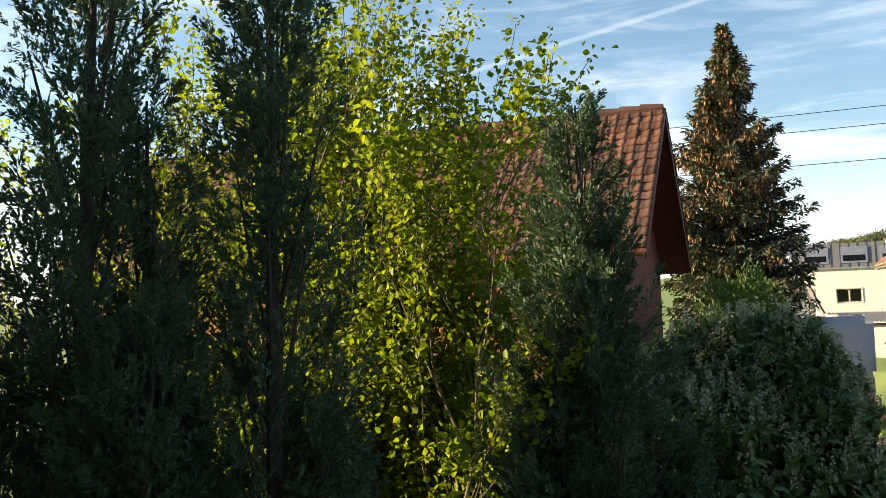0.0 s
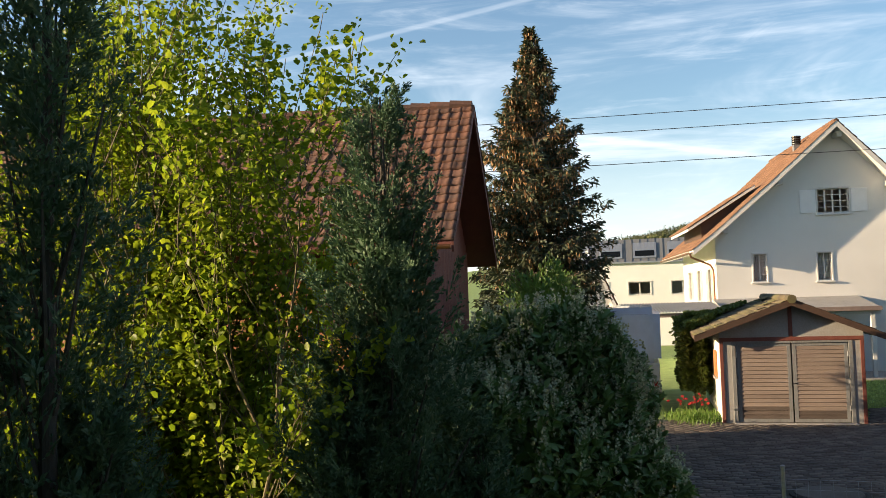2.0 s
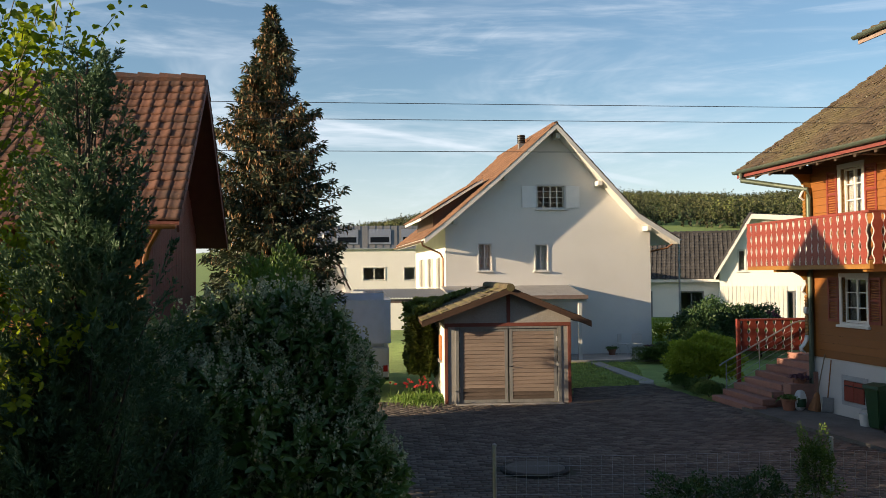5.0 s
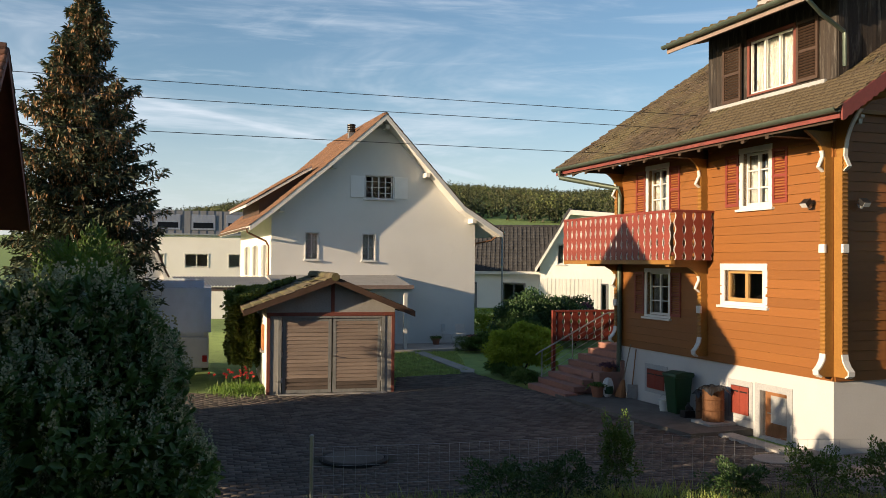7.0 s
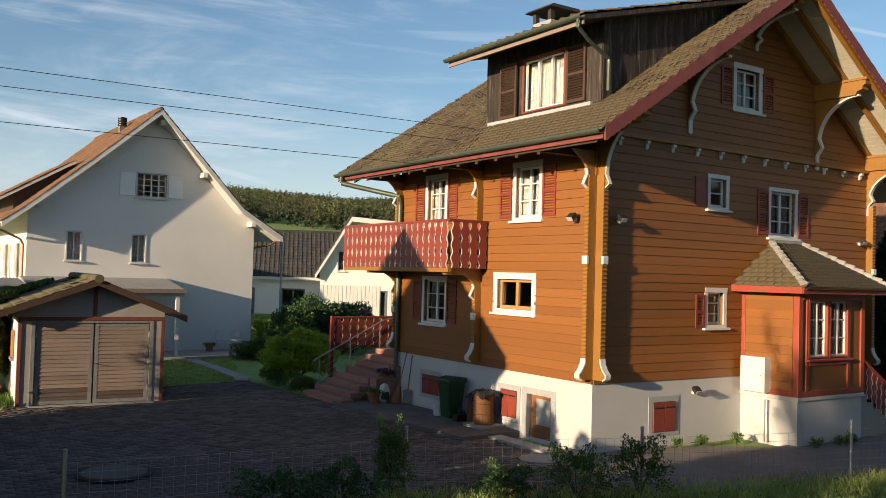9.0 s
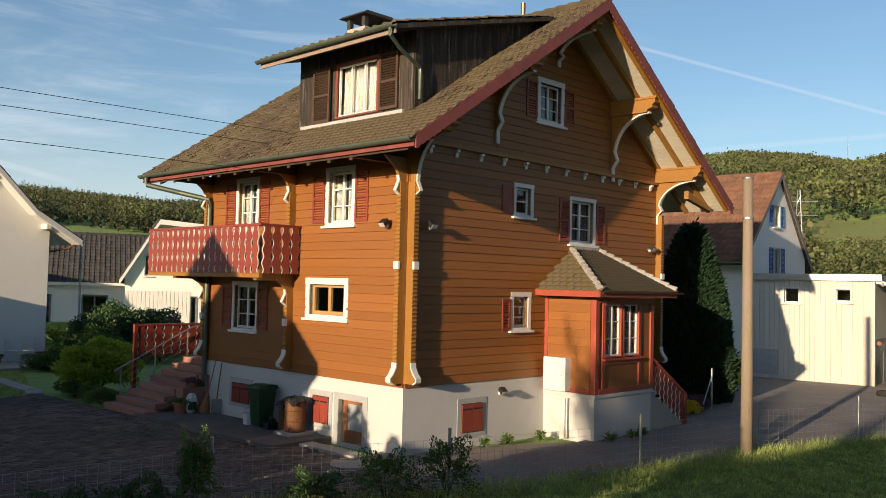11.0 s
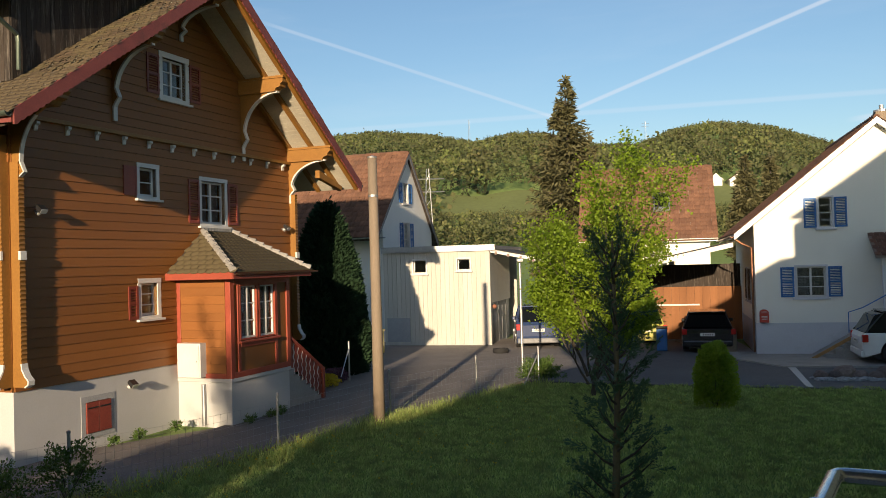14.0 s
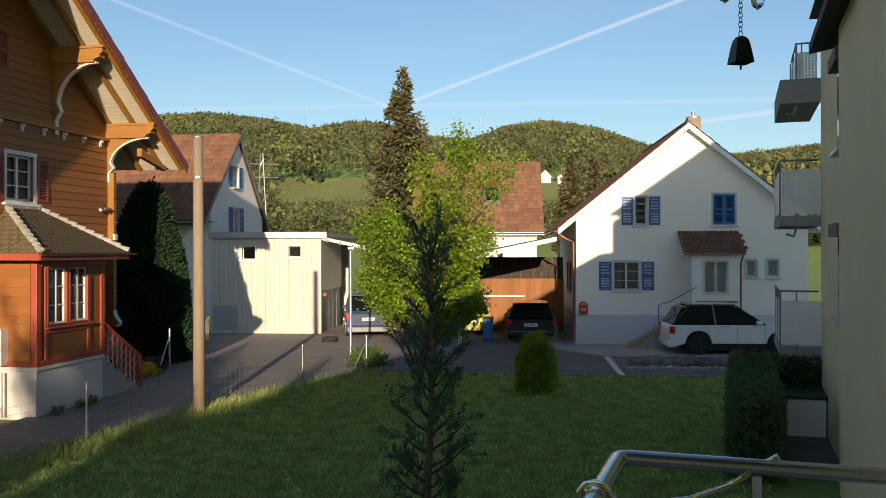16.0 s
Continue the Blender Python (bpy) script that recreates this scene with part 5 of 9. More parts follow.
def make_chalet():
    house = thing("chalet", OH, "ochre timber chalet with oxblood shutters and a white plinth", "house")
    W, D, T = 10.0, 7.85, 0.25
    FZ = 1.42                                   # top of the plinth
    ridge, left, right = (5.05, 10.58), (-1.28, 6.40), (11.55, 6.12)
    thick = 0.2

    def under(x):
        a, b = (left, ridge) if x < ridge[0] else (ridge, right)
        return a[1] + (b[1] - a[1]) * (x - a[0]) / (b[0] - a[0]) - thick
    # openings: gable front (x), eaves side (-y)
    gw = {"w8": (3.50, 4.05, 2.62, 3.36), "w6": (3.52, 4.08, 5.33, 5.98), "w7": (5.75, 6.72, 4.78, 5.85), "w5": (4.38, 5.22, 7.74, 8.66)}
    sw = {"u1": (-2.66, -1.82, 4.96, 6.12), "u2": (-6.44, -5.60, 4.96, 6.12), "l1": (-6.50, -5.52, 2.36, 3.46), "k": (-3.28, -2.00, 2.84, 3.54)}
    gh, sh = [(1.78, 2.50, 0.30, 0.95)], [(-6.48, -5.68, 0.44, 0.95), (-2.10, -1.27, 0.0, 0.98), (-3.05, -2.45, 0.35, 0.98)]
    # plinth
    part("plinth", pierced([(0, -0.1), (W, -0.1), (W, FZ), (0, FZ)], gh, 0.0, 0.4), M["plinth_white"], house)
    part("plinth", pierced([(-D, -0.1), (-0.4, -0.1), (-0.4, FZ), (-D, FZ)], sh, 0.0, 0.4), M["plinth_white"], house, m=SIDE)
    part("plinth", boxed(W - 0.4, W, 0.4, D, -0.1, FZ), M["plinth_white"], house)
    part("plinth", boxed(0.4, W - 0.4, D - 0.4, D, -0.1, FZ), M["plinth_white"], house)
    # backing walls
    front = [(0, FZ), (W, FZ), (W, under(W)), (ridge[0], ridge[1] - thick), (0, under(0))]
    part("wall", pierced(front, list(gw.values()), 0.0, T), M["ochre_trim"], house)
    part("wall", prismed(front, D - T, D), M["ochre_trim"], house)
    side = [(-D + T, FZ), (-T, FZ), (-T, under(0)), (-D + T, under(0))]
    part("wall", pierced(side, list(sw.values()), 0.0, T), M["ochre_trim"], house, m=SIDE)
    part("wall", boxed(W - T, W, T, D - T, FZ, under(W)), M["ochre_trim"], house)
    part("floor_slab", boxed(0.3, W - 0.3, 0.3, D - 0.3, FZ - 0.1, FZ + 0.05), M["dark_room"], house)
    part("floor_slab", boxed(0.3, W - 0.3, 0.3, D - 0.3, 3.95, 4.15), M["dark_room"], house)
    # roof decks, verge boards, soffit boards
    F, R = -1.5, D + 1.40
    for k, low in enumerate((left, right)):
        s = -1 if k == 0 else 1
        part("roof", prismed([ridge, low, (low[0], low[1] - 0.10), (ridge[0], ridge[1] - 0.12)], F, R), M["soffit"], house)
        dx, dz = low[0] - ridge[0], low[1] - ridge[1]
        ln = math.hypot(dx, dz)
        # front verge: board with a scalloped lower edge
        n = 46
        line = []
        for i in range(n * 4 + 1):
            t = i / (n * 4)
            line.append((ridge[0] + dx * t, ridge[1] + dz * t - 0.24 - 0.03 * abs(math.sin(i * math.pi / 4))))
        part("bargeboard", prismed([(ridge[0], ridge[1] + 0.03), (low[0], low[1] + 0.03)] + line[::-1], F - 0.05, F - 0.01), M["barge_red"], house)
        part("bargeboard", prismed([(ridge[0], ridge[1] + 0.03), (low[0], low[1] + 0.03), (low[0], low[1] - 0.22), (ridge[0], ridge[1] - 0.22)], R + 0.005, R + 0.04), M["barge_red"], house)
        # rafters under the overhang
        for y in (F + 0.04, F + 0.62, -0.16):
            part("rafter", prismed([(ridge[0], ridge[1] - 0.122), (low[0] - 0.1 * s, low[1] - 0.106 + 0.068), (low[0] - 0.1 * s, low[1] - 0.26 + 0.068), (ridge[0], ridge[1] - 0.28)], y, y + 0.12), M["ochre_trim"], house)
        # soffit boards of the overhang, one by one
        m = int(ln / 0.16)
        for i in range(m):
            t0, t1 = (i + 0.03) / m, (i + 0.97) / m
            p, q = (ridge[0] + dx * t0, ridge[1] + dz * t0), (ridge[0] + dx * t1, ridge[1] + dz * t1)
            part("soffit_board", prismed([(p[0], p[1] - 0.13), (q[0], q[1] - 0.13), (q[0], q[1] - 0.15), (p[0], p[1] - 0.15)], F + 0.16, 0.0), M["soffit"], house)
    # eaves: red fascia, copper gutter, downpipe
    part("fascia", boxed(left[0] - 0.02, left[0] + 0.02, F, R, left[1] - 0.20, left[1] - 0.09), M["barge_red"], house)
    part("gutter", gutter(bmesh.new(), (left[0] - 0.09, F - 0.02, left[1] - 0.03), (left[0] - 0.09, R + 0.02, left[1] - 0.03), 0.085), M["copper"], house)
    part("gutter", gutter(bmesh.new(), (right[0] + 0.09, R, right[1] - 0.03), (right[0] + 0.09, F, right[1] - 0.03), 0.085), M["copper"], house)
    part("downpipe", tubed([(left[0] - 0.09, 8.9, 6.28), (left[0] - 0.09, 8.86, 6.10), (-0.72, 8.3, 5.92), (-0.14, 7.72, 5.75), (-0.12, 7.70, 5.5), (-0.12, 7.72, 0.05)], 0.068, 10), M["copper"], house)
    part("eaves_lining", prismed([(left[0] + 0.02, left[1] - 0.22), (0.0, under(0) - 0.05), (0.0, under(0) - 0.09), (left[0] + 0.02, left[1] - 0.25)], F + 0.2, R - 0.05), M["eaves_brown"], house)
    for y in np.arange(0.35, R - 0.3, 0.72):
        part("rafter", prismed([(left[0] + 0.03, left[1] - 0.252), (0.0, under(0) - 0.092), (0.0, under(0) - 0.22), (left[0] + 0.03, left[1] - 0.31)], y, y + 0.1), M["eaves_brown"], house)
    # dormer: front at x = 0
    dy0, dy1, ez = -0.1, 3.9, 8.95
    roofz = lambda x: 8.83 + (x + 0.9) * 0.264
    dw = (-2.45, -1.08, 7.40, 8.56)
    part("dormer_wall", pierced([(-dy1, 7.1), (-dy0, 7.1), (-dy0, roofz(0) - 0.1), (-dy1, roofz(0) - 0.1)], [dw], 0.0, 0.12), M["dark_wood"], house, m=SIDE)
    for y in (dy0, dy1 - 0.1):
        part("dormer_cheek", prismed([(0.12, under(0.12) + 0.16), (0.12, roofz(0.12) - 0.1), (4.1, roofz(4.1) - 0.1), (4.1, under(4.1) + 0.16)], y, y + 0.1), M["dark_wood"], house)
    m = 34
    for i in range(m):                          # upright boards of the near cheek
        x0, x1 = 0.0 + 4.0 * i / m, 0.0 + 4.0 * (i + 0.94) / m
        hi = roofz((x0 + x1) / 2) - 0.1
        lo = under((x0 + x1) / 2) + thick + 0.02
        if hi - lo > 0.05:
            part("cheek_board", boxed(x0, x1, dy0 - 0.022, dy0 - 0.002, lo, hi), M["dark_wood"], house)
    for i in range(26):                         # boards of the dormer front
        a = -dy1 + (dy1 - dy0) * i / 26
        b = -dy1 + (dy1 - dy0) * (i + 0.95) / 26
        if not (dw[0] - 0.1 < (a + b) / 2 < dw[1] + 0.1):
            part("front_board", boxed(a, b, -0.022, -0.002, 7.28, roofz(0) - 0.12), M["dark_wood"], house, m=SIDE)
    part("dormer_roof", prismed([(-0.85, roofz(-0.85)), (4.3, roofz(4.3)), (4.3, roofz(4.3) - 0.1), (-0.85, roofz(-0.85) - 0.1)], dy0 - 0.35, dy1 + 0.42), M["dark_wood"], house)
    part("dormer_fascia", boxed(-0.89, -0.852, dy0 - 0.35, dy1 + 0.42, roofz(-0.85) - 0.2, roofz(-0.85) - 0.03), M["frame_wood"], house)
    tile_roof(house, (4.3, dy0 - 0.37, roofz(4.3) + 0.01), (0, 1, 0), (-5.2, 0, roofz(-0.9) - roofz(4.3)), dy1 - dy0 + 0.81, 5.35, 0.3, 0.36, M["moss_tile"], 21, "roll")
    part("dormer_gutter", gutter(bmesh.new(), (-0.97, dy0 - 0.4, roofz(-0.9) - 0.02), (-0.97, dy1 + 0.45, roofz(-0.9) - 0.02), 0.075), M["copper"], house)
    part("downpipe", tubed([(-0.97, dy0 - 0.28, 8.74), (-0.97, dy0 - 0.28, 8.60), (-0.6, dy0 - 0.2, 8.40), (0.05, dy0 - 0.1, 8.15), (0.07, dy0 - 0.1, 8.0), (0.07, dy0 - 0.1, 7.48)], 0.042, 8), M["copper"], house)
    win = window(house, *dw, m=SIDE, bars=(2, 0), trim=0.07, trim_mat="barn_wood", sash_mat="white_paint", sill=False, curtain=[(0.04, 0.98)], depth=0.08, sash=0.035)
    part("sill", boxed(-3.75, -0.15, -0.10, -0.01, 7.20, 7.30, bevel=0.01), M["grey_stone"], win)
    part("shutter", shutter_mesh(-0.95, -0.35, 7.36, 8.60, -0.08), M["shutter_brown"], win)
    part("shutter", shutter_mesh(-3.25, -2.62, 7.30, 8.58, -0.13), M["shutter_brown"], win)
    # main tiles (the far slope is never seen)
    tile_roof(house, (ridge[0], F - 0.06, ridge[1] + 0.01), (0, 1, 0), (left[0] - ridge[0], 0, left[1] - ridge[1]), R - F + 0.12, 7.72, 0.185, 0.17, M["moss_tile"], 22, "tail",
              pieces=(0.0, 4.4, 6.0, 7.8), inside=lambda a, d: not (1.5 < a < 5.35 and 1.6 < d < 5.9))
    tile_roof(house, (ridge[0], F - 0.06, ridge[1] + 0.01), (0, 1, 0), (right[0] - ridge[0], 0, right[1] - ridge[1]), R - F + 0.12, 7.95, 0.37, 0.34, M["moss_tile"], 23, "tail")
    for k in range(29):
        y = F - 0.05 + (R - F) * k / 29
        part("ridge_tile", tubed([(ridge[0], y, ridge[1] + 0.02), (ridge[0], y + 0.45, ridge[1] + 0.04)], [0.11, 0.13], 8), M["moss_tile"], house)
    # chimney on the dormer roof, vent pipe
    ch = part("chimney", boxed(1.45, 2.2, 3.3, 4.0, 9.3, 10.05, bevel=0.01), M["concrete"], house)
    for x in (1.45, 2.08):
        for y in (3.3, 3.88):
            part("chimney_post", boxed(x, x + 0.12, y, y + 0.12, 10.05, 10.32), M["dark_tile"], ch)
    part("chimney_cap", prismed([(1.3, 10.32), (2.35, 10.32), (2.25, 10.40), (1.4, 10.40)], 3.15, 4.15), M["dark_tile"], ch)
    part("vent_pipe", tubed([(4.26, 0.5, 10.2), (4.26, 0.5, 10.72)], 0.06, 10), M["brown_pipe"], house)
    # weatherboards
    plank_wall(house, [(0.02, FZ), (W - 0.02, FZ), (W - 0.02, under(W) - 0.02), (ridge[0], ridge[1] - thick - 0.06), (0.02, under(0) - 0.02)], [(a - 0.1, b + 0.1, c - 0.06, d + 0.1) for a, b, c, d in gw.values()], Matrix.Identity(4), FZ, 0.194, seed=1)
    plank_wall(house, [(-D, FZ), (0, FZ), (0, under(0) - 0.02), (-D, under(0) - 0.02)], [(a - 0.1, b + 0.1, c - 0.06, d + 0.1) for a, b, c, d in sw.values()], SIDE, FZ, 0.194, seed=2)
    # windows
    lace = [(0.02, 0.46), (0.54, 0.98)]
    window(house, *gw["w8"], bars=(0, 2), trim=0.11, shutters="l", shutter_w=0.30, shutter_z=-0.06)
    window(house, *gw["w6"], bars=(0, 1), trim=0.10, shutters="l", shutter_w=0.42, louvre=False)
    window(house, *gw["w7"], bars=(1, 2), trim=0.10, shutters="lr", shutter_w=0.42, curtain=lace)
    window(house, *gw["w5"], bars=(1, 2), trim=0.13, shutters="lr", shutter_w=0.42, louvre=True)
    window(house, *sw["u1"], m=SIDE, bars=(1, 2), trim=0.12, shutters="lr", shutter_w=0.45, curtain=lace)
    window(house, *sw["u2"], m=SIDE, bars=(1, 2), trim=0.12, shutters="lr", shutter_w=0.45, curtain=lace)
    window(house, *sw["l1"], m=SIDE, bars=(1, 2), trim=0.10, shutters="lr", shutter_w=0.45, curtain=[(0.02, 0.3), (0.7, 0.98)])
    window(house, *sw["k"], m=SIDE, bars=(1, 0), trim=0.15, sash_mat="wood_frame", sash=0.07)
    # cellar openings
    for x0, x1, z0, z1, m in ((1.78, 2.50, 0.30, 0.95, None), (-6.48, -5.68, 0.44, 0.95, SIDE), (-3.05, -2.45, 0.35, 0.98, SIDE)):
        m = m or Matrix.Identity(4)
        bm = bmesh.new()
        for q in ((x0 - 0.12, x0, z0 - 0.1, z1 + 0.12), (x1, x1 + 0.12, z0 - 0.1, z1 + 0.12), (x0, x1, z1, z1 + 0.12), (x0, x1, z0 - 0.1, z0)):
            box(bm, q[0], q[1], -0.012, 0.1, q[2], q[3])
        hatch = part("cellar_hatch", bm, M["grey_stone"], house, m=m)
        mid = (x0 + x1) / 2
        for a, b in ((x0 + 0.01, mid - 0.006), (mid + 0.006, x1 - 0.01)):
            part("hatch_leaf", boxed(a, b, -0.035, -0.005, z0 + 0.01, z1 - 0.01, bevel=0.006), M["red_paint"], hatch)
            part("hinge", boxed(a + 0.02, b - 0.02, -0.042, -0.034, z1 - 0.14, z1 - 0.11), M["black"], hatch)
    bm = bmesh.new()
    for q in ((-2.26, -2.10, -0.05, 1.12), (-1.27, -1.11, -0.05, 1.12), (-2.10, -1.27, 0.98, 1.12)):
        box(bm, q[0], q[1], -0.012, 0.2, q[2], q[3])
    cd = part("cellar_door", bm, M["grey_stone"], house, m=SIDE)
    part("door_leaf", boxed(-2.10, -1.27, 0.14, 0.19, 0.0, 0.98), M["larch"], cd)
    part("door_pane", boxed(-1.92, -1.44, 0.128, 0.139, 0.30, 0.88), M["grey_stone"], cd, "frosted glass pane")
    part("door_handle", tubed([(-1.98, 0.14, 0.5), (-1.98, 0.09, 0.5), (-1.88, 0.09, 0.5)], 0.01, 6), M["grey_metal"], cd)
    # log-wall ends and braces
    top = 5.75
    fin(house, pose(0, 0.07, 0, 0, 0, 180), FZ + 0.12, top, brace=(0.42, 0.40))
    fin(house, pose(0.07, 0, 0, 0, 0, -90), FZ + 0.12, top, brace=(0.95, 1.05))
    fin(house, pose(0, 3.98, 0, 0, 0, 180), FZ + 0.12, 3.3, brace=(0.50, 0.30))
    fin(house, pose(0, 3.98, 0, 0, 0, 180), 4.9, top, brace=(0.42, 0.40), plain=True)
    fin(house, pose(0, 7.78, 0, 0, 0, 180), FZ + 0.12, 3.3, brace=(0.50, 0.30))
    fin(house, pose(0, 7.78, 0, 0, 0, 180), 4.9, top, brace=(0.42, 0.40), plain=True)
    fin(house, pose(9.93, 0, 0, 0, 0, -90), FZ + 0.12, top, brace=None)
    for y in (0.4, 4.0, 7.75):
        part("eaves_beam", boxed(-1.1, 0.0, y - 0.09, y + 0.09, 6.15, 6.36), M["eaves_brown"], house)
    # beam ends of the gable
    purlin(house, 2.75, under(2.75) - 0.06, 1.35, 1.55)
    purlin(house, 5.05, 10.25, 1.35, 0.75)
    purlin(house, 7.55, under(7.55) - 0.06, 1.40, 1.75)
    purlin(house, 9.9, under(9.9) - 0.02, 1.45, 1.2)
    purlin(house, 0.07, under(0.07) - 0.02, 1.35, 0.0)
    part("eaves_purlin", prismed([(9.95, 6.42), (11.3, 6.05), (11.3, 5.93), (9.95, 6.2)], -1.0, -0.86), M["ochre_trim"], house)
    # ledge under the gable with white blocks
    part("ledge", boxed(0.2, W - 0.1, -0.11, 0.0, 6.62, 6.70, bevel=0.008), M["ochre_trim"], house)
    for k in range(12):
        x = 0.55 + 8.9 * k / 11
        part("dentil", prismed([(-0.12, 6.60), (-0.03, 6.60), (-0.03, 6.42), (-0.06, 6.44), (-0.07, 6.52), (-0.12, 6.55)], x, x + 0.09, "x"), M["white_paint"], house)
    # balcony on the eaves side
    by0, by1, bx = 3.72, 9.0, -1.1
    balcony = part("balcony", boxed(bx - 0.04, 0.0, by0, by1, 3.77, 3.85), M["ochre_trim"], house)
    part("beam", boxed(bx - 0.07, bx + 0.03, by0 - 0.03, by1, 3.66, 3.77), M["ochre_trim"], balcony)
    for y in (4.0, 7.75):
        part("beam", boxed(bx + 0.03, 0.0, y - 0.07, y + 0.07, 3.60, 3.77), M["ochre_trim"], balcony)
    rail = part("handrail", boxed(bx - 0.08, bx + 0.04, by0 - 0.05, by1, 4.86, 4.92, bevel=0.01), M["red_paint"], balcony)
    part("handrail", boxed(bx + 0.04, 0.0, by0 - 0.05, by0 + 0.05, 4.86, 4.92, bevel=0.01), M["red_paint"], balcony)
    part("lower_rail", boxed(bx - 0.02, bx + 0.03, by0, by1, 3.87, 3.94), M["red_paint"], balcony)
    fretwork(balcony, (bx - 0.09, by1), (bx - 0.09, by0), 3.76, 1.10)
    fretwork(balcony, (bx, by0 - 0.05), (-0.06, by0 - 0.05), 3.76, 1.10)
    # glazed porch
    p0, p1, pv = 4.75, 7.25, -1.5
    porch = part("porch", boxed(p0, p1, pv, 0.0, -0.1, 1.0), M["plinth_white"], house)
    part("plinth_cap", boxed(p0 - 0.04, p1 + 0.04, pv - 0.04, 0.0, 1.0, 1.09, bevel=0.01), M["plinth_white"], porch)
    pw = [(5.12, 5.78, 1.98, 3.22), (5.92, 6.58, 1.98, 3.22)]
    part("porch_wall", pierced([(p0, 1.09), (p1, 1.09), (p1, 3.42), (p0, 3.42)], pw, pv, pv + 0.1), M["siding"], porch)
    part("porch_wall", boxed(p0, p0 + 0.1, pv + 0.1, 0, 1.09, 3.42), M["siding"], porch)
    part("porch_wall", boxed(p1 - 0.1, p1, pv + 0.1, 0, 1.09, 3.42), M["siding"], porch)
    part("ceiling_board", boxed(p0, p1, pv, 0, 3.42, 3.46), M["dark_wood"], porch)
    z = 1.22
    while z < 3.3:
        part("plank", boxed(p0 - 0.02, p0 - 0.001, pv + 0.13, -0.12, z, min(z + 0.19, 3.36)), M["siding"], porch)
        z += 0.2
    for q in ((p0 - 0.04, p0 + 0.11, pv - 0.04, pv + 0.11), (p0 - 0.04, p0 + 0.02, -0.12, 0.0), (p1 - 0.11, p1 + 0.04, pv - 0.04, pv + 0.11), (5.0, 5.1, pv - 0.04, pv + 0.03), (6.6, 6.7, pv - 0.04, pv + 0.03)):
        part("post", boxed(*q, 1.09, 3.42, bevel=0.008), M["brick_red_paint"], porch)
    for a, b, c, d in ((p0 + 0.11, p1 - 0.11, 1.09, 1.22), (5.1, 6.6, 1.78, 1.88), (p0 + 0.11, p1 - 0.11, 3.26, 3.42)):
        part("rail", boxed(a, b, pv - 0.045, pv + 0.02, c, d, bevel=0.006), M["brick_red_paint"], porch)
    part("rail", boxed(p0 - 0.045, p0, pv + 0.11, -0.12, 1.09, 1.2), M["brick_red_paint"], porch)
    for a in pw:
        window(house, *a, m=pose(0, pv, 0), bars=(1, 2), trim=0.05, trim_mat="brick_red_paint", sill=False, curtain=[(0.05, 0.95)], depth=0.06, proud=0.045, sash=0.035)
    part("sill", boxed(5.0, 6.7, pv - 0.12, pv - 0.02, 1.88, 1.93, bevel=0.008), M["brick_red_paint"], porch)
    # hipped porch roof
    e = (4.35, 7.75, pv - 0.38, 3.56)
    a, b, r0, r1 = (e[0], e[2], e[3]), (e[1], e[2], e[3]), (5.75, -0.02, 4.58), (6.95, -0.02, 4.58)
    bm = bmesh.new()
    vs = [bm.verts.new(p) for p in (a, b, (e[1], -0.02, e[3]), (e[0], -0.02, e[3]), r0, r1)]
    for f in ((0, 1, 5, 4), (1, 2, 5), (3, 0, 4), (0, 3, 2, 1), (2, 3, 4, 5)):
        bm.faces.new([vs[i] for i in f])
    proof = part("porch_roof", bm, M["dark_wood"], house)
    part("fascia", boxed(e[0] - 0.02, e[1] + 0.02, e[2] - 0.03, e[2] + 0.01, 3.40, 3.56), M["red_paint"], proof)
    part("fascia", boxed(e[0] - 0.03, e[0] + 0.01, e[2] + 0.01, 0.0, 3.40, 3.56), M["brick_red_paint"], proof)
    part("gutter", gutter(bmesh.new(), (e[1] + 0.25, e[2] - 0.07, 3.54), (e[0] - 0.02, e[2] - 0.07, 3.54), 0.05), M["brown_pipe"], proof)
    span = e[1] - e[0]
    rise = math.hypot(-0.02 - e[2], 4.58 - 3.56)

    def in_front(x, d):
        s = d / rise
        return e[0] + (r0[0] - e[0]) * (1 - s) - 0.05 < x + e[0] < e[1] - (e[1] - r1[0]) * (1 - s) + 0.05
    tile_roof(house, (e[0], -0.02, 4.59), (1, 0, 0), (0, e[2] + 0.02, 3.56 - 4.58), span, rise + 0.06, 0.17, 0.16, M["moss_tile"], 31, "tail", inside=in_front, pieces=(0, 9, 0, 9))
    run = math.hypot(r0[0] - e[0], 4.58 - 3.56)

    def in_left(y, d):
        return y < -e[2] * 1.0 * (d / run) + 0.06
    tile_roof(house, (r0[0], 0.0, 4.59), (0, -1, 0), (e[0] - r0[0], 0, 3.56 - 4.58), -e[2], run + 0.05, 0.2, 0.17, M["moss_tile"], 32, "tail", inside=in_left, pieces=(0, 9, 0, 9))
    for p, q in ((r0, a), (r1, b), (r0, r1)):
        n = 10
        for k in range(n):
            s, t = k / n, (k + 1.12) / n
            P, Q = Vector(p).lerp(Vector(q), s) + Vector((0, 0, 0.035)), Vector(p).lerp(Vector(q), min(t, 1.02)) + Vector((0, 0, 0.06))
            part("hip_tile", tubed([P, Q], [0.06, 0.085], 8), M["concrete"], house)
    # meter box, outside steps with a fretted balustrade
    mb = part("meter_box", boxed(4.51, 4.75, -0.82, -0.16, 1.12, 1.92, bevel=0.012), M["white_paint"], house, "white metal meter cabinet")
    part("meter_door", boxed(4.498, 4.51, -0.78, -0.20, 1.16, 1.88), M["white_paint"], mb)
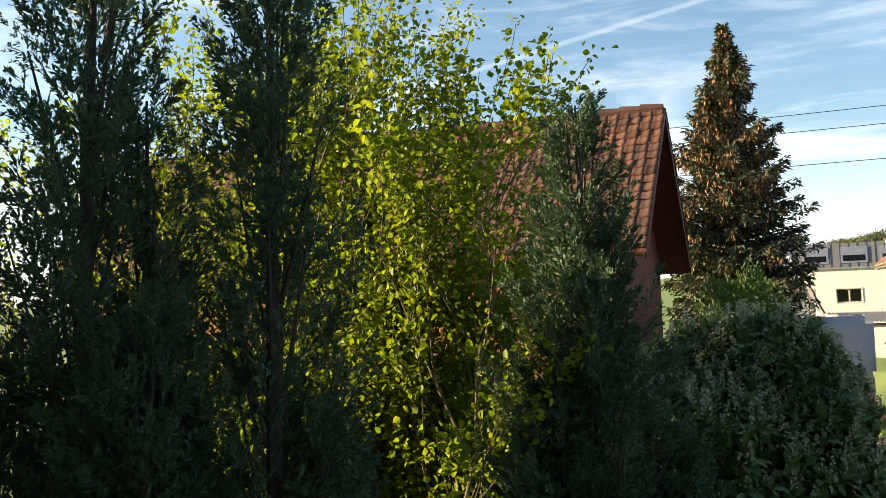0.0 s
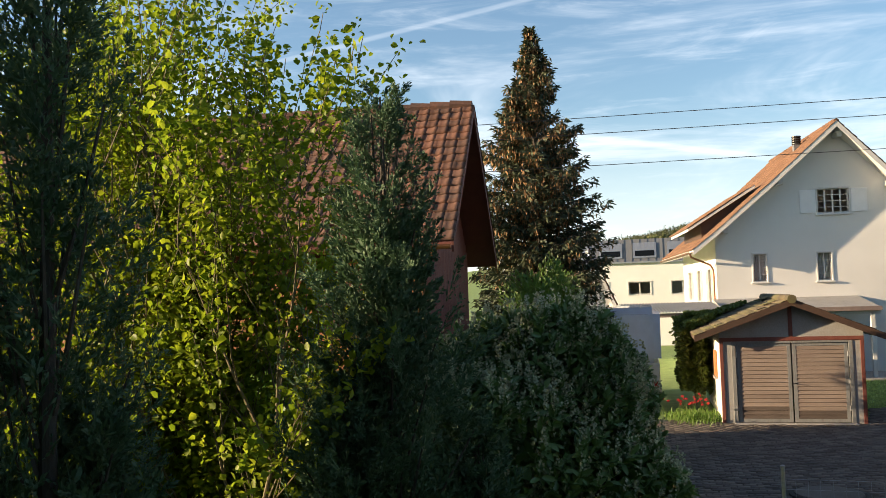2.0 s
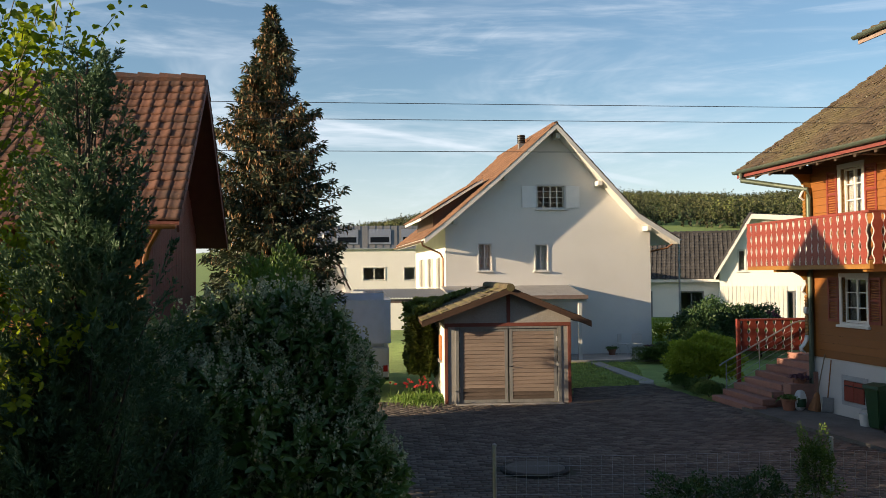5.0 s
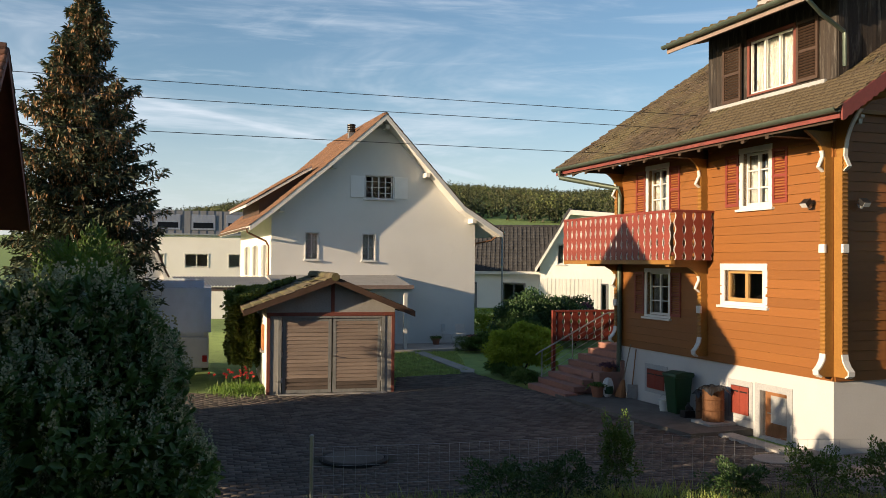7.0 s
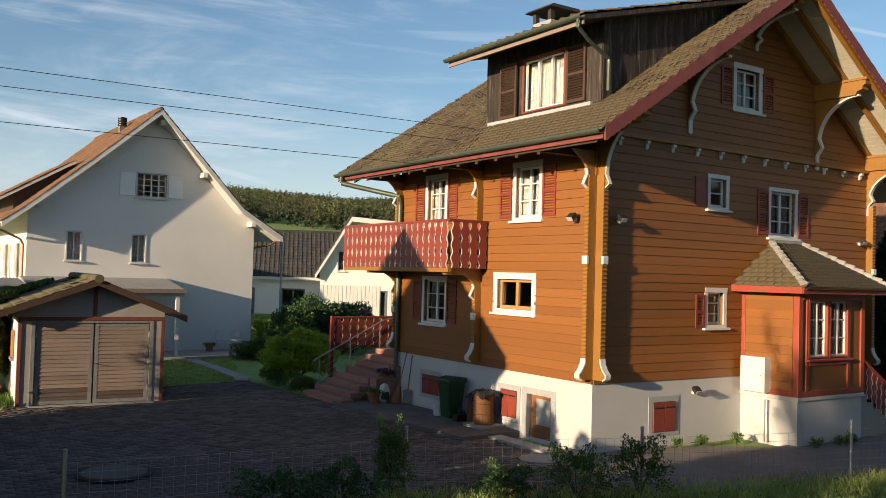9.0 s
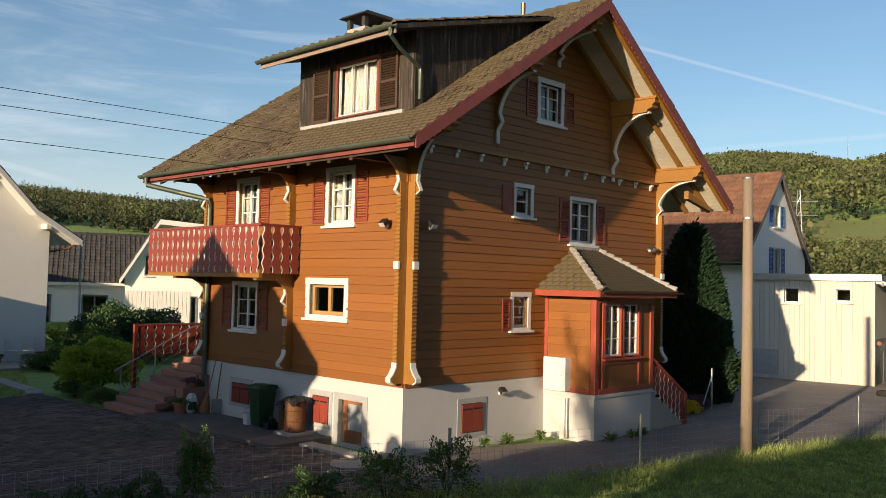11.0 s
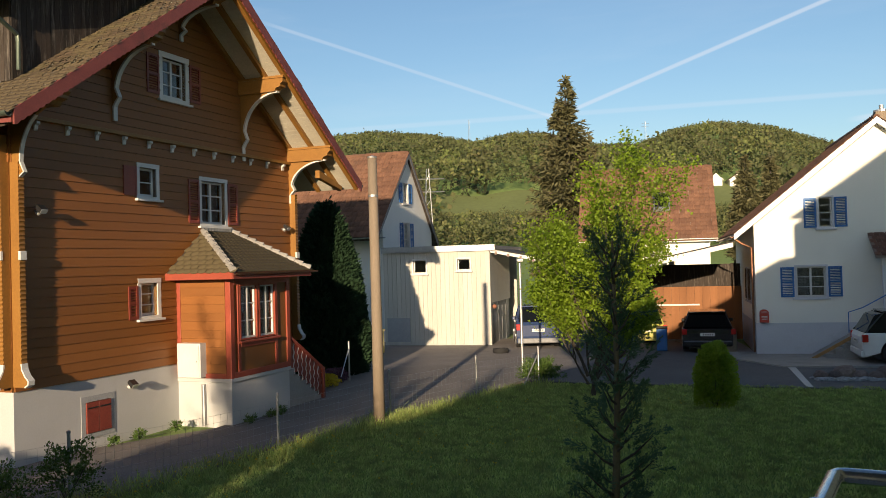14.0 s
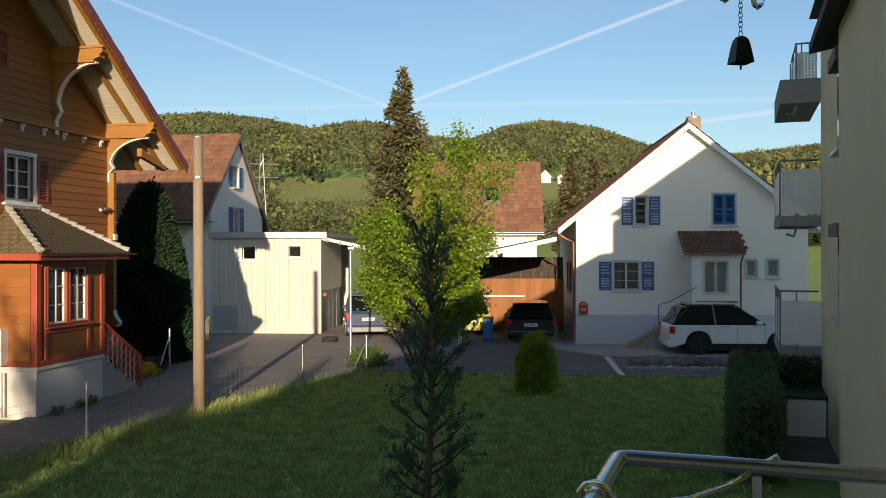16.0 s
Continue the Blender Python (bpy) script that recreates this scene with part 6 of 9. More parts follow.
    part("meter_lock", tubed([(4.495, -0.72, 1.5), (4.49, -0.72, 1.5)], 0.015, 8), M["black"], mb)
    part("drain_pipe", tubed([(4.70, -0.75, 0.0), (4.70, -0.75, 0.95)], 0.05, 10), M["grey_metal"], house)
    n = 6
    for k in range(n):
        part("step", boxed(p1 + 0.29 * k, p1 + 0.29 * (k + 1) + 0.03, pv + 0.05, -0.25, -0.1, 1.0 - (k + 0.2) * 1.0 / n, bevel=0.01), M["concrete"], house)
    bal = part("balustrade", prismed([(7.28, 1.82), (7.28, 1.90), (9.02, 0.86), (9.02, 0.78)], pv - 0.02, pv + 0.05), M["red_paint"], house)
    part("newel", boxed(8.95, 9.06, pv - 0.03, pv + 0.07, 0.0, 0.86, bevel=0.01), M["red_paint"], bal)
    fretwork(bal, (7.32, pv + 0.02), (8.95, pv + 0.02), 1.02, 0.80, 0.2, slope=-1.02)
    return house


def flood_light(m, label="small grey outdoor flood lamp on a wall bracket"):
    lamp = thing("flood_lamp", m, label, "lamp", "lamps on the chalet")
    part("bracket", tubed([(0, 0, 0), (0, -0.10, 0), (0, -0.16, 0.05)], 0.018, 8), M["grey_metal"], lamp)
    part("housing", prismed([(-0.26, 0.02), (-0.14, 0.12), (-0.10, 0.06), (-0.20, -0.06)], -0.09, 0.09, "x"), M["black"], lamp)
    part("lens", prismed([(-0.265, 0.012), (-0.205, -0.062), (-0.198, -0.056), (-0.258, 0.018)], -0.08, 0.08, "x"), M["lamp_clear"], lamp)
    part("sensor", tubed([(0, -0.05, -0.03), (0, -0.11, -0.06)], 0.035, 8), M["white_paint"], lamp)
    return lamp


make_chalet()
lamp = flood_light(OH @ SIDE @ pose(-0.52, -0.03, 4.86))
copy_thing(lamp, OH @ pose(0.55, -0.03, 4.85))
copy_thing(lamp, OH @ pose(9.4, -0.03, 4.75))
copy_thing(lamp, OH @ pose(3.0, 0.0, 1.15))

# ---- the buildings ----
def far_off(k):
    """Moves and enlarges by k away from the balcony, at the eye's height."""
    return Matrix.Translation((0, 0, EYE * (1 - k))) @ Matrix.Scale(k, 4)


# ---- the garage in the court ----
def make_garage():
    m = pose(12.1, 21.7, 0, 0, 0, -25.55)
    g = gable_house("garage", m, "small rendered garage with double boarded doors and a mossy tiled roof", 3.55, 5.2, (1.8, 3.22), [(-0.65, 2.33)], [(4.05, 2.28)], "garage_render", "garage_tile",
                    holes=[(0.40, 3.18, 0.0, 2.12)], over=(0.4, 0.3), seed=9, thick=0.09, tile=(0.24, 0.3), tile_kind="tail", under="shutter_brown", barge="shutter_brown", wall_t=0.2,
                    left_holes=[], category="garage")
    for q in ((0.0, 0.09, -0.03, 0.0, 0, 2.16), (3.46, 3.55, -0.03, 0.0, 0, 2.16), (0.0, 3.55, -0.035, 0.0, 2.16, 2.26), (1.74, 1.84, -0.03, 0.0, 2.26, 3.05)):
        part("timber", boxed(*q, bevel=0.008), M["barn_wood"], g)
    for x0, x1 in ((0.42, 1.77), (1.81, 3.16)):
        bm = bmesh.new()
        for a, b, c, d in ((x0, x0 + 0.09, 0.04, 2.10), (x1 - 0.09, x1, 0.04, 2.10), (x0 + 0.09, x1 - 0.09, 0.04, 0.13), (x0 + 0.09, x1 - 0.09, 2.02, 2.10)):
            box(bm, a, b, 0.02, 0.07, c, d)
        leaf = part("door_leaf", bm, M["grey_frame"], g, "double door leaf of weathered boards")
        n = 18
        for k in range(n):
            z = 0.13 + 1.89 * k / n
            part("door_board", prismed([(0.018, z), (0.034, z + 0.1), (0.06, z + 0.1), (0.06, z)], x0 + 0.09, x1 - 0.09, "x"), M["rotten_board" if k < (3 if x0 < 1 else 2) else "garage_door"], leaf)
        for z in (0.4, 1.1, 1.8):
            x = x0 if x0 < 1 else x1
            part("hinge", tubed([(x, 0.01, z - 0.07), (x, 0.01, z + 0.07)], 0.018, 6), M["grey_metal"], leaf)
    part("door_handle", tubed([(1.80, 0.0, 1.05), (1.80, -0.05, 1.05), (1.90, -0.05, 1.05)], 0.012, 6), M["steel"], g)
    sh = part("side_shutter", boxed(-0.06, -0.02, 0.9, 1.55, 1.15, 1.85, bevel=0.01), M["fence_rust"], g, "closed orange wooden shutter")
    for k in range(4):
        part("shutter_board", boxed(-0.072, -0.06, 0.92 + 0.155 * k, 1.06 + 0.155 * k, 1.17, 1.83), M["fence_rust"], sh)
    part("sill", boxed(-0.1, 0.05, 0.85, 1.6, 1.08, 1.14), M["garage_render"], g)
    # paler sheet over the left wall; its sunlit brightness is put into the colour
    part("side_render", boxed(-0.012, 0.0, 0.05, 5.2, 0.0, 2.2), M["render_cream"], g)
    for x in (0.30, 3.18):
        part("door_frame", boxed(x, x + 0.10, -0.02, 0.05, 0.0, 2.15, bevel=0.006), M["grey_frame"], g)
    part("door_frame", boxed(0.40, 3.18, -0.02, 0.05, 2.10, 2.155, bevel=0.006), M["grey_frame"], g)
    part("ridge_end", tubed([(1.8, -0.50, 3.25), (1.8, -0.1, 3.27)], [0.115, 0.10], 10), M["garage_tile"], g)
    part("threshold", boxed(0.3, 3.3, -0.25, 0.02, -0.02, 0.03, bevel=0.01), M["concrete"], g)


# ---- the white house behind it ----
def make_white_house():
    m = pose(18.8, 33.5, 0, 0, 0, -20)
    front = {"a": (4.13, 5.36, 6.52, 7.52), "b": (1.48, 2.02, 3.80, 4.93), "c": (4.02, 4.56, 3.78, 4.91)}
    side = [(1.2, 2.0, 3.0, 4.4), (4.2, 5.0, 3.0, 4.4), (7.0, 7.8, 3.0, 4.4)]
    h = gable_house("white_house", m, "white rendered house with a swept brown tiled roof", 9.36, 10.0, (4.8, 10.14), [(2.2, 7.82), (0.0, 5.95), (-1.02, 5.15)], [(8.5, 6.22), (10.4, 5.08)],
                    "render_white", "wh_tile", holes=list(front.values()), left_holes=side, over=(0.82, 0.4), seed=5, thick=0.16)
    window(h, *front["a"], bars=(3, 3), trim=0.06, sash=0.04)
    for x0 in (front["a"][0] - 0.70, front["a"][1] + 0.08):
        part("shutter", boxed(x0, x0 + 0.62, -0.045, -0.012, front["a"][2] + 0.02, front["a"][3] - 0.02, bevel=0.006), M["panel_white"], h, "plain white folded-back shutter")
    window(h, *front["b"], bars=(1, 3), trim=0.05, sash=0.035, curtain=[(0.03, 0.97)], cloth="blind")
    window(h, *front["c"], bars=(1, 3), trim=0.05, sash=0.035, curtain=[(0.03, 0.97)], cloth="blind")
    for a, b, c, d in side:
        window(h, -b, -a, c, d, m=SIDE, bars=(1, 2), trim=0.06, shutters="lr", shutter_w=0.42, shutter_mat="white_paint")
    # beam ends under the verge
    for x, z in ((4.95, 9.78), (6.85, 7.72), (9.1, 5.72), (2.6, 7.95), (0.35, 6.02)):
        part("beam_end", boxed(x - 0.1, x + 0.1, -0.58, 0.0, z - 0.22, z, bevel=0.015), M["white_paint"], h)
    # shed dormer on the near slope
    part("dormer", prismed([(-0.35, 5.6), (-0.35, 6.38), (1.7, 7.66), (1.7, 7.3)], 1.2, 6.6), M["shutter_brown"], h)
    part("dormer_roof", prismed([(-0.95, 6.15), (1.9, 7.92), (1.9, 7.79), (-0.95, 6.03)], 0.9, 6.9), M["white_paint"], h)
    tile_roof(h, (1.9, 0.88, 7.94), (0, 1, 0), (-2.85, 0, -1.77), 6.05, 3.38, 0.3, 0.34, M["wh_tile"], 61, "roll")
    ch = part("chimney", boxed(4.02, 4.30, 2.68, 2.96, 9.0, 9.82), M["zinc"], h)
    for k in range(4):
        part("chimney_ring", lathe(bmesh.new(), [(0.17, 0), (0.2, 0.03), (0.2, 0.07), (0.17, 0.09)], 14, (4.16, 2.82, 9.82 + 0.1 * k)), M["black"], ch)
    part("gutter", gutter(bmesh.new(), (-1.10, -0.7, 5.09), (-1.10, 10.4, 5.09), 0.07), M["brown_pipe"], h)
    part("gutter", gutter(bmesh.new(), (10.48, 10.4, 5.02), (10.48, -0.7, 5.02), 0.07), M["brown_pipe"], h)
    part("downpipe", tubed([(-1.1, -0.45, 5.04), (-1.05, -0.4, 4.88), (-0.2, 0.2, 4.55), (-0.08, 0.25, 4.35), (-0.08, 0.25, 0.1)], 0.045, 8), M["brown_pipe"], h)
    part("downpipe", tubed([(10.5, -0.1, 5.0), (10.2, 0.1, 4.75), (9.5, 0.25, 4.6), (9.42, 0.25, 4.4), (9.42, 0.25, 0.1)], 0.045, 8), M["brown_pipe"], h)
    # lean-to roof on posts
    c = part("canopy", prismed([(0.0, 3.12), (-2.6, 2.70), (-2.6, 2.64), (0.0, 3.05)], -0.2, 5.5, "x"), M["concrete"], h, "low lean-to canopy on white posts")
    part("canopy_edge", boxed(-0.2, 5.52, -2.68, -2.6, 2.58, 2.74), M["frame_wood"], c)
    part("canopy_beam", boxed(-0.2, 5.5, -2.5, -2.4, 2.44, 2.6), M["white_paint"], c)
    for x in (0.0, 5.15):
        part("canopy_post", boxed(x, x + 0.14, -2.52, -2.38, 0, 2.44), M["white_paint"], c)
    part("terrace", boxed(-0.5, 9.6, -2.9, 0.0, -0.05, 0.06), M["concrete"], h)


# ---- the house with blue shutters ----
def make_blue_house():
    m = pose(32.59, -10.85, 0, 0, 0, -103.7)
    f = {"w1": (2.20, 2.66, 4.55, 5.62), "w3": (5.10, 5.93, 4.55, 5.70), "w2": (1.40, 2.38, 2.08, 3.16), "s1": (6.34, 6.70, 2.60, 3.20), "s2": (7.11, 7.50, 2.60, 3.22)}
    side = [(0.9, 1.7, 1.9, 3.1), (2.6, 3.4, 1.9, 3.1)]
    h = gable_house("blue_shutter_house", m, "cream rendered gabled house with blue shutters and a lilac plinth", 8.6, 9.0, (4.15, 8.32), [(-0.7, 4.38)], [(9.05, 4.38)], "render_cream", "red_tile",
                    holes=list(f.values()), left_holes=side, over=(0.35, 0.35), seed=7, plinth=(1.16, "lilac_plinth"), thick=0.14, barge="panel_white", under="panel_white")
    window(h, *f["w1"], bars=(0, 3), trim=0.06, trim_mat="lilac_plinth", shutters="lr", shutter_w=0.42, shutter_mat="blue_paint")
    w3 = window(h, *f["w3"], bars=(1, 2), trim=0.06, trim_mat="lilac_plinth")
    for a, b in ((5.11, 5.51), (5.52, 5.92)):
        part("shutter", shutter_mesh(a, b, 4.56, 5.69, -0.03), M["blue_paint"], w3)
    window(h, *f["w2"], bars=(1, 2), trim=0.07, trim_mat="lilac_plinth", shutters="lr", shutter_w=0.46, shutter_mat="blue_paint", curtain=[(0.03, 0.97)])
    for k in ("s1", "s2"):
        window(h, *f[k], bars=(0, 0), trim=0.07, trim_mat="lilac_plinth", curtain=[(0.03, 0.97)], cloth="blind")
    for a, b, c, d in side:
        window(h, -b, -a, c, d, m=SIDE, bars=(1, 2), trim=0.06, trim_mat="lilac_plinth", shutters="lr", shutter_w=0.36, shutter_mat="shutter_brown")
    # entrance bay with its own tiled roof
    bay = part("entrance_bay", pierced([(4.15, 1.55), (5.80, 1.55), (5.80, 3.48), (4.15, 3.48)], [(4.55, 5.42, 2.0, 3.2)], -0.9, -0.8), M["render_cream"], h)
    part("bay_wall", boxed(5.70, 5.80, -0.8, 0.0, 1.55, 3.48), M["render_cream"], bay)
    part("bay_floor", boxed(4.15, 5.80, -0.9, 0.0, 1.45, 1.55), M["concrete"], bay)
    part("bay_base", boxed(4.35, 5.78, -0.88, 0.0, 0.0, 1.45), M["render_cream"], bay)
    part("bay_post", boxed(4.05, 4.15, -0.9, -0.8, 1.2, 3.48), M["lilac_plinth"], bay)
    part("entrance_door", boxed(4.22, 4.28, -0.75, -0.05, 1.2, 3.2), M["lilac_plinth"], bay)
    window(h, 4.55, 5.42, 2.0, 3.2, m=pose(0, -0.9, 0), bars=(1, 2), trim=0.05, sill=False, depth=0.06)
    part("bay_sill", boxed(4.3, 5.75, -1.0, -0.88, 1.66, 1.74), M["frame_wood"], bay)
    roof = part("bay_roof", prismed([(0.0, 4.28), (-1.15, 3.50), (-1.15, 3.42), (0.0, 4.18)], 3.80, 6.02, "x"), M["frame_wood"], h)
    tile_roof(h, (3.78, 0.0, 4.30), (1, 0, 0), (0, -1.15, -0.78), 2.26, 1.42, 0.19, 0.2, M["barn_tile"], 71, "tail")
    part("downpipe", tubed([(5.95, -1.1, 3.45), (5.9, -0.95, 3.2), (5.88, -0.93, 3.0), (5.88, -0.93, 0.1)], 0.035, 8), M["brown_pipe"], h)
    # stairs up to it, running along the wall
    st = part("stair_wall", prismed([(1.75, 0.0), (4.15, 0.0), (4.15, 1.35), (4.05, 1.35)], -0.95, -0.05), M["concrete"], h)
    for k in range(7):
        part("step", boxed(2.1 + 0.29 * k, 4.15, -1.35, -0.95, 0.19 * k, 0.19 * (k + 1), bevel=0.01), M["concrete"], st)
    part("string_board", prismed([(1.55, 0.02), (1.75, 0.02), (4.1, 1.38), (4.1, 1.52)], -1.40, -1.35), M["wood_frame"], st)
    part("stair_rail", tubed([(2.85, -1.3, 0.9), (2.85, -1.3, 1.6), (3.3, -1.3, 1.75), (4.2, -1.3, 2.25)], 0.02, 8), M["blue_paint"], st)
    # letter box, chimney, gutter, wire
    lb = part("letter_box", boxed(0.10, 0.42, -0.17, -0.02, 1.18, 1.52, bevel=0.02), M["post_red"], h, "red letter box with an arched top")
    part("arched_top", prismed([(0.10, 1.52)] + [(0.26 + 0.16 * math.cos(t), 1.52 + 0.14 * math.sin(t)) for t in [math.pi - math.pi * k / 8 for k in range(9)]], -0.17, -0.02), M["post_red"], lb)
    for z in (1.56, 1.40, 1.35, 1.30):
        part("lettering_bar", boxed(0.16, 0.36, -0.176, -0.171, z, z + 0.02), M["plate"], lb)
    ch = part("chimney", boxed(4.45, 4.95, 1.2, 1.7, 7.6, 8.75, bevel=0.01), M["pole"], h)
    part("chimney_pot", lathe(bmesh.new(), [(0.28, 0), (0.28, 0.07), (0.12, 0.09), (0.08, 0.1), (0.08, 0.26)], 14, (4.7, 1.45, 8.75)), M["grey_metal"], ch)
    part("gutter", gutter(bmesh.new(), (-0.78, -0.3, 4.34), (-0.78, 9.3, 4.34), 0.06), M["brown_pipe"], h)
    part("downpipe", tubed([(-0.75, 0.1, 4.3), (-0.4, 0.12, 4.05), (-0.08, 0.15, 3.9), (-0.08, 0.15, 0.1)], 0.04, 8), M["brown_pipe"], h)
    # open carport against its near side
    cp = thing("carport", m, "open timber carport with a pale sloping roof", "carport")
    part("roof", prismed([(-0.75, 4.12), (-4.6, 3.30), (-4.6, 3.12), (-0.75, 3.94)], -0.4, 5.5), M["white_paint"], cp)
    part("roof_covering", prismed([(-0.70, 4.17), (-4.7, 3.34), (-4.7, 3.305), (-0.70, 4.125)], -0.45, 5.6), M["dark_tile"], cp)
    for x in (-4.5, ):
        for y in (0.0, 5.2):
            part("post", boxed(x, x + 0.14, y, y + 0.14, 0, 3.15), M["white_paint"], cp)
    for k in range(14):
        part("board", boxed(-4.55 + 0.32 * k, -4.236 + 0.32 * k, 5.4, 5.44, 0.1, 2.35), M["larch"], cp)
    # dark sheet above the boards stands in for the carport's shaded interior
    part("back_wall", boxed(-4.6, -0.1, 5.45, 5.5, 0.1, 3.3), M["dark_wood"], cp)
    part("shelf", boxed(-4.0, -1.8, 5.30, 5.38, 1.55, 1.61), M["white_paint"], cp)
    log = thing("log_pile", m @ pose(-0.85, 0.9, 0), "upright cut log beside the carport", "log")
    part("log", lathe(bmesh.new(), [(0.2, 0), (0.22, 0.1), (0.21, 0.75), (0.19, 0.8)], 14), M["pole"], log)


# ---- white flat-roofed garage block ----
def make_annex():
    m = far_off(1.09) @ pose(36.79, 2.98, 0, 0, 0, -103.85)
    a = thing("garage_block", m, "cream boarded flat-roofed garage block with small windows", "garage")
    holes = [(1.30, 1.82, 3.25, 3.78), (3.15, 3.66, 3.34, 3.78)]
    part("wall", pierced([(0, 0), (4.48, 0), (4.48, 4.15), (0, 4.15)], holes, 0, 0.2), M["cream_boards"], a)
    part("wall", boxed(4.28, 4.48, 0.2, 4.4, 2.0, 4.15), M["cream_boards"], a)
    part("wall", boxed(0, 4.48, 6.2, 6.4, 0, 4.15), M["cream_boards"], a)
    part("wall", boxed(0, 0.2, 0.2, 6.2, 0, 4.15), M["cream_boards"], a)
    part("garage_door", boxed(4.34, 4.40, 0.2, 4.4, 0.0, 2.0), M["zinc"], a)
    for k in range(5):
        part("door_rib", boxed(4.40, 4.41, 0.3 + 0.82 * k, 0.34 + 0.82 * k, 0.0, 2.0), M["zinc"], a)
    for k in range(24):
        x0, x1 = 4.48 * k / 24 + 0.006, 4.48 * (k + 1) / 24 - 0.006
        hs = [h for h in holes if h[0] - 0.08 < (x0 + x1) / 2 < h[1] + 0.08]
        for lo, hi in ([(0.06, hs[0][2] - 0.06), (hs[0][3] + 0.06, 4.12)] if hs else [(0.06, 4.12)]):
            part("board", boxed(x0, x1, -0.022, -0.002, lo, hi), M["cream_boards"], a)
    for h in holes:
        window(a, *h, bars=(0, 0), trim=0.06, proud=0.05, sash=0.03)
    part("vent_panel", boxed(0.12, 1.10, -0.05, -0.024, 0.45, 1.42, bevel=0.006), M["grey_stone"], a)
    part("roof", boxed(-0.05, 4.7, -0.12, 6.5, 4.15, 4.30), M["zinc"], a)
    part("roof_edge", boxed(-0.06, 4.72, -0.15, -0.12, 4.10, 4.34), M["grey_metal"], a)
    part("canopy", prismed([(4.5, 4.16), (7.4, 3.55), (7.4, 3.42), (4.5, 4.02)], 0.0, 5.5), M["white_paint"], a)
    part("canopy_covering", prismed([(4.5, 4.20), (7.5, 3.60), (7.5, 3.56), (4.5, 4.165)], -0.1, 5.6), M["dark_tile"], a)
    for k in range(5):
        part("rafter", boxed(4.7 + 0.5 * k, 4.78 + 0.5 * k, -0.06, 0.0, 3.92 - 0.105 * k, 4.05 - 0.105 * k), M["frame_wood"], a)
    part("lamp", lathe(bmesh.new(), [(0.03, 0.0), (0.09, 0.05), (0.09, 0.14), (0.02, 0.18)], 12, (4.56, 0.35, 1.75)), M["clay"], a)


# ---- houses farther off ----
def make_far_houses():
    gh = gable_house("villa", pose(41.9, 3.4, 0, 0, 0, -19.6), "white house with a red tiled roof and blue shutters", 6.4, 11.0, (3.1, 9.25), [(-1.0, 4.95)], [(7.0, 4.75)], "render_white", "red_tile",
                     holes=[(2.5, 3.3, 4.1, 5.7), (2.5, 3.2, 6.7, 7.7)], over=(0.15, 0.3), seed=12, under="dark_wood", barge="zinc")
    for q in ((2.5, 3.3, 4.1, 5.7), (2.5, 3.2, 6.7, 7.7)):
        window(gh, *q, bars=(1, 1), trim=0.06, shutters="lr", shutter_w=0.4, shutter_mat="blue_paint")
    part("gutter", gutter(bmesh.new(), (-1.08, -0.6, 4.92), (-1.08, 11.3, 4.92), 0.07), M["grey_metal"], gh)
    g2 = gable_house("red_roof_house", pose(52.3, -15.0, 0, 0, 0, -13), "cream house with a steep red tiled roof", 6.8, 7.2, (3.4, 9.25), [(-0.5, 4.7)], [(7.3, 4.7)], "render_cream", "red_tile", over=(0.4, 0.4), seed=13,
                     left_holes=[(2.0, 2.9, 2.4, 3.8)], holes=[(1.0, 1.9, 2.4, 3.8)])
    window(g2, -2.9, -2.0, 2.4, 3.8, m=SIDE, bars=(1, 1), trim=0.06)
    window(g2, 1.0, 1.9, 2.4, 3.8, bars=(1, 1), trim=0.06)
    sk = part("skylight", prismed([(0.9, 6.41), (1.75, 7.41), (1.66, 7.62), (0.81, 6.62)], 2.2, 3.2), M["grey_metal"], g2)
    part("skylight_pane", prismed([(0.90, 6.70), (1.60, 7.53), (1.58, 7.57), (0.88, 6.74)], 2.3, 3.1), M["car_glass"], sk)
    part("gutter", gutter(bmesh.new(), (-0.58, -0.4, 4.66), (-0.58, 7.6, 4.66), 0.07), M["brown_pipe"], g2)
    part("vent_pipe", tubed([(3.2, 4.4, 9.1), (3.2, 4.4, 9.9)], 0.12, 8), M["dark_tile"], g2)
    # dark-roofed terrace and white boarded gable
    dh = gable_house("dark_roof_house", far_off(1.3) @ pose(46.3, 36.4, 0, 0, 0, 45), "pale house with a broad dark tiled roof", 7.0, 14.0, (3.5, 6.3), [(-0.5, 3.2)], [(7.5, 3.2)], "render_white", "dark_tile", over=(0.3, 0.3), seed=14,
                     left_holes=[(3.0, 4.4, 0.6, 2.4), (6.4, 7.8, 0.6, 2.4), (9.6, 11.0, 0.6, 2.4)])
    for a, b in ((3.0, 4.4), (6.4, 7.8), (9.6, 11.0)):
        window(dh, -b, -a, 0.6, 2.4, m=SIDE, bars=(1, 0), trim=0.06, trim_mat="zinc", sash_mat="zinc")
    wg = gable_house("boarded_gable_house", far_off(1.45) @ pose(35.2, 33.3, 0, 0, 0, -46), "white boarded house with a dark roof", 6.2, 7.0, (1.6, 6.6), [(-0.28, 3.43)], [(4.3, 6.4), (6.6, 4.4)], "render_white", "dark_tile", over=(0.4, 0.4), seed=15,
                     holes=[(0.93, 1.28, 3.69, 4.76), (3.3, 3.6, 0.8, 2.6)])
    window(wg, 0.93, 1.28, 3.69, 4.76, bars=(0, 0), trim=0.05, curtain=[(0.0, 1.0)])
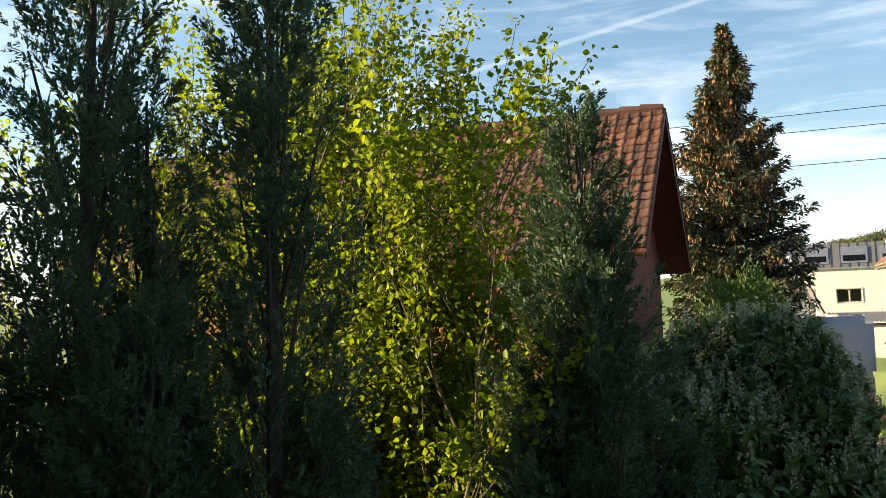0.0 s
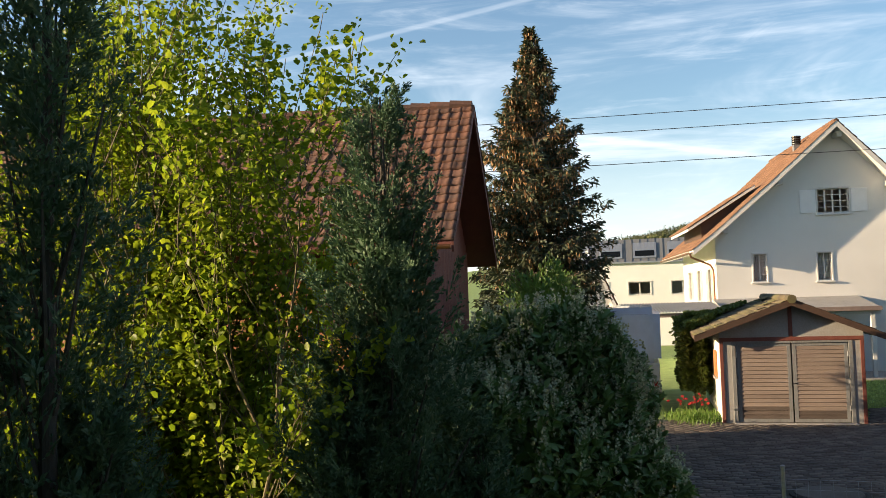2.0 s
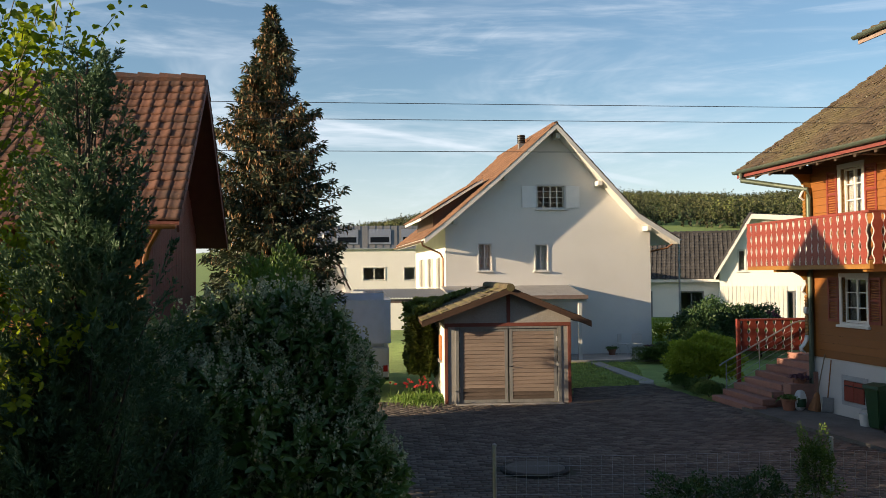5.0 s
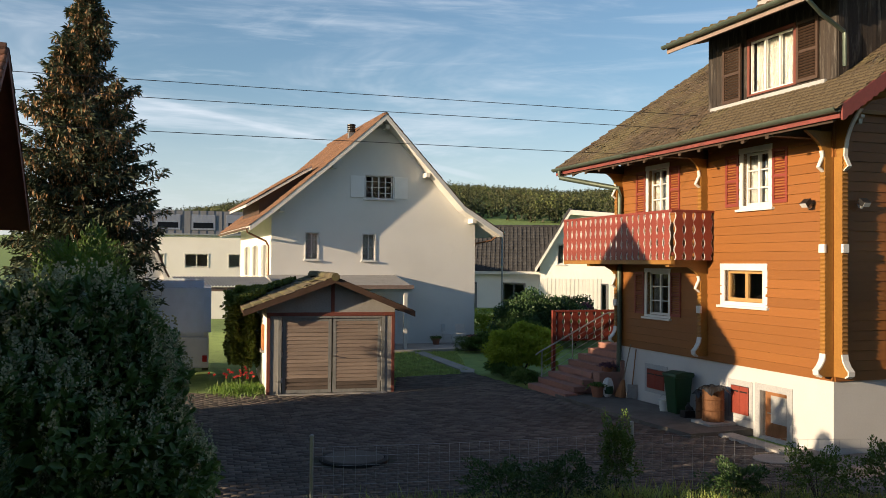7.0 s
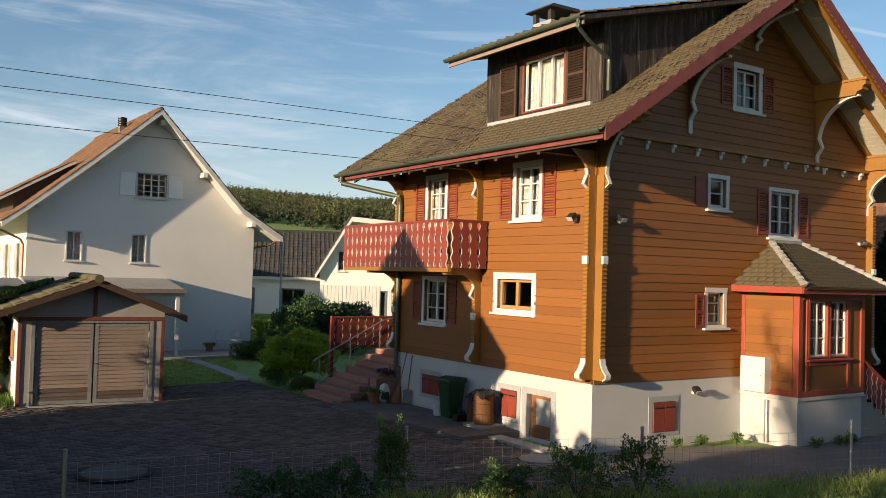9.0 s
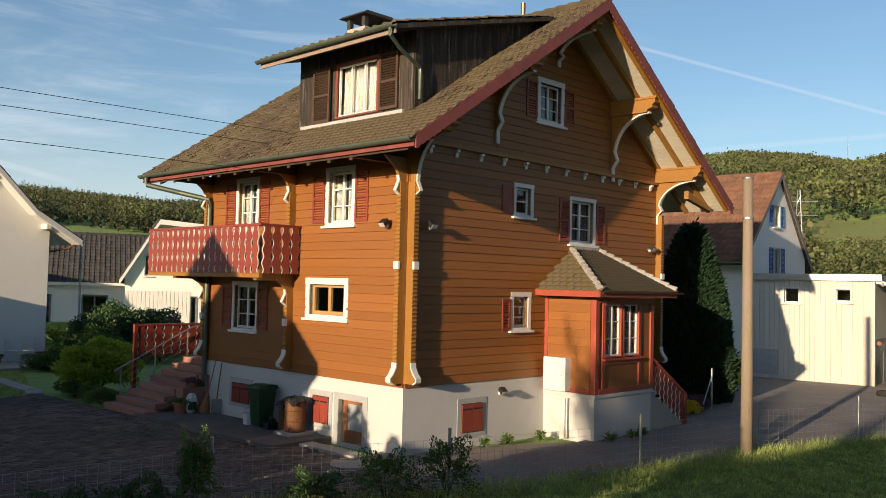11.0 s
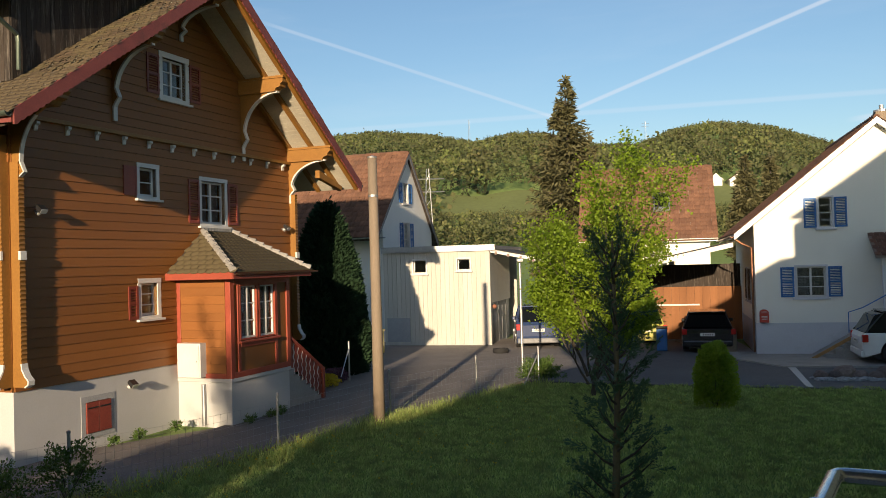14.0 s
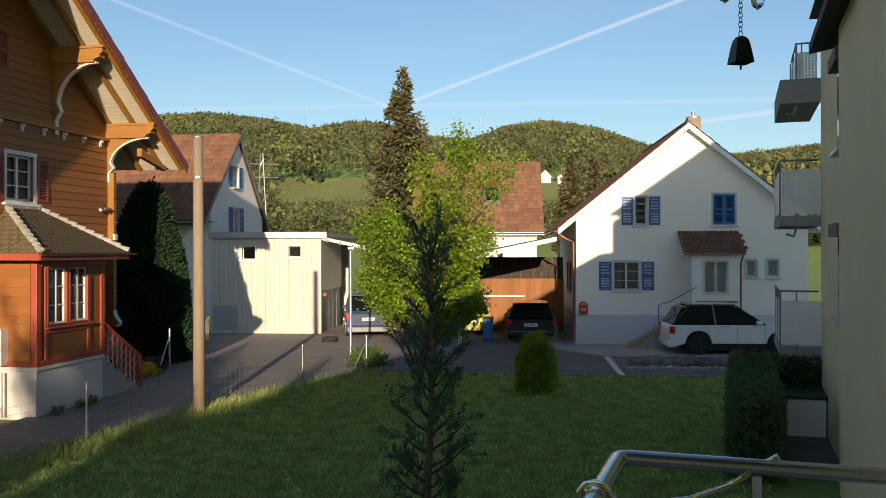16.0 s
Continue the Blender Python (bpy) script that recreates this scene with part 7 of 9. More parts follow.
    window(wg, 3.3, 3.6, 0.8, 2.6, bars=(0, 0), trim=0.05, trim_mat="zinc", sash_mat="zinc")
    for k in range(30):
        part("board", boxed(6.2 * k / 30 + 0.02, 6.2 * (k + 1) / 30 - 0.02, -0.02, -0.002, 0.1, 2.9), M["white_paint"], wg) if not 15 < k < 18 else None
    # flat block with a zinc-clad upper storey
    fb = thing("apartment_block", pose(16.6, 58.0, -0.3, 0, 0, -25), "white apartment block with a zinc-clad attic storey", "building")
    wins = [(0.18 + 2.75 * k, 1.62 + 2.75 * k, z, z + 0.85) for z in (3.6, 0.9) for k in range(1, 5)]
    part("wall", pierced([(0, 0), (15, 0), (15, 5.75), (0, 5.75)], wins, 0, 0.3), M["render_white"], fb)
    part("wall", boxed(0, 0.3, 0.3, 9, 0, 5.75), M["render_white"], fb)
    part("wall", boxed(14.7, 15, 0.3, 9, 0, 5.75), M["render_white"], fb)
    part("wall", boxed(0, 15, 8.7, 9, 0, 5.75), M["render_white"], fb)
    for q in wins:
        window(fb, *q, bars=(1, 0), trim=0.05, sill=False, trim_mat="white_paint")
    attic = part("attic", prismed([(-0.1, 5.75), (0.55, 7.3), (8.6, 7.3), (9.0, 5.75)], 0.0, 15.0, "x"), M["zinc"], fb)
    part("roof_edge", boxed(-0.1, 15.1, -0.2, 9.1, 5.68, 5.78), M["grey_metal"], fb)
    for k in range(30):
        part("seam", prismed([(-0.13, 5.78), (0.52, 7.32), (0.56, 7.30), (-0.09, 5.78)], 0.5 * k + 0.2, 0.5 * k + 0.23, "x"), M["zinc"], fb)
    for k in range(6):
        x = 2.2 + 2.2 * k
        s = part("skylight", prismed([(0.0, 6.0), (0.42, 7.02), (0.36, 7.05), (-0.06, 6.03)], x, x + 1.5, "x"), M["grey_metal"], fb)
        part("skylight_pane", prismed([(0.02, 6.12), (0.36, 6.92), (0.33, 6.95), (-0.02, 6.15)], x + 0.12, x + 1.38, "x"), M["car_glass"], s)
    part("lift_house", boxed(3.5, 5.2, 3.0, 5.0, 7.3, 8.0), M["zinc"], fb)
    # corrugated lean-to
    ln = thing("lean_to", pose(15.6, 33.6, 0, 0, 0, -20), "low lean-to with a grey corrugated roof", "shed")
    rows = []
    for k in range(121):
        x = -1.05 + 3.65 * k / 120
        rows.append((x, 0.03 * math.cos(k * math.pi / 2)))
    v = [(x, -3.2, 2.75 + d) for x, d in rows] + [(x, 0.0, 3.05 + d) for x, d in rows]
    part("corrugated_roof", pydata("corrugated_roof", v, [(k, k + 1, k + 122, k + 121) for k in range(120)], M["concrete"]), None, ln)
    part("beam", boxed(-1.05, 2.6, -3.1, -3.0, 2.55, 2.7), M["frame_wood"], ln)
    for x in (-0.95, 2.4):
        part("post", boxed(x, x + 0.12, -3.1, -2.98, 0, 2.55), M["frame_wood"], ln)
    rs = gable_house("tool_shed", pose(10.6, 29.0, 0, 0, 0, -23), "little shed with an orange tiled roof", 1.5, 2.0, (1.1, 4.3), [(-0.1, 3.1)], [(1.6, 3.1)], "render_white", "red_tile", over=(0.2, 0.2), seed=16, category="shed")


# ---- the barn ----
def make_barn():
    W, xr, zr, zl, zf = 5.4, 2.61, 7.2, 4.45, 4.35
    b = gable_house("barn", pose(2.65, 14.27, 0, 0, 0, 68.2), "red-brown boarded barn with an old clay-tiled roof", W, 11.0, (xr, zr), [(-0.42, zl)], [(5.83, zf)], "barn_wood", "barn_tile", over=(0.6, 0.3), seed=11, thick=0.12, under="barn_wood", barge="barn_wood", category="barn", tile=(0.21, 0.245), tile_kind="pan")
    for k in range(29):
        x0, x1 = W * k / 29 + 0.004, W * (k + 1) / 29 - 0.004
        xm = (x0 + x1) / 2
        top = zr - 0.16 - (xr - xm) * (zr - zl) / (xr + 0.42) if xm < xr else zr - 0.16 - (xm - xr) * (zr - zf) / (5.83 - xr)
        part("board", boxed(x0, x1, -0.026, -0.004, 0.1, top - 0.12), M["barn_wood"], b)
    part("gutter", gutter(bmesh.new(), (-0.5, -0.6, zl - 0.06), (-0.5, 11.3, zl - 0.06), 0.07), M["brown_pipe"], b)
    part("downpipe", tubed([(-0.48, -0.35, zl - 0.1), (-0.45, -0.32, 4.3), (-0.2, -0.15, 4.08), (-0.1, -0.08, 3.85), (-0.1, -0.08, 0.1)], 0.05, 8), M["brown_pipe"], b)
    part("hatch", boxed(-0.05, -0.004, 0.6, 1.8, 3.2, 4.1), M["barn_wood"], b)
    for y in (0.5, 1.8):
        part("frame", boxed(-0.08, -0.004, y, y + 0.1, 3.1, 4.2), M["fence_rust"], b)
    part("frame", boxed(-0.08, -0.004, 0.5, 1.9, 4.1, 4.2), M["fence_rust"], b)
    for k in range(44):
        hi = 3.05 if 2 <= k < 8 else 4.1
        part("side_board", boxed(-0.026, -0.004, 0.25 * k + 0.004, 0.25 * k + 0.246, 0.1, hi), M["fence_rust"], b)


# ---- the block of flats whose balcony the camera stands on ----
OWN = pose(0.0, -1.27, 0, 0, 0, -28.7)      # x along its front, y towards the garden, z up


def make_own_building():
    h = thing("block_of_flats", OWN, "pale ochre block of flats with white perforated balconies", "building")
    part("wall", boxed(-21.0, 14.1, -11.0, 0.0, 0.0, 6.9), M["render_ochre"], h)
    part("wall", boxed(14.1, 15.6, -11.0, -0.2, 0.0, 6.9), M["render_ochre"], h)
    part("wall", boxed(15.6, 19.5, -11.0, -0.2, 0.0, 8.2), M["render_ochre"], h)
    part("roof", prismed([(-11.4, 6.8), (-5.5, 7.9), (0.3, 6.8), (0.3, 6.95), (-5.5, 8.05), (-11.4, 6.95)], -21.3, 15.6, "x"), M["dark_tile"], h)
    # steep upper roof, mostly unseen, shaped to shadow the house with blue shutters
    part("roof", prismed([(-11.6, 8.2), (-5.2, 12.1), (0.0, 8.4)], 15.6, 19.8, "x"), M["dark_tile"], h)
    for z in (1.6, 4.25):
        w = part("window", boxed(14.4, 15.5, -0.2, -0.12, z + 0.9, z + 2.2), M["car_glass"], h)
        part("sill", boxed(14.35, 15.55, -0.2, 0.0, z + 0.84, z + 0.9), M["white_paint"], w)
        part("awning_box", boxed(14.35, 15.55, -0.2, 0.02, z + 2.2, z + 2.4), M["frame_wood"], w)
    # own balcony: slab, ceiling slab, steel rail
    part("balcony_slab", boxed(-3.0, 2.75, 0.0, 1.85, 1.92, 2.1), M["concrete"], h)
    part("balcony_ceiling", boxed(-3.0, 2.5, 0.0, 1.7, 4.62, 4.8), M["concrete"], h)
    r = part("railing", tubed([(-2.9, 1.73, 2.99), (2.585, 1.73, 2.99), (2.61, 1.72, 2.99), (2.62, 1.695, 2.99), (2.62, 0.02, 2.99)], 0.0225, 18), M["steel"], h, "brushed steel balcony handrail", smooth=True)
    for x, y in ((-1.0, 1.73), (1.2, 1.73), (2.62, 1.35), (2.62, 0.2)):
        part("rail_post", boxed(x - 0.03, x + 0.03, y - 0.012, y + 0.012, 2.1, 2.97), M["grey_metal"], r)
    # neighbouring balconies farther along
    for x0, z, out, inset, tall, thick in ((19.5, 1.60, 0.60, 0.0, 1.14, 0.22), (19.5, 4.30, 0.60, 0.0, 1.14, 0.22), (19.5, 7.12, 0.58, 0.88, 0.92, 0.50)):
        b = part("balcony", boxed(x0, x0 + 2.9, -0.2, out, z - thick, z, bevel=0.01), M["concrete"], h, "projecting balcony with white perforated panels")
        x1, edge, top = x0 + inset, out - inset * 0.4, z + tall
        part("balcony_rail", tubed([(x1 + 0.02, -0.15, top), (x1 + 0.02, edge - 0.02, top), (x0 + 2.88, edge - 0.02, top)], 0.02, 8), M["zinc"], b)
        for k in range(3):
            part("rail_post", boxed(x1 + 0.01 + k * 1.1, x1 + 0.05 + k * 1.1, edge - 0.04, edge, z - 0.1, top), M["zinc"], b)
        mid = edge * 0.45
        part("rail_post", boxed(x1, x1 + 0.03, mid - 0.015, mid + 0.015, z - 0.1, top), M["zinc"], b)
        for p, q in ((-0.18, mid - 0.02), (mid + 0.02, edge - 0.05)):
            part("perforated_panel", perforated(p, q, z + 0.05, top - 0.22), M["panel_white"], b, "white panel pierced by rows of small holes", m=pose(x1 - 0.01, 0, 0, 0, 0, 90))
        part("perforated_panel", boxed(x1 + 0.05, x0 + 2.8, edge - 0.02, edge - 0.01, z + 0.05, top - 0.22), M["panel_white"], b)
        part("awning_arm", tubed([(x0 + 0.3, 0.25, z - thick - 0.01), (x0 + 0.3, 0.3, z - thick - 0.2), (x0 + 0.32, 0.45, z - thick - 0.16)], 0.03, 6), M["grey_metal"], b)


def perforated(a, b, z0, z1):
    """A sheet with square holes in rows: bars both ways."""
    bm = bmesh.new()
    n, k = max(3, int((b - a) / 0.055)), max(4, int((z1 - z0) / 0.055))
    for i in range(n + 1):
        x = a + (b - a) * i / n
        box(bm, x - 0.0215, x + 0.0215, 0, 0.006, z0, z1)
    for j in range(k + 1):
        z = z0 + (z1 - z0) * j / k
        box(bm, a, b, 0.001, 0.005, z - 0.0215, z + 0.0215)
    return bm


make_garage()
make_white_house()
make_blue_house()
make_annex()
make_far_houses()
make_barn()
make_own_building()

# ---- planting ----
def leaf_rosettes(name, label, at, radii, seed, shoots, per, size, bloom, leaf="leaf_laurel"):
    """A big evergreen bush: shoots with whorls of glossy leaves, some with an upright cream flower spike."""
    rng = rng_of(seed)
    root = thing(name, pose(*at), label, "bush")
    bm = bmesh.new()
    for k in range(14):
        a = rng.random() * math.tau
        q = 0.4 + 0.5 * rng.random()
        tube(bm, [(0.1 * math.cos(a), 0.1 * math.sin(a), 0), (radii[0] * 0.4 * q * math.cos(a), radii[1] * 0.4 * q * math.sin(a), radii[2] * 0.8), (radii[0] * q * math.cos(a), radii[1] * q * math.sin(a), radii[2] * 1.5 * (1.2 - q * 0.5))], [0.04, 0.025, 0.008], 6, False)
    part("stem", bm, M["bark"], root)
    p, d = shell_points(rng, shoots, radii, 0.12, seed * 0.7)
    p[:, 2] += radii[2] * 0.98
    keep = p[:, 2] > 0.1
    p, d = p[keep], unit(d[keep] + np.array([0, 0, 0.55]))
    i = np.repeat(np.arange(len(p)), per)
    w = unit(d[i] * 0.75 + rng.normal(size=(len(i), 3)) * 0.62)
    q = p[i] - d[i] * (rng.random(len(i)) * 0.14)[:, None]
    ln = size * (0.65 + 0.6 * rng.random(len(i)))
    chunks = [folded(q, w, ln, ln * 0.40, rng, d[i])]
    n2 = shoots
    e, _ = shell_points(rng, n2, np.asarray(radii) * 0.78, 0.12, seed * 0.7)
    e[:, 2] += radii[2] * 0.98
    e = e[e[:, 2] > 0.05]
    chunks.append(folded(e, unit(rng.normal(size=e.shape)), 0.2, 0.13, rng))
    crown("leaves", join_quads(*chunks), M[leaf], root)
    sel = rng.random(len(p)) < bloom * np.clip(0.4 + d[:, 2], 0.15, 1)
    b, bd = p[sel], unit(d[sel] * 0.35 + np.array([0, 0, 1.0]) + rng.normal(size=(sel.sum(), 3)) * 0.15)
    m = 20
    j = np.repeat(np.arange(len(b)), m)
    s = rng.random(len(j))
    rad = unit(np.cross(bd[j], rng.normal(size=(len(j), 3))))
    c = b[j] + bd[j] * (0.02 + s * 0.15)[:, None] + rad * (0.013 * (1.1 - s))[:, None]
    crown("flower_spike", blades(c, unit(rad + bd[j] * 0.8), 0.026, 0.024, rng), M["laurel_bloom"], root, "upright cream flower spikes")
    return root


def cone_yew():
    """A dense clipped-looking cone, full to the ground, with a pointed uneven top."""
    rng = rng_of(36)
    root = thing("conical_yew", pose(30.42, 4.40, 0), "dense dark conical yew beside the lane", "tree")
    part("trunk", tubed([(0, 0, 0), (0, 0, 2.6), (0.02, 0, 5.3)], [0.14, 0.09, 0.02], 8), M["bark"], root)
    part("inner_growth", lathe(bmesh.new(), [(0.02, 0.05), (0.95, 0.08), (1.12, 0.7), (1.13, 1.5), (1.05, 2.5), (0.90, 3.4), (0.66, 4.3), (0.34, 5.0), (0.02, 5.35)], 20), M["leaf_yew"], root, smooth=True)
    n = 42000
    h = 1 - np.sqrt(rng.random(n))
    h = np.where(rng.random(n) < 0.35, rng.random(n), h)
    a = rng.random(n) * math.tau
    r = 1.52 * np.clip(1 - h, 0, 1) ** 0.46 * np.clip(0.78 + h * 1.2, 0, 1) * (1 + 0.09 * np.sin(a * 5 + h * 9) * np.sin(h * 23 + a * 2)) * (1 - 0.25 * rng.random(n) ** 2)
    p = np.stack([r * np.cos(a), r * np.sin(a), 0.06 + 5.55 * h + 0.12 * rng.normal(size=n)], 1)
    p[:, 2] = np.clip(p[:, 2], 0.03, None)
    d = unit(np.stack([np.cos(a), np.sin(a), 0.9 + 0 * a], 1) + rng.normal(size=(n, 3)) * 0.4)
    crown("leaves", blades(p, d, 0.17 * (0.6 + 0.8 * rng.random(n)), 0.07, rng), M["leaf_yew"], root)
    return root


def juniper():
    """A slender sparse conifer: one leaning stem, thin spreading boughs set with short sprays, thickest at mid height."""
    rng = rng_of(35)
    root = thing("juniper", pose(6.75, -0.92, 0), "loose dark juniper with a thin leaning stem", "tree")
    stem = lambda h: np.array([0.10 * h + 0.03 * math.sin(h * 7), -0.16 * h + 0.03 * math.cos(h * 5), 3.75 * h])
    part("trunk", tubed([stem(k / 9) for k in range(10)], [0.052 - 0.0048 * k for k in range(10)], 8), M["thin_bark"], root)
    bm, st, wy, ln = bmesh.new(), [], [], []
    for k in range(92):
        h = 0.12 + 0.86 * (k + rng.random()) / 92
        reach = (0.40 if h < 0.30 else 0.14 if h < 0.42 else 0.40 - 0.35 * (h - 0.42)) * rng.uniform(0.4, 1.0)
        if h < 0.32 and k % 2:
            continue
        a = k * 2.4 + rng.normal() * 0.4
        w = unit(np.array([math.cos(a), math.sin(a), 0.25 + 0.9 * h]))
        p = stem(h)
        tube(bm, [p, p + w * reach * 0.5 - np.array([0, 0, 0.02]), p + w * reach], [0.012, 0.008, 0.003], 5, False)
        m = max(3, int(reach * 17))
        for q in range(m):
            u = 0.25 + 0.75 * (q + rng.random()) / m
            st.append(p + w * reach * u)
            wy.append(unit(w + rng.normal(size=3) * 0.45 + np.array([0, 0, 0.2])))
            ln.append(0.13 + 0.10 * rng.random())
    tagged(part("branch_wood", bm, M["bark"], root), kind="stuff")
    ln = np.array(ln)
    crown("crown", plumes(rng, np.array(st), np.array(wy), ln, ln * 0.30, 120, 0.018), M["leaf_thuja"], root)
    return root


# tall cypresses before the balcony
FINE = dict(leaf=0.021, spray=0.42)
thuja((-1.62, 3.95, 0), 6.3, 0.76, 1, 320, 190, lean=(0.12, 0.1), open_top=0.7, **FINE)
thuja((-0.78, 4.05, 0), 6.0, 0.52, 2, 270, 190, lean=(0.02, 0.0), open_top=0.75, **FINE)
thuja((-1.25, 3.75, 0), 3.75, 0.78, 3, 330, 180, **FINE)
thuja((-2.1, 3.85, 0), 4.4, 0.66, 31, 240, 180, lean=(0.02, 0), open_top=0.45, **FINE)
thuja((-2.05, 4.5, 0), 3.7, 0.72, 40, 200, 140, **FINE)
thuja((-1.4, 4.35, 0), 4.7, 0.72, 39, 250, 160, open_top=0.3, **FINE)
thuja((-0.58, 4.15, 0), 3.2, 0.42, 32, 220, 170, **FINE)
thuja((0.82, 5.75, 0), 4.95, 0.82, 4, 420, 170, open_top=0.2, leaf=0.025, spray=0.42)
thuja((0.58, 5.6, 0), 3.3, 0.45, 33, 190, 126, leaf=0.030, spray=0.42)
thuja((1.4, 5.9, 0), 2.8, 0.45, 34, 210, 126, leaf=0.030, spray=0.42)
# two unseen cypresses, added to keep the low sun off the lawn
for k, (x, y) in enumerate(((-3.5, 4.9), (-3.9, 6.1))):
    thuja((x, y, 0), 4.7, 0.7, 37 + k, 110, 100, leaf=0.06, spray=0.6)
leaf_rosettes("cherry_laurel", "large cherry laurel bush with cream flower spikes", (2.45, 8.15, 0), (1.45, 1.2, 1.70), 5, 3200, 10, 0.105, 0.72)
spruce((8.6, 26.1, 0), 11.9, 3.45, 6, cones=11000, tiers=54, per=130, size=0.19)
maple_stems = [((x * 0.82, 0.28 - 0.45 * (x + 0.8), 0.0), (dx, 0.0, 1.0), ln * 0.84, r * 0.85) for x, dx, ln, r in
               ((-2.7, -0.22, 4.4, 0.05), (-2.1, -0.08, 4.8, 0.055), (-1.6, -0.03, 5.0, 0.05), (-1.15, 0.0, 4.9, 0.05), (-0.75, 0.0, 4.7, 0.06), (-0.35, -0.05, 3.8, 0.05), (0.15, -0.05, 2.9, 0.05), (0.65, -0.05, 2.1, 0.035))]
maple_stems += [((-2.5 + 0.36 * k, 0.25 - 0.42 * (-1.7 + 0.36 * k), 0.05), (0.12 * math.sin(k * 2.3), -0.10 + 0.1 * math.cos(k * 1.7), 1.0), 1.9 + 0.5 * math.sin(k * 1.9), 0.03) for k in range(8)]
# one more stem, added to stop sun reaching the grass by the fence
maple_stems += [((-0.45, -0.80, 0.0), (0.03, 0.02, 1.0), 3.3, 0.035)]
leafy_tree((0.12, 7.45, 0), "yellow-green field maple hedge in young leaf", maple_stems, 7, "leaf_maple", 9, 0.052, (7, 5, 3), angle=0.5, up=0.35, name="field_maple", scatter=0.065, bark="thin_bark", wander=0.2)
# trees across the lawn
leafy_tree((24.1, -3.55, 0), "young tree in fresh green leaf", [((0, 0, 0), (0, 0, 1), 3.9, 0.08), ((0.1, 0.1, 0.5), (0.15, 0.42, 1), 2.6, 0.05), ((-0.1, 0, 0.6), (-0.1, -0.40, 1), 2.5, 0.05), ((0, 0, 0.4), (-0.3, 0.12, 1), 2.3, 0.04), ((0, 0.1, 0.3), (-0.1, 0.5, 0.8), 1.9, 0.035), ((0, -0.1, 0.4), (0.1, -0.55, 0.9), 1.9, 0.035), ((0, -0.05, 0.5), (-0.1, -0.9, 0.9), 1.5, 0.03)], 8, "leaf_young", 17, 0.070, (7, 5, 4), angle=0.5, up=0.42, name="young_tree", scatter=0.16, keep=0.85)
juniper()
cone_yew()
spruce((60.2, -7.8, 0), 16.2, 4.3, 9, tiers=40, per=70, size=0.4, leaf="leaf_olive", label="tall slender dark spruce beyond the houses")
spruce((63.35, -20.85, 0), 10.9, 2.3, 91, tiers=30, per=60, size=0.4, leaf="leaf_olive", label="brownish spruce beyond the houses")
spruce((62.84, -22.5, 0), 10.7, 2.2, 92, tiers=30, per=60, size=0.4, leaf="leaf_olive", label="brownish spruce beyond the houses")
bush((22.0, -6.2, -0.4), (0.50, 0.50, 0.98), 41, "leaf_young", 8000, 0.06, "round_bush", "small clipped round bush on the lawn", 0.6, 0.08)
box_hedge(pose(13.3, -6.8, 0, 0, 0, -28.7) @ pose(0, -0.75, 0), (5.7, 0.75, 1.38), 42, "leaf_hedge", 26000, 0.05, label="clipped green yew hedge round a small terrace")
box_hedge(pose(13.3, -6.8, 0, 0, 0, -28.7) @ pose(5.0, -3.2, 0), (0.7, 2.45, 1.38), 43, "leaf_hedge", 16000, 0.05, label="clipped green yew hedge closing the terrace")
tagged(part("terrace", boxed(1.2, 5.0, -3.2, -0.78, -0.02, 0.03), M["worn_concrete"], m=pose(13.3, -6.8, 0, 0, 0, -28.7)), "small worn concrete terrace inside the hedge", "paving", kind="structure")
# round the court
bush((21.2, 20.9, 0), (1.15, 1.1, 0.80), 44, "leaf_gold", 9000, 0.10, "golden_bush", "broad golden-green bush beside the sandstone steps", 0.6, 0.15)
for k, (x, y) in enumerate(((19.3, 18.9), (19.8, 19.7), (20.3, 20.9), (20.7, 21.6))):
    bush((x, y, 0), (0.45, 0.45, 0.22), 45 + k, "leaf_shrub", 1800, 0.05, "low_shrub", "low grey-green edging plant", 0.4, 0.15)
for k, (x, y, rx, rz, lf) in enumerate(((25.6, 27.2, 0.8, 0.35, "leaf_shrub"), (27.9, 27.4, 0.9, 0.6, "leaf_shrub"), (28.6, 28.6, 1.0, 0.95, "leaf_dark"), (30.2, 29.2, 1.4, 1.2, "leaf_dark"), (31.9, 29.0, 1.4, 1.05, "leaf_dark"), (33.0, 28.6, 1.2, 0.8, "leaf_red"), (24.4, 24.0, 0.55, 0.35, "leaf_dark"), (30.4, 26.6, 1.1, 0.65, "leaf_shrub"), (34.2, 30.2, 1.4, 1.0, "leaf_dark"))):
    bush((x, y, 0), (rx, rx, rz), 60 + k, lf, 4200, 0.10, "garden_bush", "dense dark garden bush by the lawn", 0.6, 0.2)
box_hedge(pose(30.0, 33.0, 0, 0, 0, -40), (9.0, 0.8, 1.3), 70, "leaf_gold", 9000, 0.09, label="clipped yellow-green hedge before the far houses")
box_hedge(pose(24.3, 27.6, 0, 0, 0, -20), (3.2, 0.5, 0.55), 71, "leaf_shrub", 4000, 0.06, label="low clipped box hedge by the terrace")
tagged(part("garden_path", prismed([(22.6, 28.4), (23.1, 28.4), (20.6, 22.6), (20.0, 22.0), (19.7, 22.3), (20.2, 22.9)], -0.05, 0.03, "z"), M["concrete"]), "narrow path of pale flagstones across the lawn", "path", kind="structure")
bush((3.3, 13.5, 0), (0.75, 0.75, 1.45), 86, "leaf_gold", 9000, 0.11, "tall_shrub", "tall light green garden shrub in sun", 0.35, 0.18)
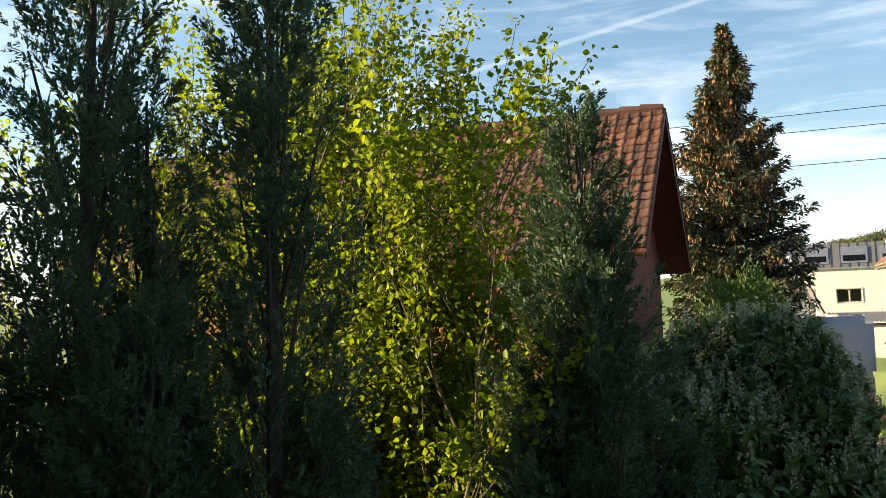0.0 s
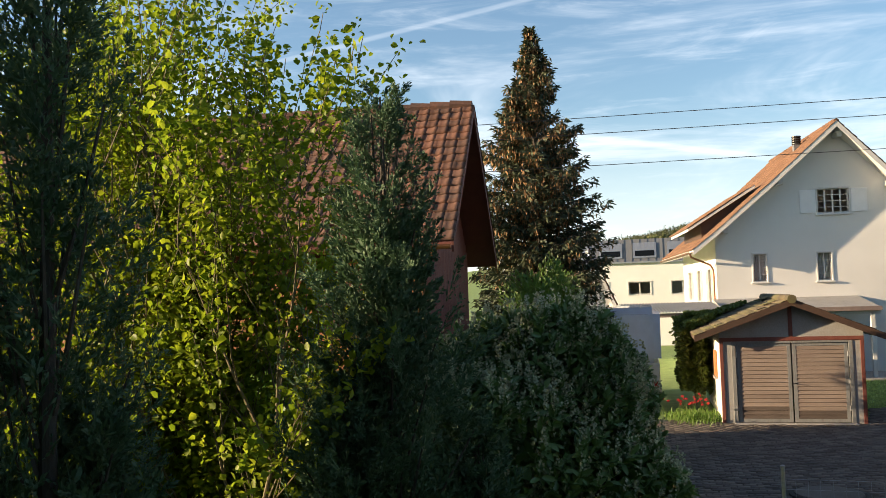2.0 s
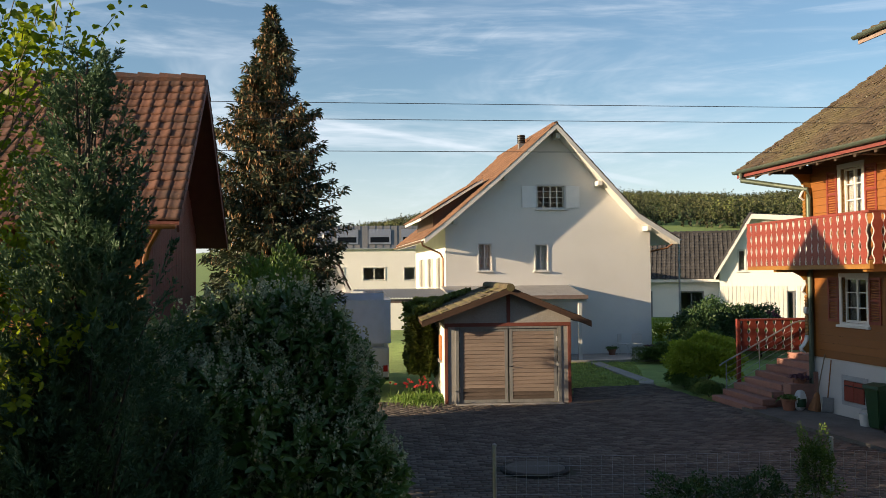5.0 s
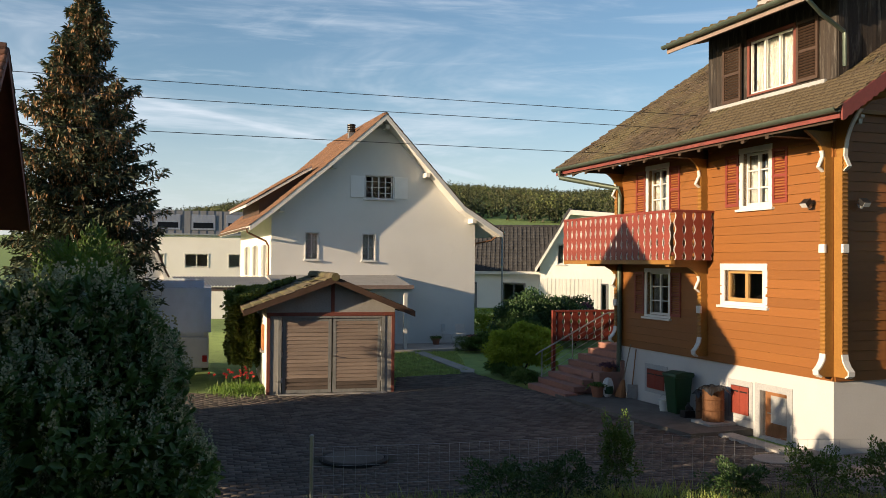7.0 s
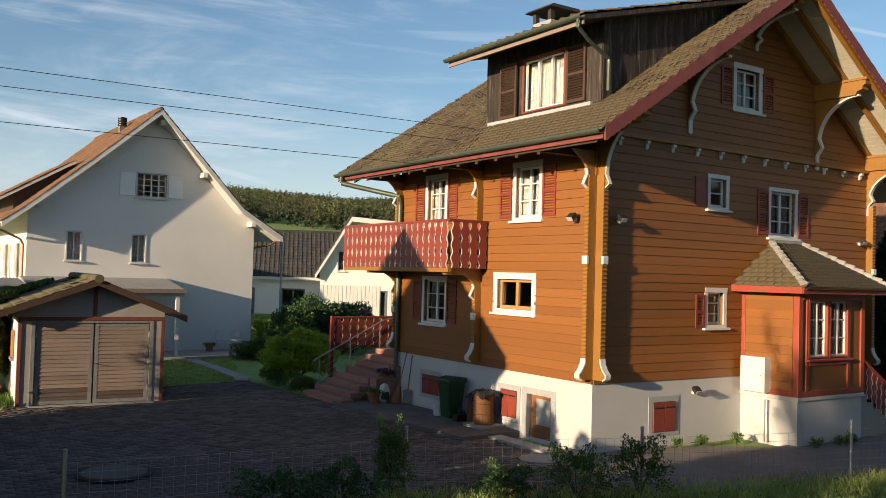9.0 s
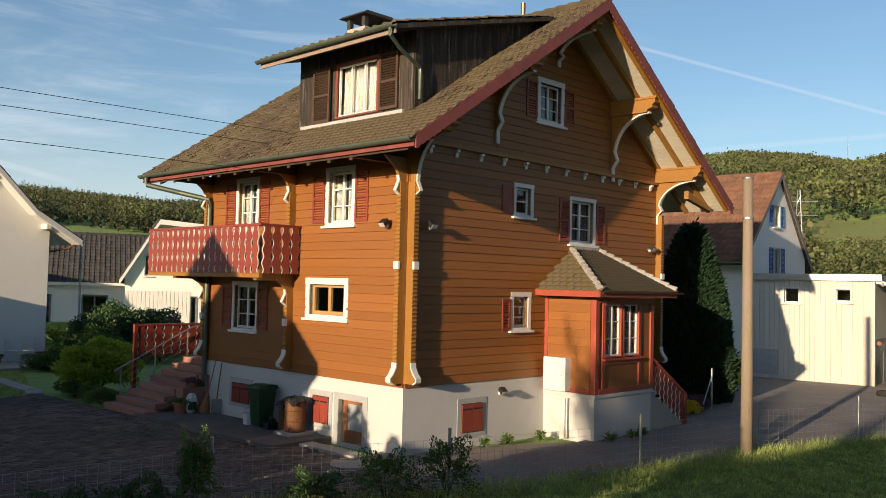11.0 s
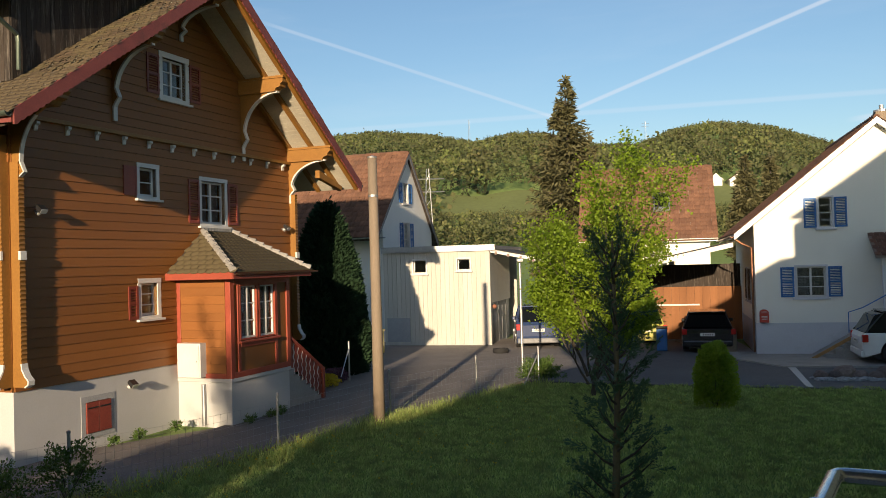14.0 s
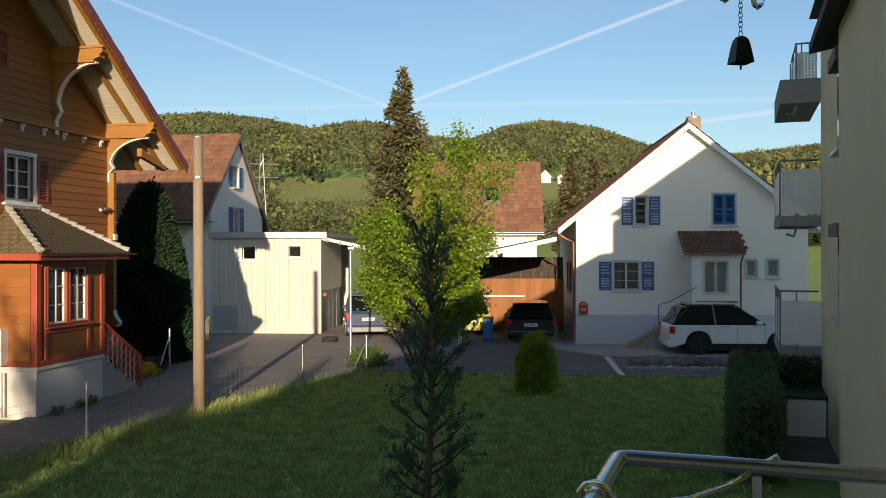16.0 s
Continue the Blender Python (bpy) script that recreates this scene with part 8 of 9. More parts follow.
# mostly hidden row, added to block the low sun from court and lane
for k, (x, y, rx, rz) in enumerate(((1.9, 10.9, 0.9, 1.55), (0.3, 11.0, 0.95, 1.6), (-1.4, 11.4, 0.95, 1.65), (-3.1, 12.0, 1.0, 1.65))):
    bush((x, y, 0), (rx, 0.85, rz), 150 + k, "leaf_bamboo" if k else "leaf_shrub", 7000, 0.10, "hedge_shrub", "tall leafy shrub in a row added to shade the court", 0.6, 0.18)
# behind the barn and beside the garage
for k, (x, y, rx, rz, lf) in enumerate(((3.7, 12.2, 0.7, 1.6, "leaf_shrub"), (4.9, 14.9, 0.8, 1.8, "leaf_bamboo"), (5.8, 17.2, 0.9, 2.0, "leaf_bamboo"), (6.9, 20.5, 1.1, 2.0, "leaf_shrub"))):
    bush((x, y, 0), (rx, rx, rz), 80 + k, lf, 6500, 0.12, "tall_shrub", "tall light green garden shrub in sun", 0.35, 0.22)
bush((13.2, 25.15, 0, 0, 0, -25.5), (0.42, 1.25, 1.2), 90, "leaf_ivy", 8000, 0.10, "ivy", "dense ivy climbing over the garage", 0.8, 0.2)
bush((13.9, 25.9, 2.35, 0, 0, -25.5), (0.75, 0.9, 0.24), 91, "leaf_ivy", 5000, 0.09, "ivy", "dense ivy climbing over the garage", 0.8, 0.2)


def flower_bed():
    """Tulips, iris leaves and weeds on a strip beside the garage."""
    rng = rng_of(95)
    root = thing("flower_bed", pose(11.75, 22.6, 0, 0, 0, -25.5), "sunlit flower bed with red tulips", "flower bed")
    n = 800
    base = np.stack([rng.normal(size=n) * 0.34, rng.normal(size=n) * 0.50, np.zeros(n)], 1)
    way = unit(rng.normal(size=(n, 3)) * 0.33 + np.array([0, 0, 1.0]))
    crown("leaves", blades(base, way, rng.uniform(0.12, 0.42, n), 0.03, rng, 0.25), M["leaf_bamboo"], root)
    m = 26
    foot = np.stack([rng.normal(size=m) * 0.35, 0.25 + rng.normal(size=m) * 0.45, np.zeros(m)], 1)
    tall = rng.uniform(0.35, 0.6, m)
    crown("stalks", blades(foot, np.tile([[0, 0, 1.0]], (m, 1)), tall, 0.012, rng), M["leaf_bamboo"], root)
    j = np.repeat(np.arange(m), 7)
    head = foot[j] + np.stack([0 * tall[j], 0 * tall[j], tall[j]], 1)
    crown("petals", blades(head, unit(rng.normal(size=(len(j), 3)) * 0.4 + np.array([0, 0, 1.0])), 0.075, 0.05, rng), M["petal_red"], root, "red tulip heads")


flower_bed()
# shrubs along the wire fence
for k, (x, y, rx, rz, lf) in enumerate(((9.6, 9.9, 0.55, 0.30, "leaf_dark"), (10.5, 9.5, 0.5, 0.28, "leaf_dark"), (11.3, 9.1, 0.25, 0.55, "leaf_shrub"), (13.4, 6.9, 0.5, 0.40, "leaf_shrub"), (14.3, 6.2, 0.45, 0.42, "leaf_shrub"), (12.6, 7.8, 0.4, 0.25, "leaf_dark"))):
    bush((x, y, 0), (rx, rx, rz), 100 + k, lf, 3600, 0.045, "rose_bush", "straggling rose bush against the wire fence", 0.55, 0.5, core=False)
for k, (x, y) in enumerate(((26.8, 4.0), (27.5, 3.9), (28.2, 3.9))):
    bush((x, y, 0), (0.45, 0.4, 0.2), 120 + k, ("petal_yellow", "leaf_red", "leaf_red")[k], 1500, 0.05, "flower_cushion", "cushion of spring flowers by the porch steps", 0.6, 0.15)
for k, (u, v) in enumerate(((2.2, -0.35), (2.9, -0.4), (5.1, -1.75), (5.9, -1.8), (6.4, -1.75), (4.0, -0.5))):
    p = OH @ Vector((u, v, 0))
    bush((p.x, p.y, 0), (0.20, 0.12, 0.09), 130 + k, "leaf_shrub", 110, 0.07, "weed", "tuft of weeds at the foot of the wall", 0.16, 0.45)
bush((27.0, -2.4, 0), (0.6, 0.6, 0.32), 140, "leaf_shrub", 1800, 0.08, "low_shrub", "untidy low shrub at the fence corner", 0.35, 0.3)



def roof_ivy():
    """Ivy that has grown from the ground over the near slope of the garage."""
    rng = rng_of(97)
    root = thing("roof_ivy", pose(12.1, 21.7, 0, 0, 0, -25.55), "ivy and moss spreading over the garage roof", "ivy")
    n = 4200
    y = 1.9 + 3.4 * rng.random(n) ** 0.7
    x = -0.75 + rng.random(n) ** 1.7 * np.clip(0.55 * (y - 1.6) + 0.3 * np.sin(y * 3.1), 0.25, 2.3)
    z = 2.33 + (x + 0.65) * (3.22 - 2.33) / 2.45 + 0.05 + 0.20 * rng.random(n) * np.clip(1.2 - (x + 0.75) * 0.4, 0.25, 1)
    d = unit(np.stack([-0.4 + rng.normal(size=n) * 0.5, rng.normal(size=n) * 0.5, 0.8 + 0 * x], 1))
    edge = rng.random(900)
    p = np.stack([x, y, z], 1)
    q = np.stack([-0.78 + 0.12 * rng.normal(size=900), 2.2 + 2.9 * rng.random(900), 2.35 - 1.1 * edge ** 2], 1)
    w = unit(np.stack([-0.7 + 0 * edge, rng.normal(size=900) * 0.4, 0.2 + 0 * edge], 1))
    crown("ivy_leaf", join_quads(folded(p, d, 0.10, 0.085, rng), folded(q, w, 0.11, 0.09, rng)), M["leaf_ivy"], root)


roof_ivy()
# ---- court and chalet: steps, bins, pots ----
def make_steps():
    st = thing("stone_steps", OH, "red sandstone steps up to the chalet terrace", "steps")
    n, tread, rise = 8, 0.33, 0.165
    for k in range(n):
        x0 = -1.78 + tread * k
        near = 8.05 - (0.0 if k > 2 else 0.12 * (3 - k))
        part("step", boxed(x0, x0 + tread + 0.05, near, 10.05, rise * k, rise * (k + 1), bevel=0.014), M["red_stone"], st)
        if k:
            part("step_block", boxed(x0 + 0.03, x0 + tread + 0.02, near + 0.06, 10.0, -0.05, rise * k - 0.004), M["red_stone"], st)
    part("cheek_stone", boxed(-0.78, -0.12, 7.62, 7.98, 0.0, 0.72, bevel=0.02), M["red_stone"], st)
    part("cheek_stone", boxed(-0.12, 0.55, 7.62, 7.98, 0.0, 1.02, bevel=0.02), M["red_stone"], st)
    part("landing", boxed(0.86, 2.0, 8.0, 10.05, -0.05, 1.32, bevel=0.01), M["red_stone"], st)
    rail = part("handrail", tubed([(-1.55, 10.0, 0.98), (-1.45, 10.0, 1.05), (0.75, 10.0, 2.16), (0.9, 10.0, 2.2), (1.5, 10.0, 2.2)], 0.022, 8), M["grey_metal"], st)
    for k in range(3):
        x = -1.35 + 1.0 * k
        part("rail_post", tubed([(x, 10.0, rise * int((x + 1.78) / tread)), (x, 10.0, 1.10 + (x + 1.35) * 0.505)], 0.014, 6), M["grey_metal"], rail)
    for j in range(4):
        part("rail_wire", tubed([(-1.4, 10.0, 0.90 - 0.18 * j), (0.75, 10.0, 1.99 - 0.18 * j)], 0.006, 5), M["grey_metal"], rail)
    tb = thing("terrace_balustrade", OH, "red fretted wooden balustrade of the terrace", "balustrade")
    part("handrail", boxed(-0.92, 1.25, 10.10, 10.20, 2.22, 2.28, bevel=0.008), M["red_paint"], tb)
    part("lower_rail", boxed(-0.92, 1.25, 10.13, 10.18, 1.36, 1.42), M["red_paint"], tb)
    part("post", boxed(-0.95, -0.85, 10.10, 10.20, 0.0, 2.28, bevel=0.008), M["red_paint"], tb)
    fretwork(tb, (-0.85, 10.12), (1.25, 10.12), 1.40, 0.84)


def wheel_bin(m):
    b = thing("wheelie_bin", m, "dark green plastic wheelie bin with closed lid", "bin")
    bm = bmesh.new()
    lo, hi = [(-0.22, -0.24), (0.22, -0.24), (0.22, 0.24), (-0.22, 0.24)], [(-0.29, -0.33), (0.29, -0.33), (0.29, 0.33), (-0.29, 0.33)]
    a = [bm.verts.new((x, y, 0.03)) for x, y in lo]
    c = [bm.verts.new((x, y, 0.98)) for x, y in hi]
    bm.faces.new(a[::-1])
    bm.faces.new(c)
    for k in range(4):
        bm.faces.new((a[k], a[(k + 1) % 4], c[(k + 1) % 4], c[k]))
    bmesh.ops.bevel(bm, geom=bm.edges[:], offset=0.025, segments=2, affect='EDGES')
    part("body", bm, M["green_plastic"], b)
    part("rim", boxed(-0.31, 0.31, -0.35, 0.35, 0.95, 1.0, bevel=0.012), M["green_plastic"], b)
    part("lid", prismed([(-0.36, 1.0), (-0.34, 1.05), (0.0, 1.10), (0.34, 1.07), (0.38, 1.0)], -0.31, 0.31, "x"), M["green_plastic"], b)
    part("handle", tubed([(-0.25, 0.40, 1.0), (0.25, 0.40, 1.0)], 0.018, 8), M["green_plastic"], b)
    for x in (-0.26, 0.22):
        part("wheel", tubed([(x, 0.27, 0.10), (x + 0.05, 0.27, 0.10)], 0.10, 14), M["rubber"], b)


def make_barrel(m):
    b = thing("rusty_barrel", m, "rusty steel barrel lined with a black bag", "barrel")
    part("drum", lathe(bmesh.new(), [(0.27, 0), (0.285, 0.02), (0.28, 0.05), (0.28, 0.27), (0.295, 0.29), (0.28, 0.31), (0.28, 0.55), (0.295, 0.57), (0.28, 0.59), (0.28, 0.83), (0.29, 0.86)], 24), M["rust"], b)
    rng = rng_of(3)
    bm = bmesh.new()
    bmesh.ops.create_grid(bm, x_segments=14, y_segments=14, size=0.33)
    for v in bm.verts:
        r = math.hypot(v.co.x, v.co.y)
        v.co.z = 0.90 - max(0, r - 0.27) * 1.0 + rng.normal() * 0.018 - (0.06 if r < 0.2 else 0)
    part("bag", bm, M["black"], b, "crumpled black plastic liner")
    return b


def flower_pot(m, r=0.16, h=0.24, leaf="leaf_shrub", label="terracotta flower pot with a small plant"):
    p = thing("flower_pot", m, label, "pot", "pots on the steps")
    part("pot", lathe(bmesh.new(), [(r * 0.7, 0), (r * 0.95, h * 0.8), (r * 1.08, h * 0.82), (r * 1.08, h), (r * 0.9, h), (r * 0.85, h * 0.9)], 18), M["clay"], p)
    rng = rng_of(int(r * 1000))
    q = np.tile(np.array([[0, 0, h * 0.9]]), (160, 1)) + rng.normal(size=(160, 3)) * np.array([r * 0.6, r * 0.6, 0.02])
    crown("plant", blades(q, unit(rng.normal(size=(160, 3)) * 0.6 + np.array([0, 0, 1.0])), 0.16, 0.05, rng, 0.3), M[leaf], p)


def make_small_things():
    wheel_bin(OH @ pose(-0.42, 4.5, 0.1, 0, 0, -86) @ Matrix.Diagonal((0.8, 0.78, 0.92, 1)))
    drum = make_barrel(OH @ pose(-0.42, 3.15, 0.16) @ Matrix.Scale(0.86, 4))
    copy_thing(drum, OH @ pose(-0.30, 3.62, 0.1, 0, 0, 70) @ Matrix.Scale(0.86, 4))
    tagged(part("plinth_stone", boxed(-0.36, 0.36, -0.34, 0.34, 0.0, 0.08, bevel=0.02), M["concrete"], m=OH @ pose(-0.42, 3.15, 0.08)), "flat concrete slab under the barrel", "slab")
    bk = thing("bucket", OH @ pose(-0.5, 4.95, 0.1), "small white plastic bucket beside the bin", "bucket")
    part("pail", lathe(bmesh.new(), [(0.11, 0), (0.14, 0.26), (0.15, 0.27), (0.13, 0.27)], 16), M["white_paint"], bk)
    part("bail", tubed([(-0.14, 0, 0.25), (-0.1, 0, 0.36), (0, 0, 0.40), (0.1, 0, 0.36), (0.14, 0, 0.25)], 0.005, 5), M["grey_metal"], bk)
    cr = thing("boot_scraper", OH @ pose(-0.5, 4.0, 0.1), "small black crate with odds and ends", "crate")
    part("crate", boxed(-0.14, 0.14, -0.1, 0.1, 0, 0.16, bevel=0.01), M["black"], cr)
    part("jug", lathe(bmesh.new(), [(0.06, 0), (0.07, 0.15), (0.03, 0.2), (0.03, 0.24)], 12, (0.02, 0, 0.10)), M["black"], cr)
    sp = OH @ pose(-0.75, 7.95, 0.02)
    flower_pot(OH @ pose(-0.95, 7.42, 0.1), 0.19, 0.3)
    flower_pot(OH @ pose(-0.42, 7.80, 0.72), 0.17, 0.14, "leaf_red", "shallow pot of red flowers on a step")
    bag = thing("soil_bag", OH @ pose(-0.70, 7.30, 0.1), "white and green plastic sack of potting soil", "sack")
    bm = bmesh.new()
    bmesh.ops.create_uvsphere(bm, u_segments=14, v_segments=10, radius=0.2)
    rng = rng_of(8)
    for v in bm.verts:
        v.co = Vector((v.co.x * 0.8, v.co.y * 0.55, v.co.z * 1.35 + 0.25)) + Vector(rng.normal(size=3)) * 0.012
        v.co.z = max(v.co.z, 0.0)
    part("sack", bm, M["white_paint"], bag)
    part("print_band", lathe(bmesh.new(), [(0.13, 0.1), (0.145, 0.2), (0.13, 0.3)], 14), M["green_plastic"], bag)
    br = thing("broom", OH @ pose(-0.42, 7.15, 0.1, 0, 12, 0), "birch broom leaning on the wall", "broom")
    part("stick", tubed([(0, 0, 0.4), (0.02, 0, 1.45)], 0.014, 6), M["pole"], br)
    part("bristles", lathe(bmesh.new(), [(0.16, 0), (0.13, 0.15), (0.06, 0.42), (0.03, 0.48)], 12), M["larch"], br)
    sv = thing("snow_shovel", OH @ pose(-0.2, 6.95, 0.1, 0, 5, 0), "grey metal shovel leaning on the wall", "shovel")
    part("stick", tubed([(0, 0, 0.3), (0.03, 0, 1.3)], 0.015, 6), M["larch"], sv)
    part("blade", boxed(-0.16, 0.16, -0.02, 0.02, 0.0, 0.36, bevel=0.012), M["grey_metal"], sv)
    mh = thing("manhole_cover", pose(9.51, 13.73, 0.0), "round dark iron manhole cover in the paving", "manhole")
    part("collar", lathe(bmesh.new(), [(0.64, 0.0), (0.64, 0.045), (0.60, 0.055), (0.57, 0.05), (0.565, 0.02)], 40), M["rubber"], mh)
    part("lid", lathe(bmesh.new(), [(0.555, 0.0), (0.555, 0.06), (0.54, 0.068), (0.0, 0.072)], 40), M["worn_concrete"], mh)
    dr = thing("drain_cover", pose(15.7, 8.88, 0.0), "round concrete drain cover in the lane", "manhole")
    part("cover", lathe(bmesh.new(), [(0.4, 0.0), (0.4, 0.03), (0.38, 0.035)], 30), M["concrete"], dr)
    # cellar steps kerb
    tagged(part("kerb", prismed([(17.1, 11.4), (17.45, 11.25), (16.55, 8.85), (16.2, 9.0)], -0.02, 0.06, "z"), M["concrete"]), "worn concrete kerb before the cellar door", "kerb", kind="structure")
    # bench and chairs by the white house
    for k, (x, y) in enumerate(((25.9, 30.2), (26.5, 30.0))):
        c = thing("garden_chair", pose(x, y, 0.06, 0, 0, 30 + 100 * k), "white folding garden chair", "chair", "garden chairs")
        for q in ((-0.2, -0.2), (0.2, -0.2), (-0.2, 0.2), (0.2, 0.2)):
            part("leg", tubed([(q[0], q[1], 0), (-q[0] * 0.9, q[1], 0.45)], 0.014, 5), M["white_paint"], c)
        part("seat", boxed(-0.22, 0.22, -0.22, 0.22, 0.44, 0.47, bevel=0.008), M["white_paint"], c)
        part("backrest", boxed(-0.22, 0.22, 0.20, 0.23, 0.55, 0.90, bevel=0.008), M["white_paint"], c)
    flower_pot(pose(27.0, 29.7, 0.06), 0.22, 0.32, "leaf_red", "tub of red flowers by the white wall")
    flower_pot(pose(25.3, 30.3, 0.06), 0.18, 0.28, "leaf_shrub")


# ---- fence, pole, wires, lamp post ----
FENCE = [(7.15, 11.4), (11.8, 9.2), (14.6, 6.3), (18.3, 3.7), (21.75, 1.7), (24.5, -0.46), (26.6, -2.35)]


def make_fence():
    f = thing("wire_fence", None, "low galvanised wire fence on steel posts", "fence")
    for x, y in FENCE:
        post = part("post", tubed([(x, y, -0.05), (x, y, 1.08)], 0.028, 10), M["grey_metal"], f)
        part("cap", lathe(bmesh.new(), [(0.034, 0), (0.034, 0.03), (0.01, 0.045)], 10, (x, y, 1.07)), M["grey_metal"], post)
    x, y = FENCE[-1]
    part("strut", tubed([(x, y, 0.9), (x - 0.55, y + 0.5, 0.0)], 0.02, 8), M["grey_metal"], f)
    for k, (a, b) in enumerate(zip(FENCE, FENCE[1:])):
        bm = bmesh.new()
        a, b = Vector((*a, 0)), Vector((*b, 0))
        n = int((b - a).length / 0.16)
        for z in (0.08, 0.22, 0.36, 0.5, 0.64, 0.78, 0.92):
            pts = [a.lerp(b, t / 6) + Vector((0, 0, z - 0.03 * math.sin(t / 6 * math.pi))) for t in range(7)]
            tube(bm, pts, 0.0024, 3, False)
        for i in range(1, n):
            p = a.lerp(b, i / n)
            tube(bm, [p + Vector((0, 0, 0.05)), p + Vector((0.008 * math.sin(i * 1.7), 0.008 * math.cos(i * 2.1), 0.5)), p + Vector((0, 0, 0.90))], 0.0022, 3, False)
        tagged(part("wire_netting", bm, M["grey_metal"], f), kind="stuff")
    g = thing("side_fence", None, "short galvanised fence beside the yew", "fence")
    pts = [(28.27, 3.46), (25.2, 3.3)]
    part("post", tubed([(28.27, 3.46, 0), (28.27, 3.46, 1.25)], 0.03, 8), M["grey_metal"], g)
    part("strut", tubed([(28.2, 3.46, 1.0), (26.6, 3.5, 0.35)], 0.018, 6), M["grey_metal"], g)


def make_pole():
    p = thing("wooden_pole", pose(20.75, 1.87, 0), "weathered timber utility pole without wires", "pole")
    part("shaft", tubed([(0, 0, -0.1), (0.01, 0.0, 2.0), (0.03, 0.02, 6.1)], [0.135, 0.125, 0.105], 16), M["pole"], p, smooth=True)
    part("top_cap", lathe(bmesh.new(), [(0.11, 0), (0.115, 0.03), (0.02, 0.06)], 16, (0.03, 0.02, 6.1)), M["grey_metal"], p)
    part("band", lathe(bmesh.new(), [(0.118, 0), (0.118, 0.05)], 16, (0.025, 0.015, 5.2)), M["grey_metal"], p)
    l = thing("street_lamp", pose(29.27, -2.08, 0), "slim grey street lamp post with a flat head", "street lamp")
    part("shaft", tubed([(0, 0, 0), (0, 0, 3.65)], [0.05, 0.04], 12), M["grey_metal"], l)
    part("head", boxed(-0.25, 0.12, -0.1, 0.1, 3.63, 3.72, bevel=0.02), M["grey_metal"], l)
    part("lens", boxed(-0.22, 0.0, -0.08, 0.08, 3.61, 3.628), M["lamp_clear"], l)
    l2 = thing("street_lamp", pose(30.9, 31.9, 0), "tall pale street lamp before the far houses", "street lamp")
    part("shaft", tubed([(0, 0, 0), (0, 0, 5.2)], [0.06, 0.045], 10), M["grey_metal"], l2)
    part("head", boxed(-0.55, 0.1, -0.1, 0.1, 5.18, 5.28, bevel=0.02), M["grey_metal"], l2)
    l3 = thing("street_lamp", pose(20.0, 50.5, 0), "tall pale street lamp before the white block", "street lamp")
    part("shaft", tubed([(0, 0, 0), (0, 0, 5.9)], [0.07, 0.05], 10), M["grey_metal"], l3)
    part("head", boxed(-0.2, 0.2, -0.2, 0.2, 5.9, 6.15, bevel=0.04), M["grey_metal"], l3)


def make_wires():
    w = thing("overhead_wires", None, "three thin dark overhead wires", "wires")
    base, d = Vector((7.23, 17.03, 0)), Vector((0.9205, -0.3907, 0))
    for z, end in ((7.29, 13.3), (6.95, 12.6), (6.29, 11.4)):
        pts = [base + d * s + Vector((0, 0, z - 0.12 + 0.0009 * (s + 8) ** 2 * 0.1)) for s in np.linspace(-45, end, 14)]
        part("wire", tubed(pts, 0.007, 5), M["black"], w)


